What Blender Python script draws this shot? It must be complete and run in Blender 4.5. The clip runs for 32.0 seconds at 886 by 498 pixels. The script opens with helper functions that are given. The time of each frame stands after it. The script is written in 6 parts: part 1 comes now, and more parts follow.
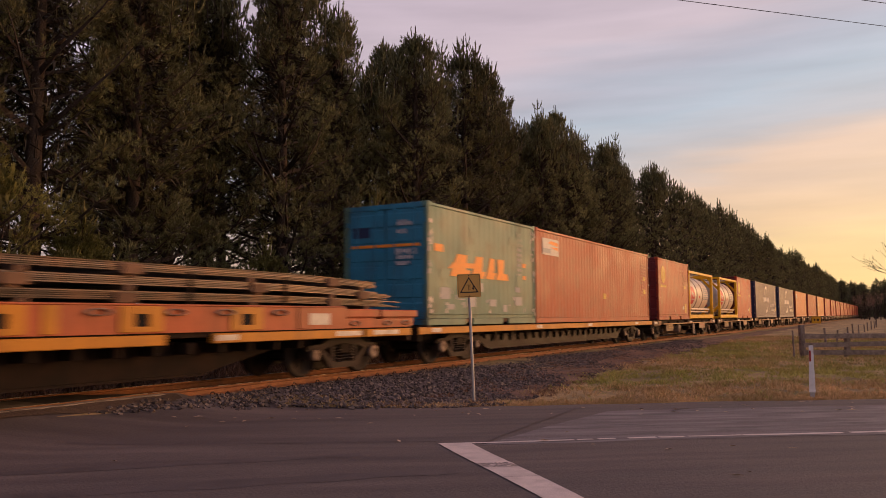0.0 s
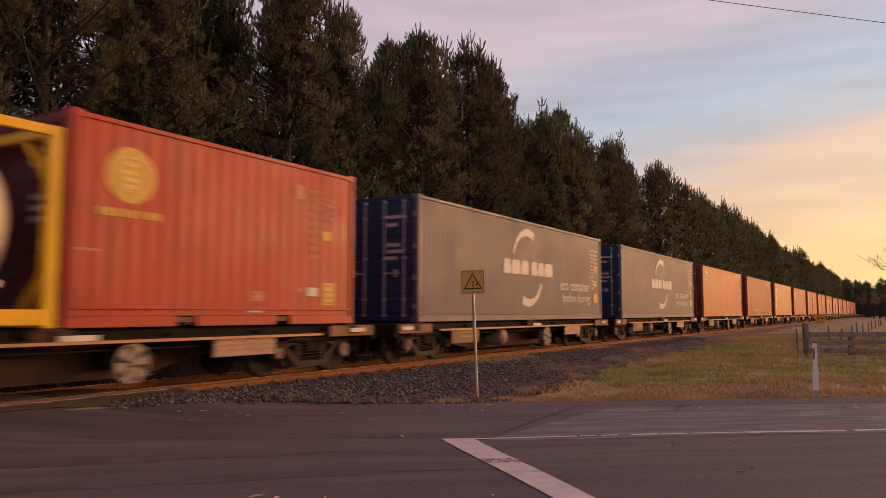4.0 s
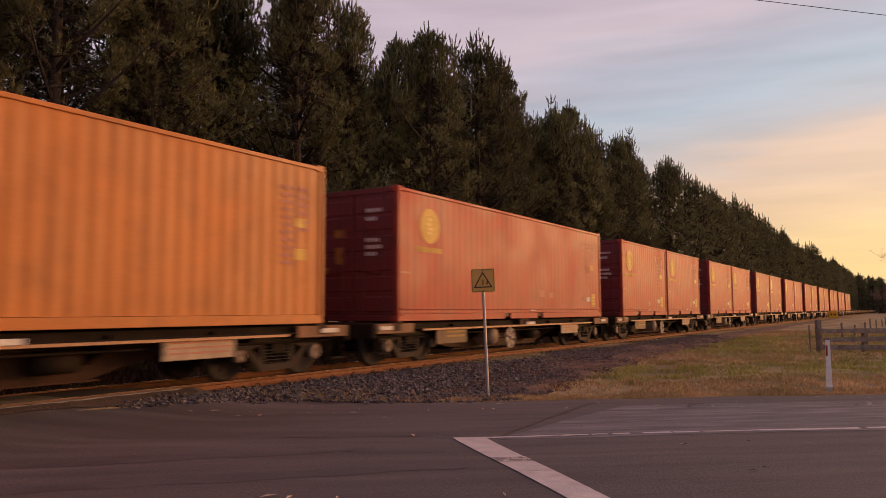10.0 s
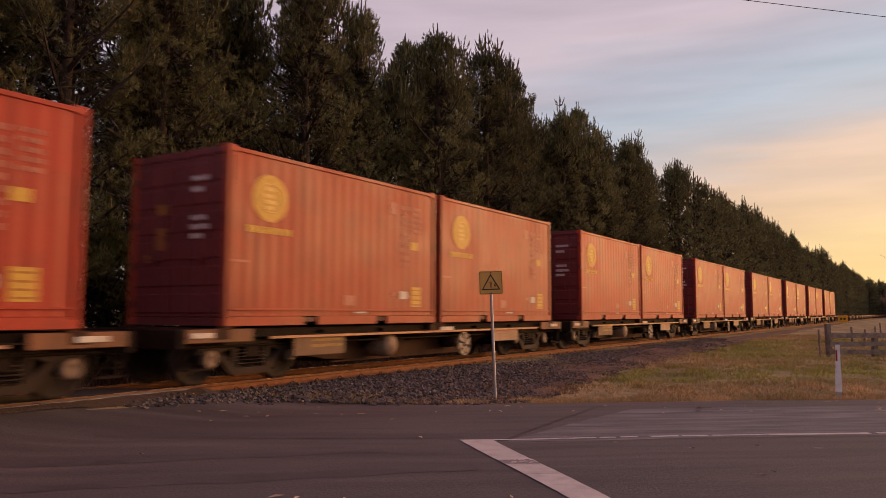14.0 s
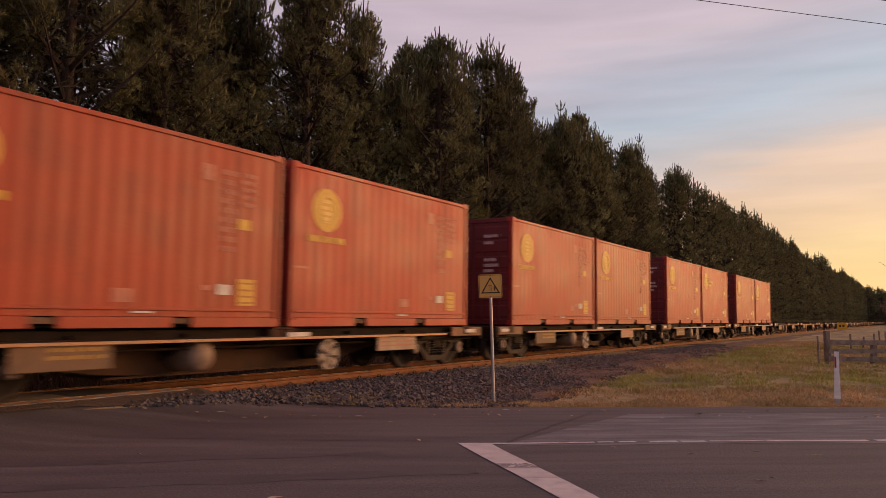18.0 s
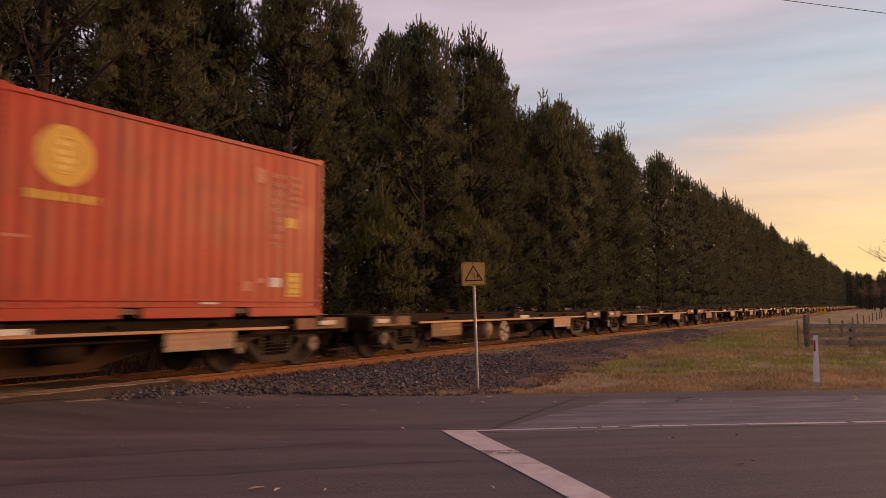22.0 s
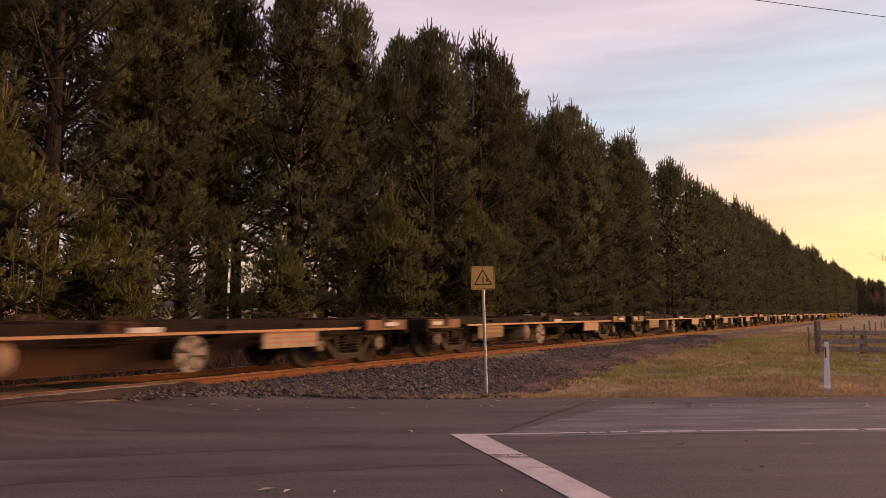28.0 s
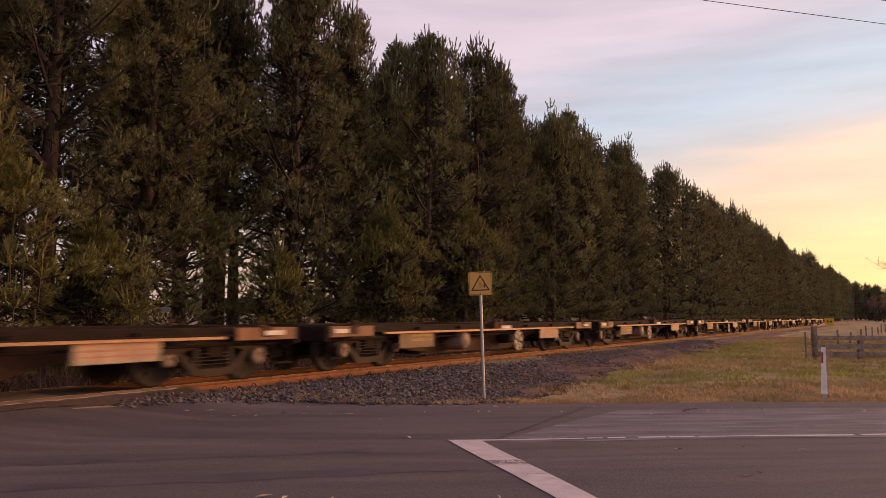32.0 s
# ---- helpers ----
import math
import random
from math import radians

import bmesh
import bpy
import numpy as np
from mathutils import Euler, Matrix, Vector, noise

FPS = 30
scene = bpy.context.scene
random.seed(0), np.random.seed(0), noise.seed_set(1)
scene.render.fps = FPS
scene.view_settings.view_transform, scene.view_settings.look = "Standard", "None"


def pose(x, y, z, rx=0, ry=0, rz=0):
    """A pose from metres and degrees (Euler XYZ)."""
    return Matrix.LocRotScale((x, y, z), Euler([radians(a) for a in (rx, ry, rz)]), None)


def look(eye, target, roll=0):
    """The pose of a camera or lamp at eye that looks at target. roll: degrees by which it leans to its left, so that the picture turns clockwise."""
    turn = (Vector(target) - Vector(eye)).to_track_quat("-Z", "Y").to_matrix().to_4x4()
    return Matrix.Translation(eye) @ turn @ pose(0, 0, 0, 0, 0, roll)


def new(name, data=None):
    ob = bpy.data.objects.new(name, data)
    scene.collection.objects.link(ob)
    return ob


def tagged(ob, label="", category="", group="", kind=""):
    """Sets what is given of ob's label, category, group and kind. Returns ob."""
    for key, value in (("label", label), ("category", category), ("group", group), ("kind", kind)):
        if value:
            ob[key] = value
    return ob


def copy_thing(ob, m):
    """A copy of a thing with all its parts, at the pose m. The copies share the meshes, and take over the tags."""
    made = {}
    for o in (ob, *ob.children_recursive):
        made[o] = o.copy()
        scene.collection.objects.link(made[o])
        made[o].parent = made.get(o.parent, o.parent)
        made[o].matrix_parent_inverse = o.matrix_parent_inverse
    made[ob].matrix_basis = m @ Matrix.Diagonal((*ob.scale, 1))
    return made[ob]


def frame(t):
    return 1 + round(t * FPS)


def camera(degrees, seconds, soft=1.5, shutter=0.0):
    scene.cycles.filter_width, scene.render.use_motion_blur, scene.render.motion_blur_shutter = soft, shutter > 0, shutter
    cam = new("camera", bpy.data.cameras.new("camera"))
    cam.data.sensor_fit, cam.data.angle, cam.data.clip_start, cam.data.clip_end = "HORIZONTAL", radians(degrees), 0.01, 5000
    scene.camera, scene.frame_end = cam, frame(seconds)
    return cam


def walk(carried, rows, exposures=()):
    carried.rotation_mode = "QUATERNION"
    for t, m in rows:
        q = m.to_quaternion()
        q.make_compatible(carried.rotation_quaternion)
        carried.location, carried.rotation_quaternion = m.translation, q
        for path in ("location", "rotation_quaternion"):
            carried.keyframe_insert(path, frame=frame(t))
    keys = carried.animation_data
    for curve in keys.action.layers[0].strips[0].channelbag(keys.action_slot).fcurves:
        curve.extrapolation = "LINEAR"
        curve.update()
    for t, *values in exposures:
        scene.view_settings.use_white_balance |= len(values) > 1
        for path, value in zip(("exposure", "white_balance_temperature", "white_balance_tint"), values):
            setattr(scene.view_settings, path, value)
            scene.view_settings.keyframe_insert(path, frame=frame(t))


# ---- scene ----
# ---------------------------------------------------------------- camera: hand-held, beside the road
cam = camera(61.37, 32.0, soft=0.75, shutter=0.45)
walk(cam, [
    (0, pose(0.009, 0.003, 1.501, 95.074, 0.123, 30.858)),
    (0.5, pose(0.006, 0.009, 1.502, 94.966, 0.111, 30.843)),
    (1, pose(0.005, 0.008, 1.499, 94.960, 0.058, 30.766)),
    (1.5, pose(0.005, 0.004, 1.497, 95.029, 0.009, 30.818)),
    (2, pose(0.005, -0.001, 1.498, 95.037, -0.002, 30.843)),
    (2.5, pose(0.007, -0.008, 1.499, 94.958, -0.039, 31.048)),
    (3, pose(0.010, -0.012, 1.497, 94.901, -0.065, 31.144)),
    (3.5, pose(0.012, -0.010, 1.493, 94.866, -0.103, 31.138)),
    (5.5, pose(0.009, -0.010, 1.496, 94.435, -0.190, 31.117)),
    (6, pose(0.012, -0.012, 1.495, 94.288, -0.167, 31.187)),
    (6.5, pose(0.015, -0.013, 1.495, 94.310, -0.232, 31.291)),
    (7, pose(0.016, -0.013, 1.496, 94.284, -0.201, 31.220)),
    (7.5, pose(0.016, -0.012, 1.499, 94.330, -0.167, 31.310)),
    (8, pose(0.010, -0.011, 1.502, 94.437, -0.191, 31.191)),
    (8.5, pose(0.004, -0.009, 1.503, 94.611, -0.081, 30.978)),
    (9, pose(0.003, -0.008, 1.503, 94.711, 0.000, 31.222)),
    (9.5, pose(0.008, -0.009, 1.502, 94.679, 0.102, 31.503)),
    (10, pose(0.010, -0.011, 1.501, 94.686, 0.163, 31.900)),
    (10.5, pose(0.006, -0.012, 1.501, 94.680, 0.088, 32.052)),
    (11, pose(0.001, -0.015, 1.501, 94.672, 0.136, 32.100)),
    (11.5, pose(-0.000, -0.017, 1.502, 94.683, 0.085, 32.316)),
    (12, pose(0.000, -0.016, 1.501, 94.756, 0.069, 32.336)),
    (12.5, pose(0.002, -0.016, 1.500, 94.840, 0.080, 32.376)),
    (13, pose(0.005, -0.019, 1.500, 95.004, -0.074, 32.398)),
    (13.5, pose(0.007, -0.019, 1.500, 94.771, -0.143, 32.370)),
    (14, pose(0.008, -0.015, 1.500, 94.841, -0.170, 32.474)),
    (14.5, pose(0.010, -0.013, 1.500, 94.829, -0.209, 32.602)),
    (16.5, pose(0.006, -0.014, 1.501, 95.056, -0.505, 32.317)),
    (17, pose(0.003, -0.013, 1.500, 95.199, -0.566, 32.353)),
    (17.5, pose(0.000, -0.013, 1.500, 95.118, -0.665, 32.438)),
    (18, pose(0.001, -0.017, 1.497, 95.081, -0.733, 32.386)),
    (18.5, pose(0.006, -0.019, 1.493, 95.035, -0.720, 32.495)),
    (19, pose(0.010, -0.019, 1.492, 94.897, -0.712, 32.712)),
    (19.5, pose(0.011, -0.017, 1.495, 94.624, -0.768, 32.571)),
    (20, pose(0.011, -0.008, 1.499, 94.275, -0.598, 32.336)),
    (20.5, pose(0.009, 0.002, 1.501, 93.902, -0.366, 32.087)),
    (21, pose(0.008, 0.006, 1.499, 93.935, -0.248, 31.809)),
    (21.5, pose(0.007, 0.007, 1.496, 94.128, -0.102, 31.463)),
    (22, pose(0.006, 0.010, 1.495, 94.187, -0.158, 31.191)),
    (22.5, pose(0.006, 0.012, 1.493, 94.341, -0.059, 31.313)),
    (23, pose(0.011, 0.006, 1.492, 94.405, -0.014, 31.570)),
    (23.5, pose(0.015, -0.005, 1.492, 94.419, 0.037, 31.798)),
    (24, pose(0.016, -0.018, 1.492, 94.399, -0.066, 32.007)),
    (24.5, pose(0.016, -0.029, 1.493, 94.382, -0.120, 32.258)),
    (25, pose(0.016, -0.035, 1.494, 94.387, -0.188, 32.249)),
    (25.5, pose(0.015, -0.036, 1.495, 94.299, -0.334, 32.268)),
    (27.5, pose(0.015, -0.016, 1.492, 94.485, -0.535, 31.871)),
    (28, pose(0.016, -0.016, 1.491, 94.489, -0.526, 31.876)),
    (28.5, pose(0.016, -0.014, 1.491, 94.415, -0.483, 31.891)),
    (29, pose(0.015, -0.011, 1.493, 94.230, -0.540, 31.761)),
    (29.5, pose(0.013, -0.009, 1.496, 94.238, -0.392, 31.645)),
    (30, pose(0.012, -0.011, 1.497, 94.273, -0.324, 31.731)),
    (30.5, pose(0.014, -0.014, 1.498, 94.341, -0.306, 31.730)),
    (31, pose(0.020, -0.020, 1.498, 94.543, -0.298, 31.736)),
    (31.5, pose(0.023, -0.028, 1.500, 94.904, -0.440, 31.771)),
    (32, pose(0.020, -0.033, 1.500, 94.879, -0.500, 31.665)),
], exposures=[(0, -0.08), (21.4, -0.11), (22.3, 0.0), (23.3, 0.22), (25, 0.27), (32, 0.26)])

# ---------------------------------------------------------------- dusk sky and the low, veiled sun
SUN_AZ, SUN_EL = 38.0, 7.0   # degrees, clockwise from the track's far direction; above the horizon


def dusk_world():
    w = bpy.data.worlds.new("dusk")
    scene.world = w
    w.use_nodes = True
    nt = w.node_tree
    nt.nodes.clear()
    N, L = nt.nodes.new, nt.links.new
    out, bg = N("ShaderNodeOutputWorld"), N("ShaderNodeBackground")
    sky = N("ShaderNodeTexSky")
    sky.sky_type, sky.sun_disc = "NISHITA", False
    sky.sun_elevation, sky.sun_rotation = radians(SUN_EL), radians(SUN_AZ)
    sky.air_density, sky.dust_density, sky.ozone_density = 1.0, 2.0, 1.5
    gain = N("ShaderNodeVectorMath")
    gain.operation = "SCALE"
    gain.inputs["Scale"].default_value = 0.05
    L(sky.outputs[0], gain.inputs[0])
    co = N("ShaderNodeTexCoord")
    sep = N("ShaderNodeSeparateXYZ")
    L(co.outputs["Generated"], sep.inputs[0])
    # stretched cloud bands
    mp = N("ShaderNodeMapping")
    mp.inputs["Rotation"].default_value = (0, radians(6), 0)
    mp.inputs["Scale"].default_value = (1.0, 0.7, 8.5)
    L(co.outputs["Generated"], mp.inputs[0])
    nz = N("ShaderNodeTexNoise")
    nz.inputs["Scale"].default_value, nz.inputs["Detail"].default_value = 1.5, 7.0
    nz.inputs["Roughness"].default_value = 0.55
    L(mp.outputs[0], nz.inputs["Vector"])
    # height with a cloudy wobble
    wob = N("ShaderNodeMath")
    wob.operation = "MULTIPLY_ADD"
    L(nz.outputs["Fac"], wob.inputs[0])
    wob.inputs[1].default_value, wob.inputs[2].default_value = 0.17, -0.085
    hgt = N("ShaderNodeMath")
    hgt.operation = "ADD"
    L(sep.outputs["Z"], hgt.inputs[0])
    L(wob.outputs[0], hgt.inputs[1])
    # the cloud bands climb towards the sunset
    side = N("ShaderNodeVectorMath")
    side.operation = "DOT_PRODUCT"
    side.inputs[1].default_value = (0.85, 0.53, 0)
    L(co.outputs["Generated"], side.inputs[0])
    tilt = N("ShaderNodeMapRange")
    tilt.inputs["From Min"].default_value, tilt.inputs["From Max"].default_value = 0.0, 0.6
    tilt.inputs["To Min"].default_value, tilt.inputs["To Max"].default_value = 0.058, -0.032
    L(side.outputs["Value"], tilt.inputs["Value"])
    slant = N("ShaderNodeMath")
    slant.operation = "ADD"
    L(hgt.outputs[0], slant.inputs[0])
    L(tilt.outputs[0], slant.inputs[1])
    # towards the sunset, and away from it
    warm, cool = N("ShaderNodeValToRGB"), N("ShaderNodeValToRGB")

    def ramp(node, stops):
        e = node.color_ramp.elements
        while len(e) < len(stops):
            e.new(0.5)
        for el, (p, c) in zip(e, stops):
            el.position, el.color = p, (*c, 1)
    ramp(warm, SKY_WARM)
    ramp(cool, SKY_COOL)
    L(slant.outputs[0], warm.inputs[0])
    L(slant.outputs[0], cool.inputs[0])
    dot = N("ShaderNodeVectorMath")
    dot.operation = "DOT_PRODUCT"
    a = radians(SUN_AZ)
    dot.inputs[1].default_value = (math.sin(a), math.cos(a), 0)
    L(co.outputs["Generated"], dot.inputs[0])
    mr = N("ShaderNodeMapRange")
    mr.interpolation_type = "SMOOTHSTEP"
    mr.inputs["From Min"].default_value, mr.inputs["From Max"].default_value = -0.25, 0.55
    L(dot.outputs["Value"], mr.inputs["Value"])
    mix = N("ShaderNodeMix")
    mix.data_type = "RGBA"
    L(mr.outputs[0], mix.inputs["Factor"])
    L(cool.outputs[0], mix.inputs[6])
    L(warm.outputs[0], mix.inputs[7])
    # soft veil of finer cloud
    nz2 = N("ShaderNodeTexNoise")
    nz2.inputs["Scale"].default_value, nz2.inputs["Detail"].default_value = 4.2, 8.0
    L(mp.outputs[0], nz2.inputs["Vector"])
    vr = N("ShaderNodeMapRange")
    vr.inputs["From Min"].default_value, vr.inputs["From Max"].default_value = 0.3, 0.7
    vr.inputs["To Min"].default_value, vr.inputs["To Max"].default_value = 0.90, 1.10
    L(nz2.outputs["Fac"], vr.inputs["Value"])
    sc = N("ShaderNodeVectorMath")
    sc.operation = "SCALE"
    L(mix.outputs[2], sc.inputs[0])
    L(vr.outputs[0], sc.inputs["Scale"])
    # afterglow round the veiled sun
    sd = N("ShaderNodeVectorMath")
    sd.operation = "DOT_PRODUCT"
    sd.inputs[1].default_value = (math.sin(a), math.cos(a), math.sin(radians(SUN_EL)))
    L(co.outputs["Generated"], sd.inputs[0])
    gl = N("ShaderNodeMapRange")
    gl.interpolation_type = "SMOOTHSTEP"
    gl.inputs["From Min"].default_value, gl.inputs["From Max"].default_value = 0.80, 1.0
    gl.inputs["To Max"].default_value = 2.0
    L(sd.outputs["Value"], gl.inputs["Value"])
    gc = N("ShaderNodeVectorMath")
    gc.operation = "SCALE"
    gc.inputs[0].default_value = (1.0, 0.52, 0.20)
    L(gl.outputs[0], gc.inputs["Scale"])
    ag = N("ShaderNodeVectorMath")
    ag.operation = "ADD"
    L(sc.outputs[0], ag.inputs[0])
    L(gc.outputs[0], ag.inputs[1])
    add = N("ShaderNodeVectorMath")
    add.operation = "ADD"
    L(ag.outputs[0], add.inputs[0])
    L(gain.outputs[0], add.inputs[1])
    L(add.outputs[0], bg.inputs[0])
    bg.inputs["Strength"].default_value = 1.0
    L(bg.outputs[0], out.inputs[0])


SKY_WARM = [(0.0, (0.84, 0.54, 0.25)), (0.07, (0.85, 0.55, 0.25)), (0.10, (0.78, 0.47, 0.26)), (0.17, (0.73, 0.47, 0.33)),
            (0.22, (0.51, 0.45, 0.46)), (0.27, (0.44, 0.46, 0.52)), (0.32, (0.46, 0.43, 0.49)), (0.38, (0.59, 0.45, 0.48)), (0.6, (0.44, 0.33, 0.42)), (1.0, (0.35, 0.28, 0.40))]
SKY_COOL = [(0.0, (0.42, 0.28, 0.26)), (0.12, (0.44, 0.32, 0.33)), (0.26, (0.46, 0.40, 0.46)), (0.34, (0.54, 0.43, 0.48)), (0.42, (0.56, 0.43, 0.49)),
            (0.6, (0.42, 0.32, 0.42)), (1.0, (0.34, 0.27, 0.40))]
dusk_world()

sun_data = bpy.data.lights.new("sun", "SUN")
sun_data.energy, sun_data.angle, sun_data.color = 1.85, radians(22), (1.0, 0.46, 0.18)
_a, _e = radians(SUN_AZ), radians(SUN_EL)
sun = new("sun", sun_data)
sun.matrix_world = look((0, 0, 60), (-math.sin(_a) * math.cos(_e) * 50, -math.cos(_a) * math.cos(_e) * 50, 60 - math.sin(_e) * 50))

# ---------------------------------------------------------------- materials
def material(name, colour, rough=0.7, metal=0.0, vary=0.15, scale=6.0, grain=60.0, bump=0.15, dirt=None, dirt_amount=0.0,
             streak=0.0, spread=0.0, island=False, coat=0.0, stretch=(1, 1, 1), bump_dist=0.01, spec=0.28, turn=None, thin=0.0, each=0.0):
    """A procedural surface: two scales of tone, stains of a second colour, vertical streaks, fine relief."""
    m = bpy.data.materials.new(name)
    m.use_nodes = True
    nt = m.node_tree
    N, L = nt.nodes.new, nt.links.new
    b = nt.nodes["Principled BSDF"]
    b.inputs["Metallic"].default_value = metal
    b.inputs["Specular IOR Level"].default_value = spec
    co = N("ShaderNodeTexCoord")
    mp = N("ShaderNodeMapping")
    mp.inputs["Scale"].default_value = stretch
    if turn is not None:
        mp.vector_type = "TEXTURE"
        mp.inputs["Rotation"].default_value = (0, 0, radians(turn))
    L(co.outputs["Object"], mp.inputs[0])

    co_plain = N("ShaderNodeVectorMath")
    L(co.outputs["Object"], co_plain.inputs[0])

    def nz(s, d=4.0, vec=mp):
        n = N("ShaderNodeTexNoise")
        n.inputs["Scale"].default_value, n.inputs["Detail"].default_value = s, d
        L(vec.outputs[0], n.inputs["Vector"])
        return n.outputs["Fac"]

    def rng(fac, lo, hi, a=0.3, z=0.7):
        r = N("ShaderNodeMapRange")
        r.inputs["From Min"].default_value, r.inputs["From Max"].default_value = a, z
        r.inputs["To Min"].default_value, r.inputs["To Max"].default_value = lo, hi
        L(fac, r.inputs["Value"])
        return r.outputs[0]

    def mul(x, y):
        q = N("ShaderNodeMath")
        q.operation = "MULTIPLY"
        L(x, q.inputs[0])
        L(y, q.inputs[1])
        return q.outputs[0]
    big, fine = nz(scale), nz(grain, 3.0, co_plain)
    tone = mul(rng(big, 1 - vary, 1 + vary), rng(fine, 1 - vary * 0.6, 1 + vary * 0.6))
    if spread or island:
        src = N("ShaderNodeNewGeometry").outputs["Random Per Island"] if island else N("ShaderNodeObjectInfo").outputs["Random"]
        tone = mul(tone, rng(src, 1 - spread, 1 + spread, 0, 1))
    if each:
        tone = mul(tone, rng(N("ShaderNodeObjectInfo").outputs["Random"], 1 - each, 1 + each, 0, 1))
    col = N("ShaderNodeVectorMath")
    col.operation = "SCALE"
    col.inputs[0].default_value = colour
    L(tone, col.inputs["Scale"])
    last = col.outputs[0]
    if dirt:
        fac = rng(nz(scale * 1.7, 8.0), 0.0, dirt_amount, 0.45, 0.72)
        mx = N("ShaderNodeMix")
        mx.data_type = "RGBA"
        L(fac, mx.inputs["Factor"])
        L(last, mx.inputs[6])
        mx.inputs[7].default_value = (*dirt, 1)
        last = mx.outputs[2]
    if streak:
        m2 = N("ShaderNodeMapping")
        m2.inputs["Scale"].default_value = (1.0, 1.0, 0.06)
        L(co.outputs["Object"], m2.inputs[0])
        fac = rng(nz(7.0, 6.0, m2), 0.0, streak, 0.5, 0.75)
        mx = N("ShaderNodeMix")
        mx.data_type = "RGBA"
        L(fac, mx.inputs["Factor"])
        L(last, mx.inputs[6])
        mx.inputs[7].default_value = (*(dirt or (0.05, 0.03, 0.02)), 1)
        last = mx.outputs[2]
    L(last, b.inputs["Base Color"])
    L(rng(big, rough - 0.08, min(1.0, rough + 0.1)), b.inputs["Roughness"])
    if coat:
        b.inputs["Coat Weight"].default_value = coat
        b.inputs["Coat Roughness"].default_value = 0.3
    if thin:        # light passes through leaves
        tr = N("ShaderNodeBsdfTranslucent")
        L(last, tr.inputs["Color"])
        ms = N("ShaderNodeMixShader")
        ms.inputs[0].default_value = thin
        L(b.outputs[0], ms.inputs[1])
        L(tr.outputs[0], ms.inputs[2])
        L(ms.outputs[0], nt.nodes["Material Output"].inputs["Surface"])
    if bump:
        bp = N("ShaderNodeBump")
        bp.inputs["Strength"].default_value, bp.inputs["Distance"].default_value = bump, bump_dist
        L(fine, bp.inputs["Height"])
        L(bp.outputs[0], b.inputs["Normal"])
    return m


def paint(name, colour, rough=0.45, streak=0.25, dirt=(0.06, 0.035, 0.025), amount=0.25, vary=0.10):
    return material(name, colour, rough, 0.0, vary, 0.9, 25.0, 0.06, dirt, amount, streak, spec=0.26)


M_asphalt = material("asphalt", (0.114, 0.086, 0.078), 0.80, 0, 0.24, 0.9, 38.0, 0.8, (0.066, 0.050, 0.050), 0.7, bump_dist=0.008, turn=39.1, stretch=(4.5, 0.5, 1))
M_asphalt_old = material("worn_asphalt", (0.132, 0.105, 0.104), 0.78, 0, 0.32, 1.2, 38.0, 0.8, (0.27, 0.235, 0.225), 0.8, bump_dist=0.008, turn=39.1, stretch=(2.5, 0.4, 1))
M_line = material("road_paint", (0.60, 0.49, 0.44), 0.7, 0, 0.10, 3.0, 60.0, 0.3, (0.36, 0.28, 0.25), 0.5)
M_line_worn = material("worn_road_paint", (0.34, 0.27, 0.245), 0.8, 0, 0.3, 14.0, 60.0, 0.4, (0.12, 0.095, 0.09), 0.8)
M_ballast = material("ballast_stone", (0.108, 0.081, 0.070), 0.85, 0, 0.25, 9.0, 70.0, 0.3, island=True, spread=0.6)
M_litter = material("needle_litter", (0.060, 0.040, 0.026), 0.95, 0, 0.35, 0.8, 20.0, 0.6, (0.035, 0.028, 0.016), 0.7, bump_dist=0.03)
M_soil = material("soil", (0.075, 0.047, 0.034), 0.95, 0, 0.3, 0.7, 24.0, 0.6, (0.13, 0.085, 0.05), 0.7, bump_dist=0.03)
M_bare = material("bare_reddish_soil", (0.155, 0.085, 0.058), 0.95, 0, 0.35, 1.1, 26.0, 0.7, (0.09, 0.055, 0.042), 0.8, bump_dist=0.03)
M_pasture = material("pasture", (0.30, 0.20, 0.095), 0.95, 0, 0.4, 0.45, 9.0, 0.6, (0.11, 0.095, 0.040), 0.9, bump_dist=0.04)
M_rail = material("rusty_rail", (0.25, 0.10, 0.043), 0.75, 0.1, 0.22, 5.0, 90.0, 0.25, (0.14, 0.06, 0.035), 0.5)
M_railhead = material("worn_rail_head", (0.42, 0.36, 0.31), 0.28, 0.9, 0.12, 3.0, 40.0, 0.05)
M_sleeper = material("sleeper_concrete", (0.22, 0.18, 0.16), 0.9, 0, 0.25, 4.0, 60.0, 0.3, (0.10, 0.06, 0.04), 0.6, spread=0.15)
M_clip = material("clip_iron", (0.09, 0.05, 0.035), 0.7, 0.4, 0.2, 20.0, 80.0, 0.1)
M_concrete = material("pale_concrete", (0.33, 0.25, 0.19), 0.85, 0, 0.2, 3.0, 70.0, 0.3, (0.17, 0.12, 0.09), 0.6)
M_bark = material("pine_bark", (0.055, 0.038, 0.029), 0.95, 0, 0.35, 8.0, 40.0, 0.8, stretch=(1, 1, 0.25), bump_dist=0.03)
M_dead = material("dead_twig", (0.17, 0.105, 0.075), 0.9, 0, 0.25, 8.0, 40.0, 0.3)
M_needle = material("pine_needles", (0.146, 0.145, 0.066), 0.65, 0, 0.6, 0.9, 5.0, 0.0, (0.18, 0.135, 0.055), 0.5, island=True, spread=0.22, thin=0.35, each=0.28)
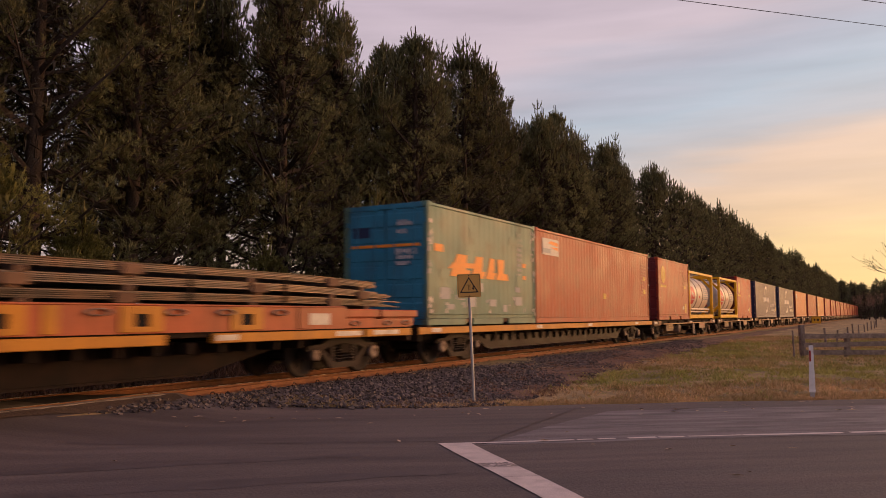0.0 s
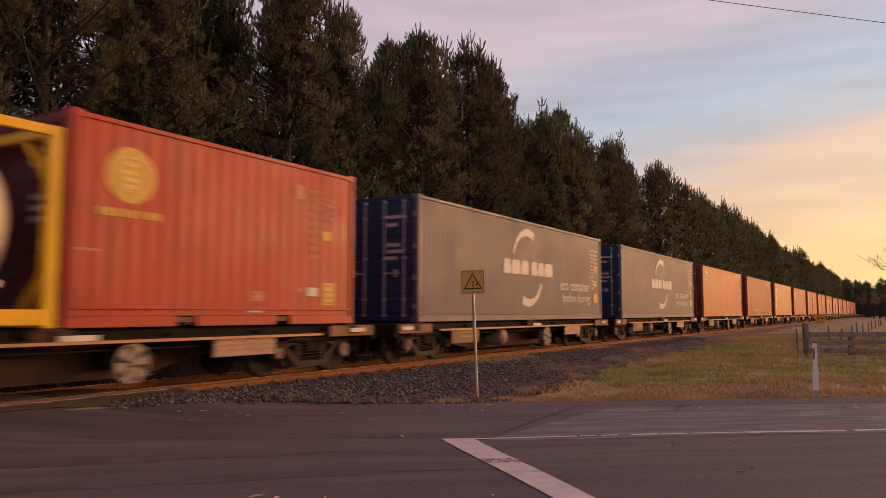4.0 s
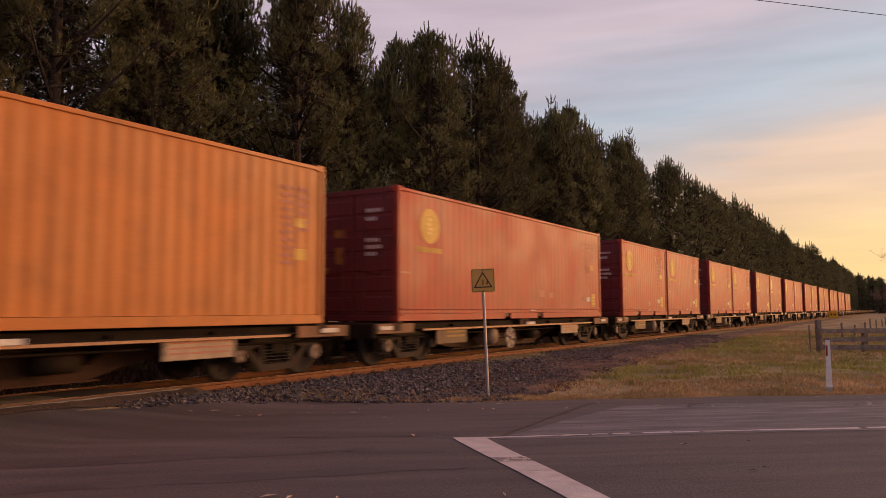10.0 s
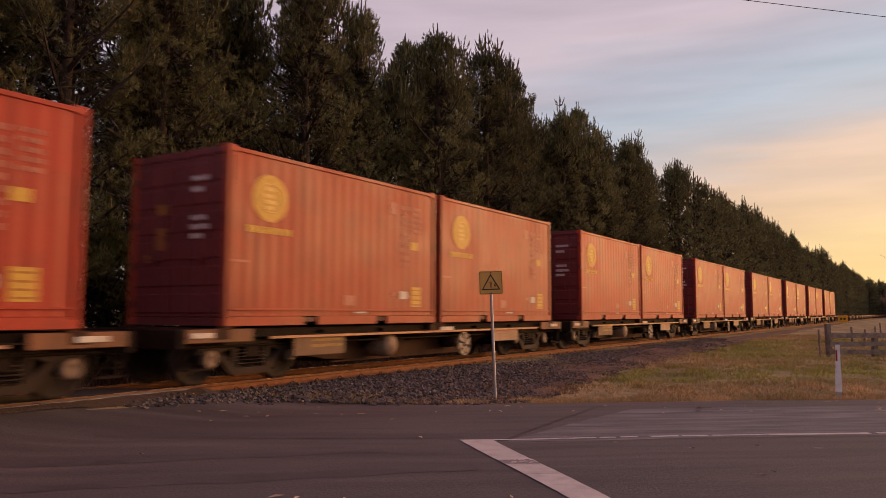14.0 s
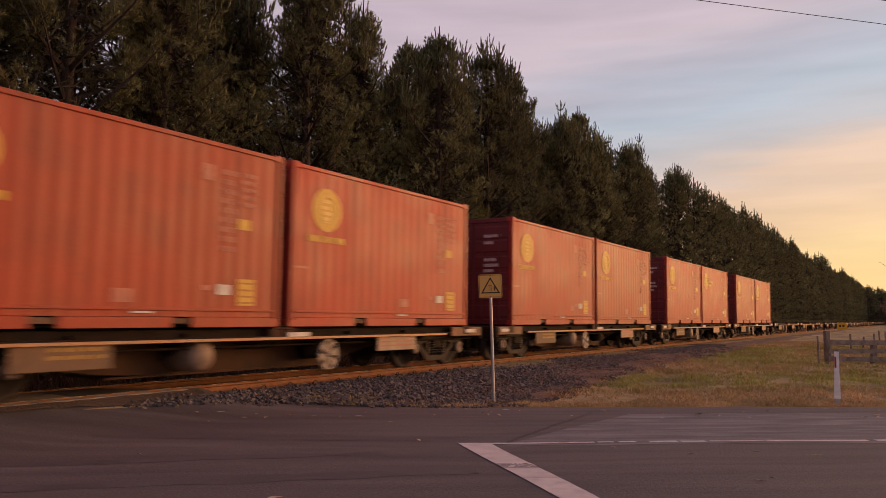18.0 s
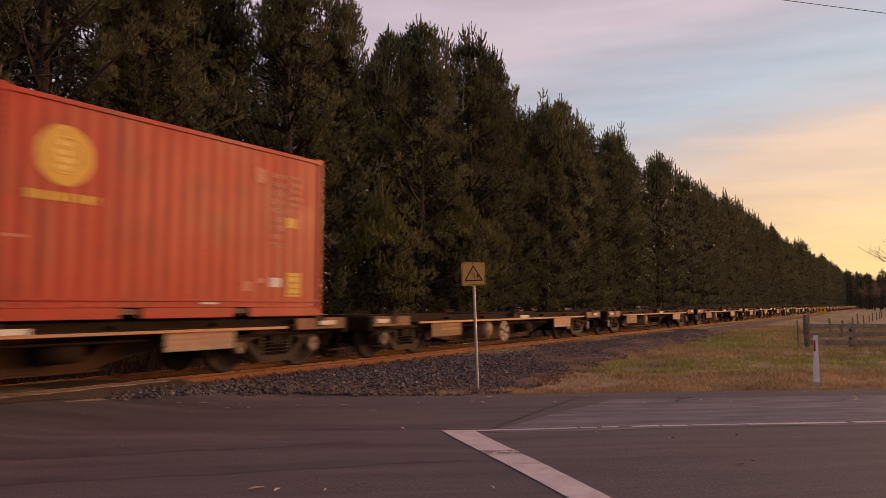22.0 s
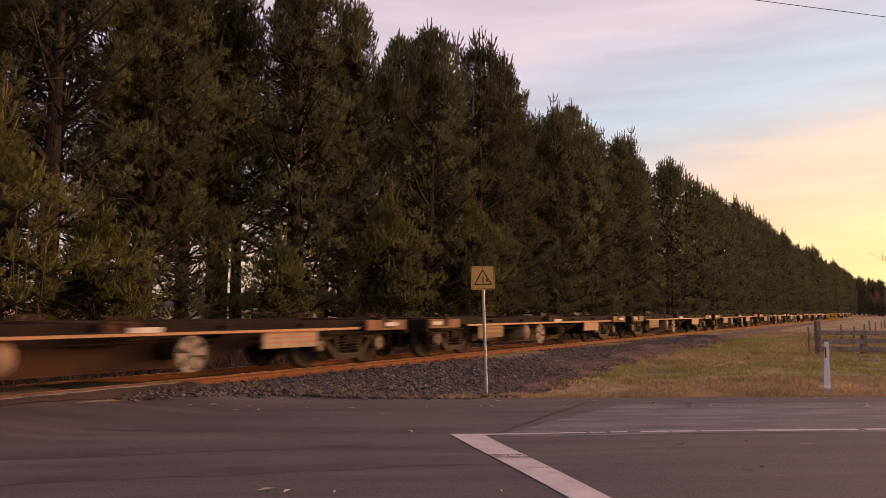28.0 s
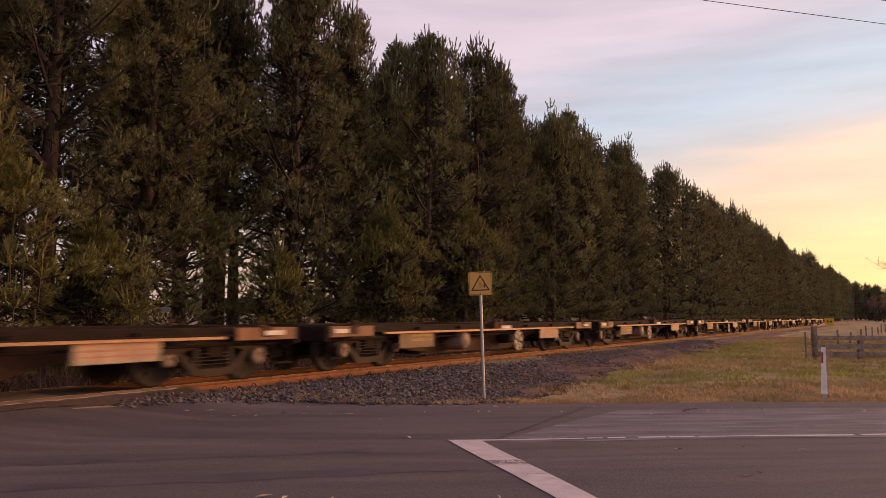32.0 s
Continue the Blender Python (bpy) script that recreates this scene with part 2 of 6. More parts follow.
M_needle_young = material("young_pine_needles", (0.165, 0.155, 0.045), 0.65, 0, 0.5, 0.8, 5.0, 0.0, (0.17, 0.12, 0.045), 0.5, island=True, spread=0.22, thin=0.3)
# old inner needles, near-black so the crown's shade is in the colour
M_inner_shade = material("inner_shade_needles", (0.035, 0.026, 0.016), 0.7, 0, 0.35, 0.9, 6.0, 0.0, (0.03, 0.028, 0.014), 0.5, island=True, spread=0.35)
M_grass_dry = material("dry_grass", (0.54, 0.345, 0.165), 0.8, 0, 0.3, 0.4, 12.0, 0.0, (0.20, 0.15, 0.05), 0.7, island=True, spread=0.35)
M_grass = material("green_grass", (0.34, 0.32, 0.09), 0.75, 0, 0.3, 0.35, 12.0, 0.0, (0.22, 0.16, 0.05), 0.8, island=True, spread=0.35, thin=0.3)
M_straw = material("dead_weeds", (0.23, 0.125, 0.075), 0.85, 0, 0.3, 0.8, 15.0, 0.0, island=True, spread=0.4)
M_bramble = material("dead_bramble", (0.085, 0.052, 0.036), 0.9, 0, 0.3, 0.8, 15.0, 0.0, island=True, spread=0.45)
M_sign = material("sign_yellow", (0.62, 0.34, 0.085), 0.5, 0, 0.06, 5.0, 60.0, 0.02)
M_signblack = material("sign_black", (0.02, 0.017, 0.015), 0.55, 0, 0.1, 8.0, 50.0, 0.0)
M_galv = material("galvanised_steel", (0.40, 0.39, 0.40), 0.5, 0.75, 0.12, 12.0, 80.0, 0.05)
M_white = material("white_plastic", (0.74, 0.70, 0.68), 0.55, 0, 0.08, 6.0, 50.0, 0.03, (0.35, 0.28, 0.24), 0.35)
M_red = material("red_reflector", (0.32, 0.025, 0.02), 0.3, 0, 0.1, 20.0, 80.0, 0.05)
M_wood = material("weathered_wood", (0.21, 0.16, 0.13), 0.9, 0, 0.3, 5.0, 40.0, 0.5, (0.08, 0.06, 0.05), 0.6, stretch=(1, 1, 1), spread=0.2)
M_wire = material("fence_wire", (0.10, 0.09, 0.085), 0.6, 0.6, 0.1, 10.0, 60.0, 0.0)
M_marker = material("marker_yellow", (0.75, 0.42, 0.03), 0.5, 0, 0.08, 5.0, 50.0, 0.02)
M_steel = material("dark_wagon_steel", (0.018, 0.011, 0.008), 0.8, 0.0, 0.3, 2.5, 40.0, 0.2, (0.040, 0.021, 0.014), 0.6, spec=0.12)
M_brown = material("brown_wagon_steel", (0.068, 0.031, 0.017), 0.75, 0.0, 0.22, 2.0, 40.0, 0.15, (0.03, 0.018, 0.013), 0.6, spec=0.15)
M_edge = material("rubbed_edge_steel", (0.40, 0.22, 0.12), 0.5, 0.2, 0.2, 4.0, 40.0, 0.1, (0.15, 0.08, 0.05), 0.4)
M_frame = material("brown_cast_steel", (0.036, 0.020, 0.014), 0.7, 0.0, 0.3, 3.0, 40.0, 0.2, (0.025, 0.015, 0.011), 0.7)
M_endpanel = material("orange_brown_steel", (0.21, 0.092, 0.044), 0.6, 0.0, 0.25, 2.0, 40.0, 0.1, (0.07, 0.035, 0.022), 0.5)
M_cream = material("cream_board", (0.40, 0.28, 0.19), 0.6, 0, 0.14, 3.0, 40.0, 0.05, (0.16, 0.10, 0.07), 0.5, streak=0.3, spread=0.12)
M_ochre = material("ochre_board", (0.19, 0.105, 0.058), 0.6, 0, 0.16, 3.0, 40.0, 0.05, (0.12, 0.075, 0.05), 0.5, streak=0.3, spread=0.15)
M_plate = material("pale_plate", (0.66, 0.58, 0.50), 0.55, 0, 0.12, 5.0, 50.0, 0.05, (0.25, 0.16, 0.11), 0.4)
M_wheel = material("wheel_steel", (0.030, 0.020, 0.016), 0.75, 0.0, 0.25, 6.0, 40.0, 0.1, (0.05, 0.03, 0.02), 0.6)
M_brakewheel = material("pale_brake_wheel", (0.27, 0.21, 0.17), 0.5, 0.1, 0.12, 8.0, 50.0, 0.05)
M_cap = material("axle_cap_paint", (0.25, 0.17, 0.125), 0.55, 0.1, 0.2, 8.0, 50.0, 0.1, (0.09, 0.05, 0.04), 0.5)
M_spring = material("spring_steel", (0.06, 0.042, 0.034), 0.75, 0.0, 0.2, 8.0, 50.0, 0.1)
M_blue_hose = material("blue_tag", (0.16, 0.25, 0.42), 0.5, 0, 0.1, 8.0, 50.0, 0.0)
M_orange_flat = paint("orange_wagon_paint", (0.42, 0.105, 0.042), 0.5, 0.4)
M_yellow_flat = paint("yellow_wagon_paint", (0.52, 0.21, 0.022), 0.5, 0.3)
M_loadsteel = material("rolled_steel", (0.075, 0.058, 0.054), 0.45, 0.5, 0.3, 2.0, 30.0, 0.1, (0.20, 0.10, 0.055), 0.4, spread=0.6)
M_timber = material("dunnage_timber", (0.17, 0.095, 0.058), 0.85, 0, 0.3, 6.0, 40.0, 0.3, spread=0.2)
# near-black for plates that stand in for the shade inside openings
M_recess_shade = material("recess_shade", (0.012, 0.010, 0.010), 0.9, 0, 0.1, 8.0, 50.0, 0.0)
M_tank = paint("white_tank_paint", (0.74, 0.585, 0.45), 0.35, 0.12, (0.22, 0.16, 0.12), 0.12, 0.05)
M_tankframe = paint("yellow_frame_paint", (0.78, 0.42, 0.012), 0.4, 0.1, (0.2, 0.1, 0.03), 0.2, 0.06)
M_tankband = paint("stained_band_paint", (0.46, 0.33, 0.245), 0.4, 0.3, (0.22, 0.13, 0.09), 0.5, 0.1)
M_tankend = material("pale_tank_end", (0.45, 0.43, 0.45), 0.45, 0.3, 0.12, 3.0, 40.0, 0.05, (0.2, 0.16, 0.15), 0.4)
M_discred = paint("red_disc_paint", (0.60, 0.055, 0.04), 0.4, 0.1)
M_mark_white = material("white_marking", (0.62, 0.56, 0.52), 0.5, 0, 0.12, 9.0, 50.0, 0.0, (0.25, 0.16, 0.13), 0.4)
M_mark_faint = material("faint_marking", (0.47, 0.155, 0.105), 0.5, 0, 0.15, 9.0, 50.0, 0.0, (0.25, 0.12, 0.09), 0.5)
M_mark_yellow = material("yellow_marking", (0.62, 0.37, 0.06), 0.5, 0, 0.12, 9.0, 50.0, 0.0, (0.45, 0.18, 0.05), 0.3)
M_mark_orange = material("orange_marking", (0.80, 0.27, 0.035), 0.5, 0, 0.12, 9.0, 50.0, 0.0)
M_mark_grey = material("grey_marking", (0.34, 0.34, 0.36), 0.5, 0, 0.12, 9.0, 50.0, 0.0)
M_bar = material("lock_bar_steel", (0.42, 0.36, 0.37), 0.45, 0.5, 0.15, 9.0, 50.0, 0.05)
P_red = paint("faded_red_paint", (0.41, 0.046, 0.024))
P_red2 = paint("brick_red_paint", (0.38, 0.040, 0.022))
P_rust = paint("rust_orange_paint", (0.48, 0.112, 0.032))
P_ochre = paint("ochre_orange_paint", (0.54, 0.180, 0.042))
P_brown = paint("brown_red_paint", (0.37, 0.060, 0.028))
P_grey = paint("grey_brown_paint", (0.138, 0.112, 0.135))
P_green = paint("grey_green_paint", (0.105, 0.200, 0.155), amount=0.5)
P_blue = paint("blue_paint", (0.035, 0.20, 0.31), amount=0.3)
P_navy = paint("navy_paint", (0.022, 0.035, 0.085))
# red of the door ends, darkened so their shade sits in the colour
P_end_shade = paint("shaded_end_red_paint", (0.15, 0.03, 0.033))
M_tyre = material("tyre_darkened_asphalt", (0.084, 0.064, 0.061), 0.75, 0, 0.2, 1.5, 60.0, 0.5, (0.105, 0.080, 0.076), 0.9, bump_dist=0.006)
M_leaf = material("dry_leaf", (0.50, 0.36, 0.24), 0.7, 0, 0.2, 9.0, 40.0, 0.0, spread=0.3)

# ---------------------------------------------------------------- mesh building
class Mesh:
    """Gathers vertices and faces for one part."""

    def __init__(self):
        self.v, self.f, self.s = [], [], []

    def add(self, verts, faces, smooth=False):
        o = len(self.v)
        self.v.extend(verts)
        self.f.extend([tuple(i + o for i in f) for f in faces])
        self.s.extend([smooth] * len(faces))
        return self

    def box(self, x0, x1, y0, y1, z0, z1, c=0.0):
        if c <= 0:
            vs = [(x, y, z) for z in (z0, z1) for y in (y0, y1) for x in (x0, x1)]
            return self.add(vs, [(0, 2, 3, 1), (4, 5, 7, 6), (0, 1, 5, 4), (2, 6, 7, 3), (0, 4, 6, 2), (1, 3, 7, 5)])
        bm = bmesh.new()
        bmesh.ops.create_cube(bm, size=1.0)
        for v in bm.verts:
            v.co = Vector(((x0 + x1) / 2 + v.co.x * (x1 - x0), (y0 + y1) / 2 + v.co.y * (y1 - y0), (z0 + z1) / 2 + v.co.z * (z1 - z0)))
        bmesh.ops.bevel(bm, geom=bm.edges[:], offset=c, segments=1, affect="EDGES")
        return self.bm(bm)

    def bm(self, bm, smooth=False):
        bm.verts.index_update()
        vs, fs = [tuple(v.co) for v in bm.verts], [tuple(v.index for v in f.verts) for f in bm.faces]
        bm.free()
        return self.add(vs, fs, smooth)

    def tube(self, p0, p1, r0, r1=None, n=8, caps=True, smooth=True):
        r1 = r0 if r1 is None else r1
        a, b = Vector(p0), Vector(p1)
        d = (b - a).normalized()
        u = d.orthogonal().normalized()
        w = d.cross(u)
        vs = []
        for p, r in ((a, r0), (b, r1)):
            for i in range(n):
                t = 2 * math.pi * i / n
                vs.append(tuple(p + (u * math.cos(t) + w * math.sin(t)) * r))
        self.add(vs, [(i, (i + 1) % n, n + (i + 1) % n, n + i) for i in range(n)], smooth)
        if caps:
            self.add(vs[:n], [tuple(range(n))[::-1]])
            self.add(vs[n:], [tuple(range(n))])
        return self

    def path(self, pts, r, n=3):
        """One bent rod through the points."""
        vs, fs = [], []
        for i, p in enumerate(pts):
            d = (Vector(pts[min(i + 1, len(pts) - 1)]) - Vector(pts[max(i - 1, 0)])).normalized()
            u = d.cross(Vector((0.3, 0.2, 1.0))).normalized()
            w = d.cross(u)
            vs += [tuple(Vector(p) + (u * math.cos(6.2832 * k / n) + w * math.sin(6.2832 * k / n)) * r) for k in range(n)]
            if i:
                o = (i - 1) * n
                fs += [(o + k, o + (k + 1) % n, o + n + (k + 1) % n, o + n + k) for k in range(n)]
        return self.add(vs, fs, True)

    def spin(self, profile, axis="x", at=(0, 0, 0), n=20, smooth=True):
        """profile: (along, radius) pairs, turned about an axis through at."""
        vs = []
        for a, r in profile:
            for i in range(n):
                t = 2 * math.pi * i / n
                p, q = r * math.cos(t), r * math.sin(t)
                o = {"x": (a, p, q), "y": (p, a, q), "z": (p, q, a)}[axis]
                vs.append((at[0] + o[0], at[1] + o[1], at[2] + o[2]))
        fs = []
        for k in range(len(profile) - 1):
            for i in range(n):
                j = (i + 1) % n
                fs.append((k * n + i, k * n + j, (k + 1) * n + j, (k + 1) * n + i))
        return self.add(vs, fs, smooth)

    def ring(self, centre, axis, r, w, n=20, m=6):
        """A torus of radius r and thickness w about an axis."""
        prof = [(math.sin(2 * math.pi * k / m) * w, r + math.cos(2 * math.pi * k / m) * w) for k in range(m + 1)]
        return self.spin(prof, axis, centre, n)

    def prism(self, pts, lo, hi, axis="y"):
        """An outline of 2D points drawn out along an axis: x,z for y; y,z for x; x,y for z."""
        n = len(pts)

        def to(p, a):
            return {"y": (p[0], a, p[1]), "x": (a, p[0], p[1]), "z": (p[0], p[1], a)}[axis]
        vs = [to(p, lo) for p in pts] + [to(p, hi) for p in pts]
        fs = [(i, (i + 1) % n, n + (i + 1) % n, n + i) for i in range(n)]
        return self.add(vs, fs + [tuple(range(n))[::-1], tuple(range(n, 2 * n))])

    def data(self, name, mat):
        me = bpy.data.meshes.new(name)
        me.from_pydata(self.v, [], self.f)
        me.polygons.foreach_set("use_smooth", self.s)
        if mat:
            me.materials.append(mat)
        if len(self.f) < 60000:
            bm = bmesh.new()
            bm.from_mesh(me)
            bmesh.ops.recalc_face_normals(bm, faces=bm.faces[:])
            bm.to_mesh(me)
            bm.free()
        me.update()
        return me


def part(name, mesh, mat, parent=None, label="", at=None):
    """One mesh object, under a thing or a part."""
    ob = new(name, mesh if isinstance(mesh, bpy.types.Mesh) else mesh.data(name, mat))
    if at is not None:
        ob.matrix_basis = at
    if parent is not None:
        ob.parent = parent
    if label:
        tagged(ob, label)
    return ob


def thing(name, label, category, group="", at=None):
    ob = new(name)
    ob.empty_display_size = 0.2
    if at is not None:
        ob.matrix_basis = at
    return tagged(ob, label, category, group)


def text_bars(m, x, y0, y1, z0, z1, rows, rng, fill=0.55, depth=0.004):
    """Lines of unreadable lettering: rows of short bars on a wall that faces +x."""
    step = (z1 - z0) / rows
    for i in range(rows):
        zc = z1 - (i + 0.5) * step
        y = y0
        while y < y1 - 0.02:
            w = min(rng.uniform(0.03, 0.14), y1 - y)
            m.box(x, x + depth, y, y + w, zc - step * fill / 2, zc + step * fill / 2)
            y += w + rng.uniform(0.015, 0.05)


def smooth(a, b, x):
    t = min(1.0, max(0.0, (x - a) / (b - a)))
    return t * t * (3 - 2 * t)

# ---------------------------------------------------------------- the plan
TRACK_X, RAIL_Z = -10.306, 0.33        # centre line of the track, top of the rails
ROAD_D = Vector((0.7755, 0.6313))      # the way the road runs
ROAD_N = Vector((-0.6313, 0.7755))     # across it, away from the camera
EDGE_N = 12.215                        # far edge of the asphalt
CENTRE_N = 8.80                        # its centre line


def road_height(x, y):
    d = abs(x - TRACK_X)
    return 0.11 * (1 - smooth(0.74, 1.15, d)) + 0.165 * (1 - smooth(0.9, 2.5, d)) + 0.03 * (1 - smooth(1.5, 5.0, d))


def beyond(x, y):
    return ROAD_N.x * x + ROAD_N.y * y - EDGE_N


def foot_x(y):
    """Where the ballast ends and the grass begins."""
    return -8.6 + 2.3 * math.exp(-max(0.0, y - 12.5) / 9.0)


def grass_x(y):
    """Where the bare reddish soil beside the ballast gives way to grass."""
    return -8.6 + 2.95 * math.exp(-max(0.0, y - 12.5) / 40.0)


def ground_height(x, y):
    d = beyond(x, y)
    h = road_height(x, y) - 0.03
    far = 0.10 * smooth(0.5, 6.0, d) + 0.25 * smooth(20, 80, d) * (1 - smooth(-13, -9, -abs(x + 2)))
    bed = 0.12 * (1 - smooth(1.2, 3.2, abs(x - TRACK_X)))
    back = -0.05 if x < TRACK_X - 3 else 0.0
    t = smooth(-0.1, 0.9, d)
    return h * (1 - t) + (far + bed + back - 0.01) * t


def bump_noise(x, y, s, a):
    return a * noise.noise(Vector((x * s, y * s, 3.7)))


def sheet(xs, ys, height, keep=None):
    m = Mesh()
    vs = [(x, y, height(x, y)) for y in ys for x in xs]
    n = len(xs)
    fs = []
    for j in range(len(ys) - 1):
        for i in range(n - 1):
            if keep is None or keep((xs[i] + xs[i + 1]) / 2, (ys[j] + ys[j + 1]) / 2):
                fs.append((j * n + i, j * n + i + 1, (j + 1) * n + i + 1, (j + 1) * n + i))
    return m.add(vs, fs, True)


def steps(*runs):
    out = []
    for a, b, s in runs:
        k = max(1, round((b - a) / s))
        out += [a + (b - a) * i / k for i in range(k)]
    return out + [runs[-1][1]]


gx = steps((-2500, -300, 550), (-300, -60, 60), (-60, -22, 6), (-22, 12, 0.6), (12, 60, 6), (60, 300, 60), (300, 2500, 550))
gy = steps((-2500, -300, 550), (-300, -40, 60), (-40, 0, 5), (0, 50, 0.6), (50, 120, 3.5), (120, 400, 35), (400, 3500, 500))
ground = part("ground", sheet(gx, gy, lambda x, y: ground_height(x, y) + bump_noise(x, y, 0.35, 0.05) * smooth(0.3, 2.0, beyond(x, y))), M_pasture)
tagged(ground, "dry autumn pasture with greener patches and bare soil", "ground", kind="structure")


# the road: one sheet that lifts to the crossing, with a ragged far edge
def road_sheet():
    m = Mesh()
    us = steps((-60, -22, 4), (-22, 26, 0.35), (26, 90, 4))
    ns = [-14, -8, -4, 0, 2, 3, 4] + [4.5 + 0.35 * i for i in range(20)] + [11.6, 11.9, 12.08, EDGE_N]
    vs = []
    for n in ns:
        for u in us:
            x, y = ROAD_D.x * u + ROAD_N.x * n, ROAD_D.y * u + ROAD_N.y * n
            if n == EDGE_N:
                k = noise.noise(Vector((u * 1.3, 0, 0))) * 0.10 + noise.noise(Vector((u * 5.0, 2, 0))) * 0.05
                x, y = x + ROAD_N.x * k, y + ROAD_N.y * k
            vs.append((x, y, road_height(x, y) + 0.004 + bump_noise(x, y, 0.5, 0.012)))
    w = len(us)
    fs = [(j * w + i, j * w + i + 1, (j + 1) * w + i + 1, (j + 1) * w + i) for j in range(len(ns) - 1) for i in range(w - 1)]
    m.add(vs, fs, True)
    # the turned-down edge
    last = [(j) for j in range((len(ns) - 1) * w, len(ns) * w)]
    low = [(vs[i][0] + ROAD_N.x * 0.05, vs[i][1] + ROAD_N.y * 0.05, vs[i][2] - 0.10) for i in last]
    o = len(m.v)
    m.v.extend(low)
    for i in range(w - 1):
        m.f.append((last[i], last[i + 1], o + i + 1, o + i))
        m.s.append(False)
    return m


road = part("road", road_sheet(), M_asphalt)
tagged(road, "dark patched asphalt road leading to a level crossing", "road", kind="structure")


def on_road(u, n):
    return ROAD_D.x * u + ROAD_N.x * n, ROAD_D.y * u + ROAD_N.y * n


def strip(u0, u1, n0, n1, lift=0.008, rag=0.0, cuts=None, skew=0.0):
    """A thin layer that lies on the road between two lengths and two widths."""
    m = Mesh()
    k = cuts or max(1, round((u1 - u0) / 0.12))
    vs = []
    for i in range(k + 1):
        u = u0 + (u1 - u0) * i / k
        for n in (n0, n1):
            nn = n + (noise.noise(Vector((u * 7, n * 3, 1))) * rag)
            x, y = on_road(u + skew * (CENTRE_N - n), nn)
            vs.append((x, y, road_height(x, y) + lift + bump_noise(x, y, 0.5, 0.012)))
    m.add(vs, [(2 * i, 2 * i + 2, 2 * i + 3, 2 * i + 1) for i in range(k)])
    return m


# worn paler asphalt of the far lane, and darker seams
u_stop = ROAD_D.x * -4.55 + ROAD_D.y * 7.58
def worn_patch():
    m = Mesh()
    k, w = 90, 8
    vs = []
    for i in range(k + 1):
        u = u_stop + 0.45 + 18 * i / k
        for j in range(w + 1):
            n = CENTRE_N - 0.15 + (EDGE_N - 0.7 - CENTRE_N) * j / w
            uu = u + 0.32 * j * (1 - i / k)
            x, y = on_road(uu, n + noise.noise(Vector((uu * 0.8, j, 5))) * 0.06)
            vs.append((x, y, road_height(x, y) + 0.0075 + bump_noise(x, y, 0.5, 0.012)))
    m.add(vs, [(i * (w + 1) + j, (i + 1) * (w + 1) + j, (i + 1) * (w + 1) + j + 1, i * (w + 1) + j + 1) for i in range(k) for j in range(w)], True)
    return m


tagged(part("road_patch", worn_patch(), M_asphalt_old), "paler worn asphalt patch in the far lane", "road", kind="structure")

# stop line, squarely across the near lane, with a worn cross band
stop = tagged(new("stop_line"), "thick worn white stop line on the asphalt", "road marking", kind="structure")
def stop_piece(n0, n1, a=0.0, b=1.0, rag=0.0, lift=0.012):
    """A length of the stop line; a and b are shares of its width."""
    m = Mesh()
    k = max(2, round(abs(n0 - n1) / 0.10))
    vs = []
    for i in range(k + 1):
        n = n0 + (n1 - n0) * i / k
        l, r = u_stop - 0.02 + 0.175 * (CENTRE_N - n), u_stop + 0.36 + 0.157 * (CENTRE_N - n)
        for f in (a, b):
            x, y = on_road(l + (r - l) * f + noise.noise(Vector((n * 9, f * 7, 2))) * 0.006, n + noise.noise(Vector((f * 30, n * 4, 8))) * rag)
            vs.append((x, y, road_height(x, y) + lift + bump_noise(x, y, 0.5, 0.012)))
    return m.add(vs, [(2 * i, 2 * i + 2, 2 * i + 3, 2 * i + 1) for i in range(k)])


for n0, n1 in ((CENTRE_N + 0.03, 7.60), (7.36, 6.9), (6.893, 5.6), (5.59, 3.9), (3.89, 2.2)):
    part("line_piece", stop_piece(n0, n1), M_line, stop)
part("line_piece", stop_piece(7.602, 7.358), M_line_worn, stop, "scuffed band")
_rng = random.Random(5)
for row in range(3):         # the scuffed cross band
    f = 0.0
    while f < 0.97:
        w = _rng.uniform(0.06, 0.2)
        n0 = 7.59 - row * 0.08
        if _rng.random() < 0.72:
            part("line_piece", stop_piece(n0 - _rng.uniform(0.0, 0.02), n0 - _rng.uniform(0.045, 0.075), f, min(1.0, f + w), 0.02, 0.016), M_line, stop)
        f += w + _rng.uniform(0.01, 0.06)
# thin centre line in worn lengths
centre = tagged(new("centre_line"), "thin worn white centre line in broken lengths", "road marking", kind="structure")
for a, b, w in ((0.3, 1.62, 0.035), (1.66, 1.86, 0.03), (1.92, 2.14, 0.03), (2.30, 2.66, 0.04), (2.70, 3.02, 0.04), (3.08, 3.78, 0.03), (3.80, 5.15, 0.05),
                (5.25, 6.9, 0.05), (7.1, 9.6, 0.05), (9.9, 13.0, 0.05)):
    part("line_piece", strip(u_stop + a, u_stop + b, CENTRE_N - w, CENTRE_N + w, 0.012, 0.015), M_line, centre)


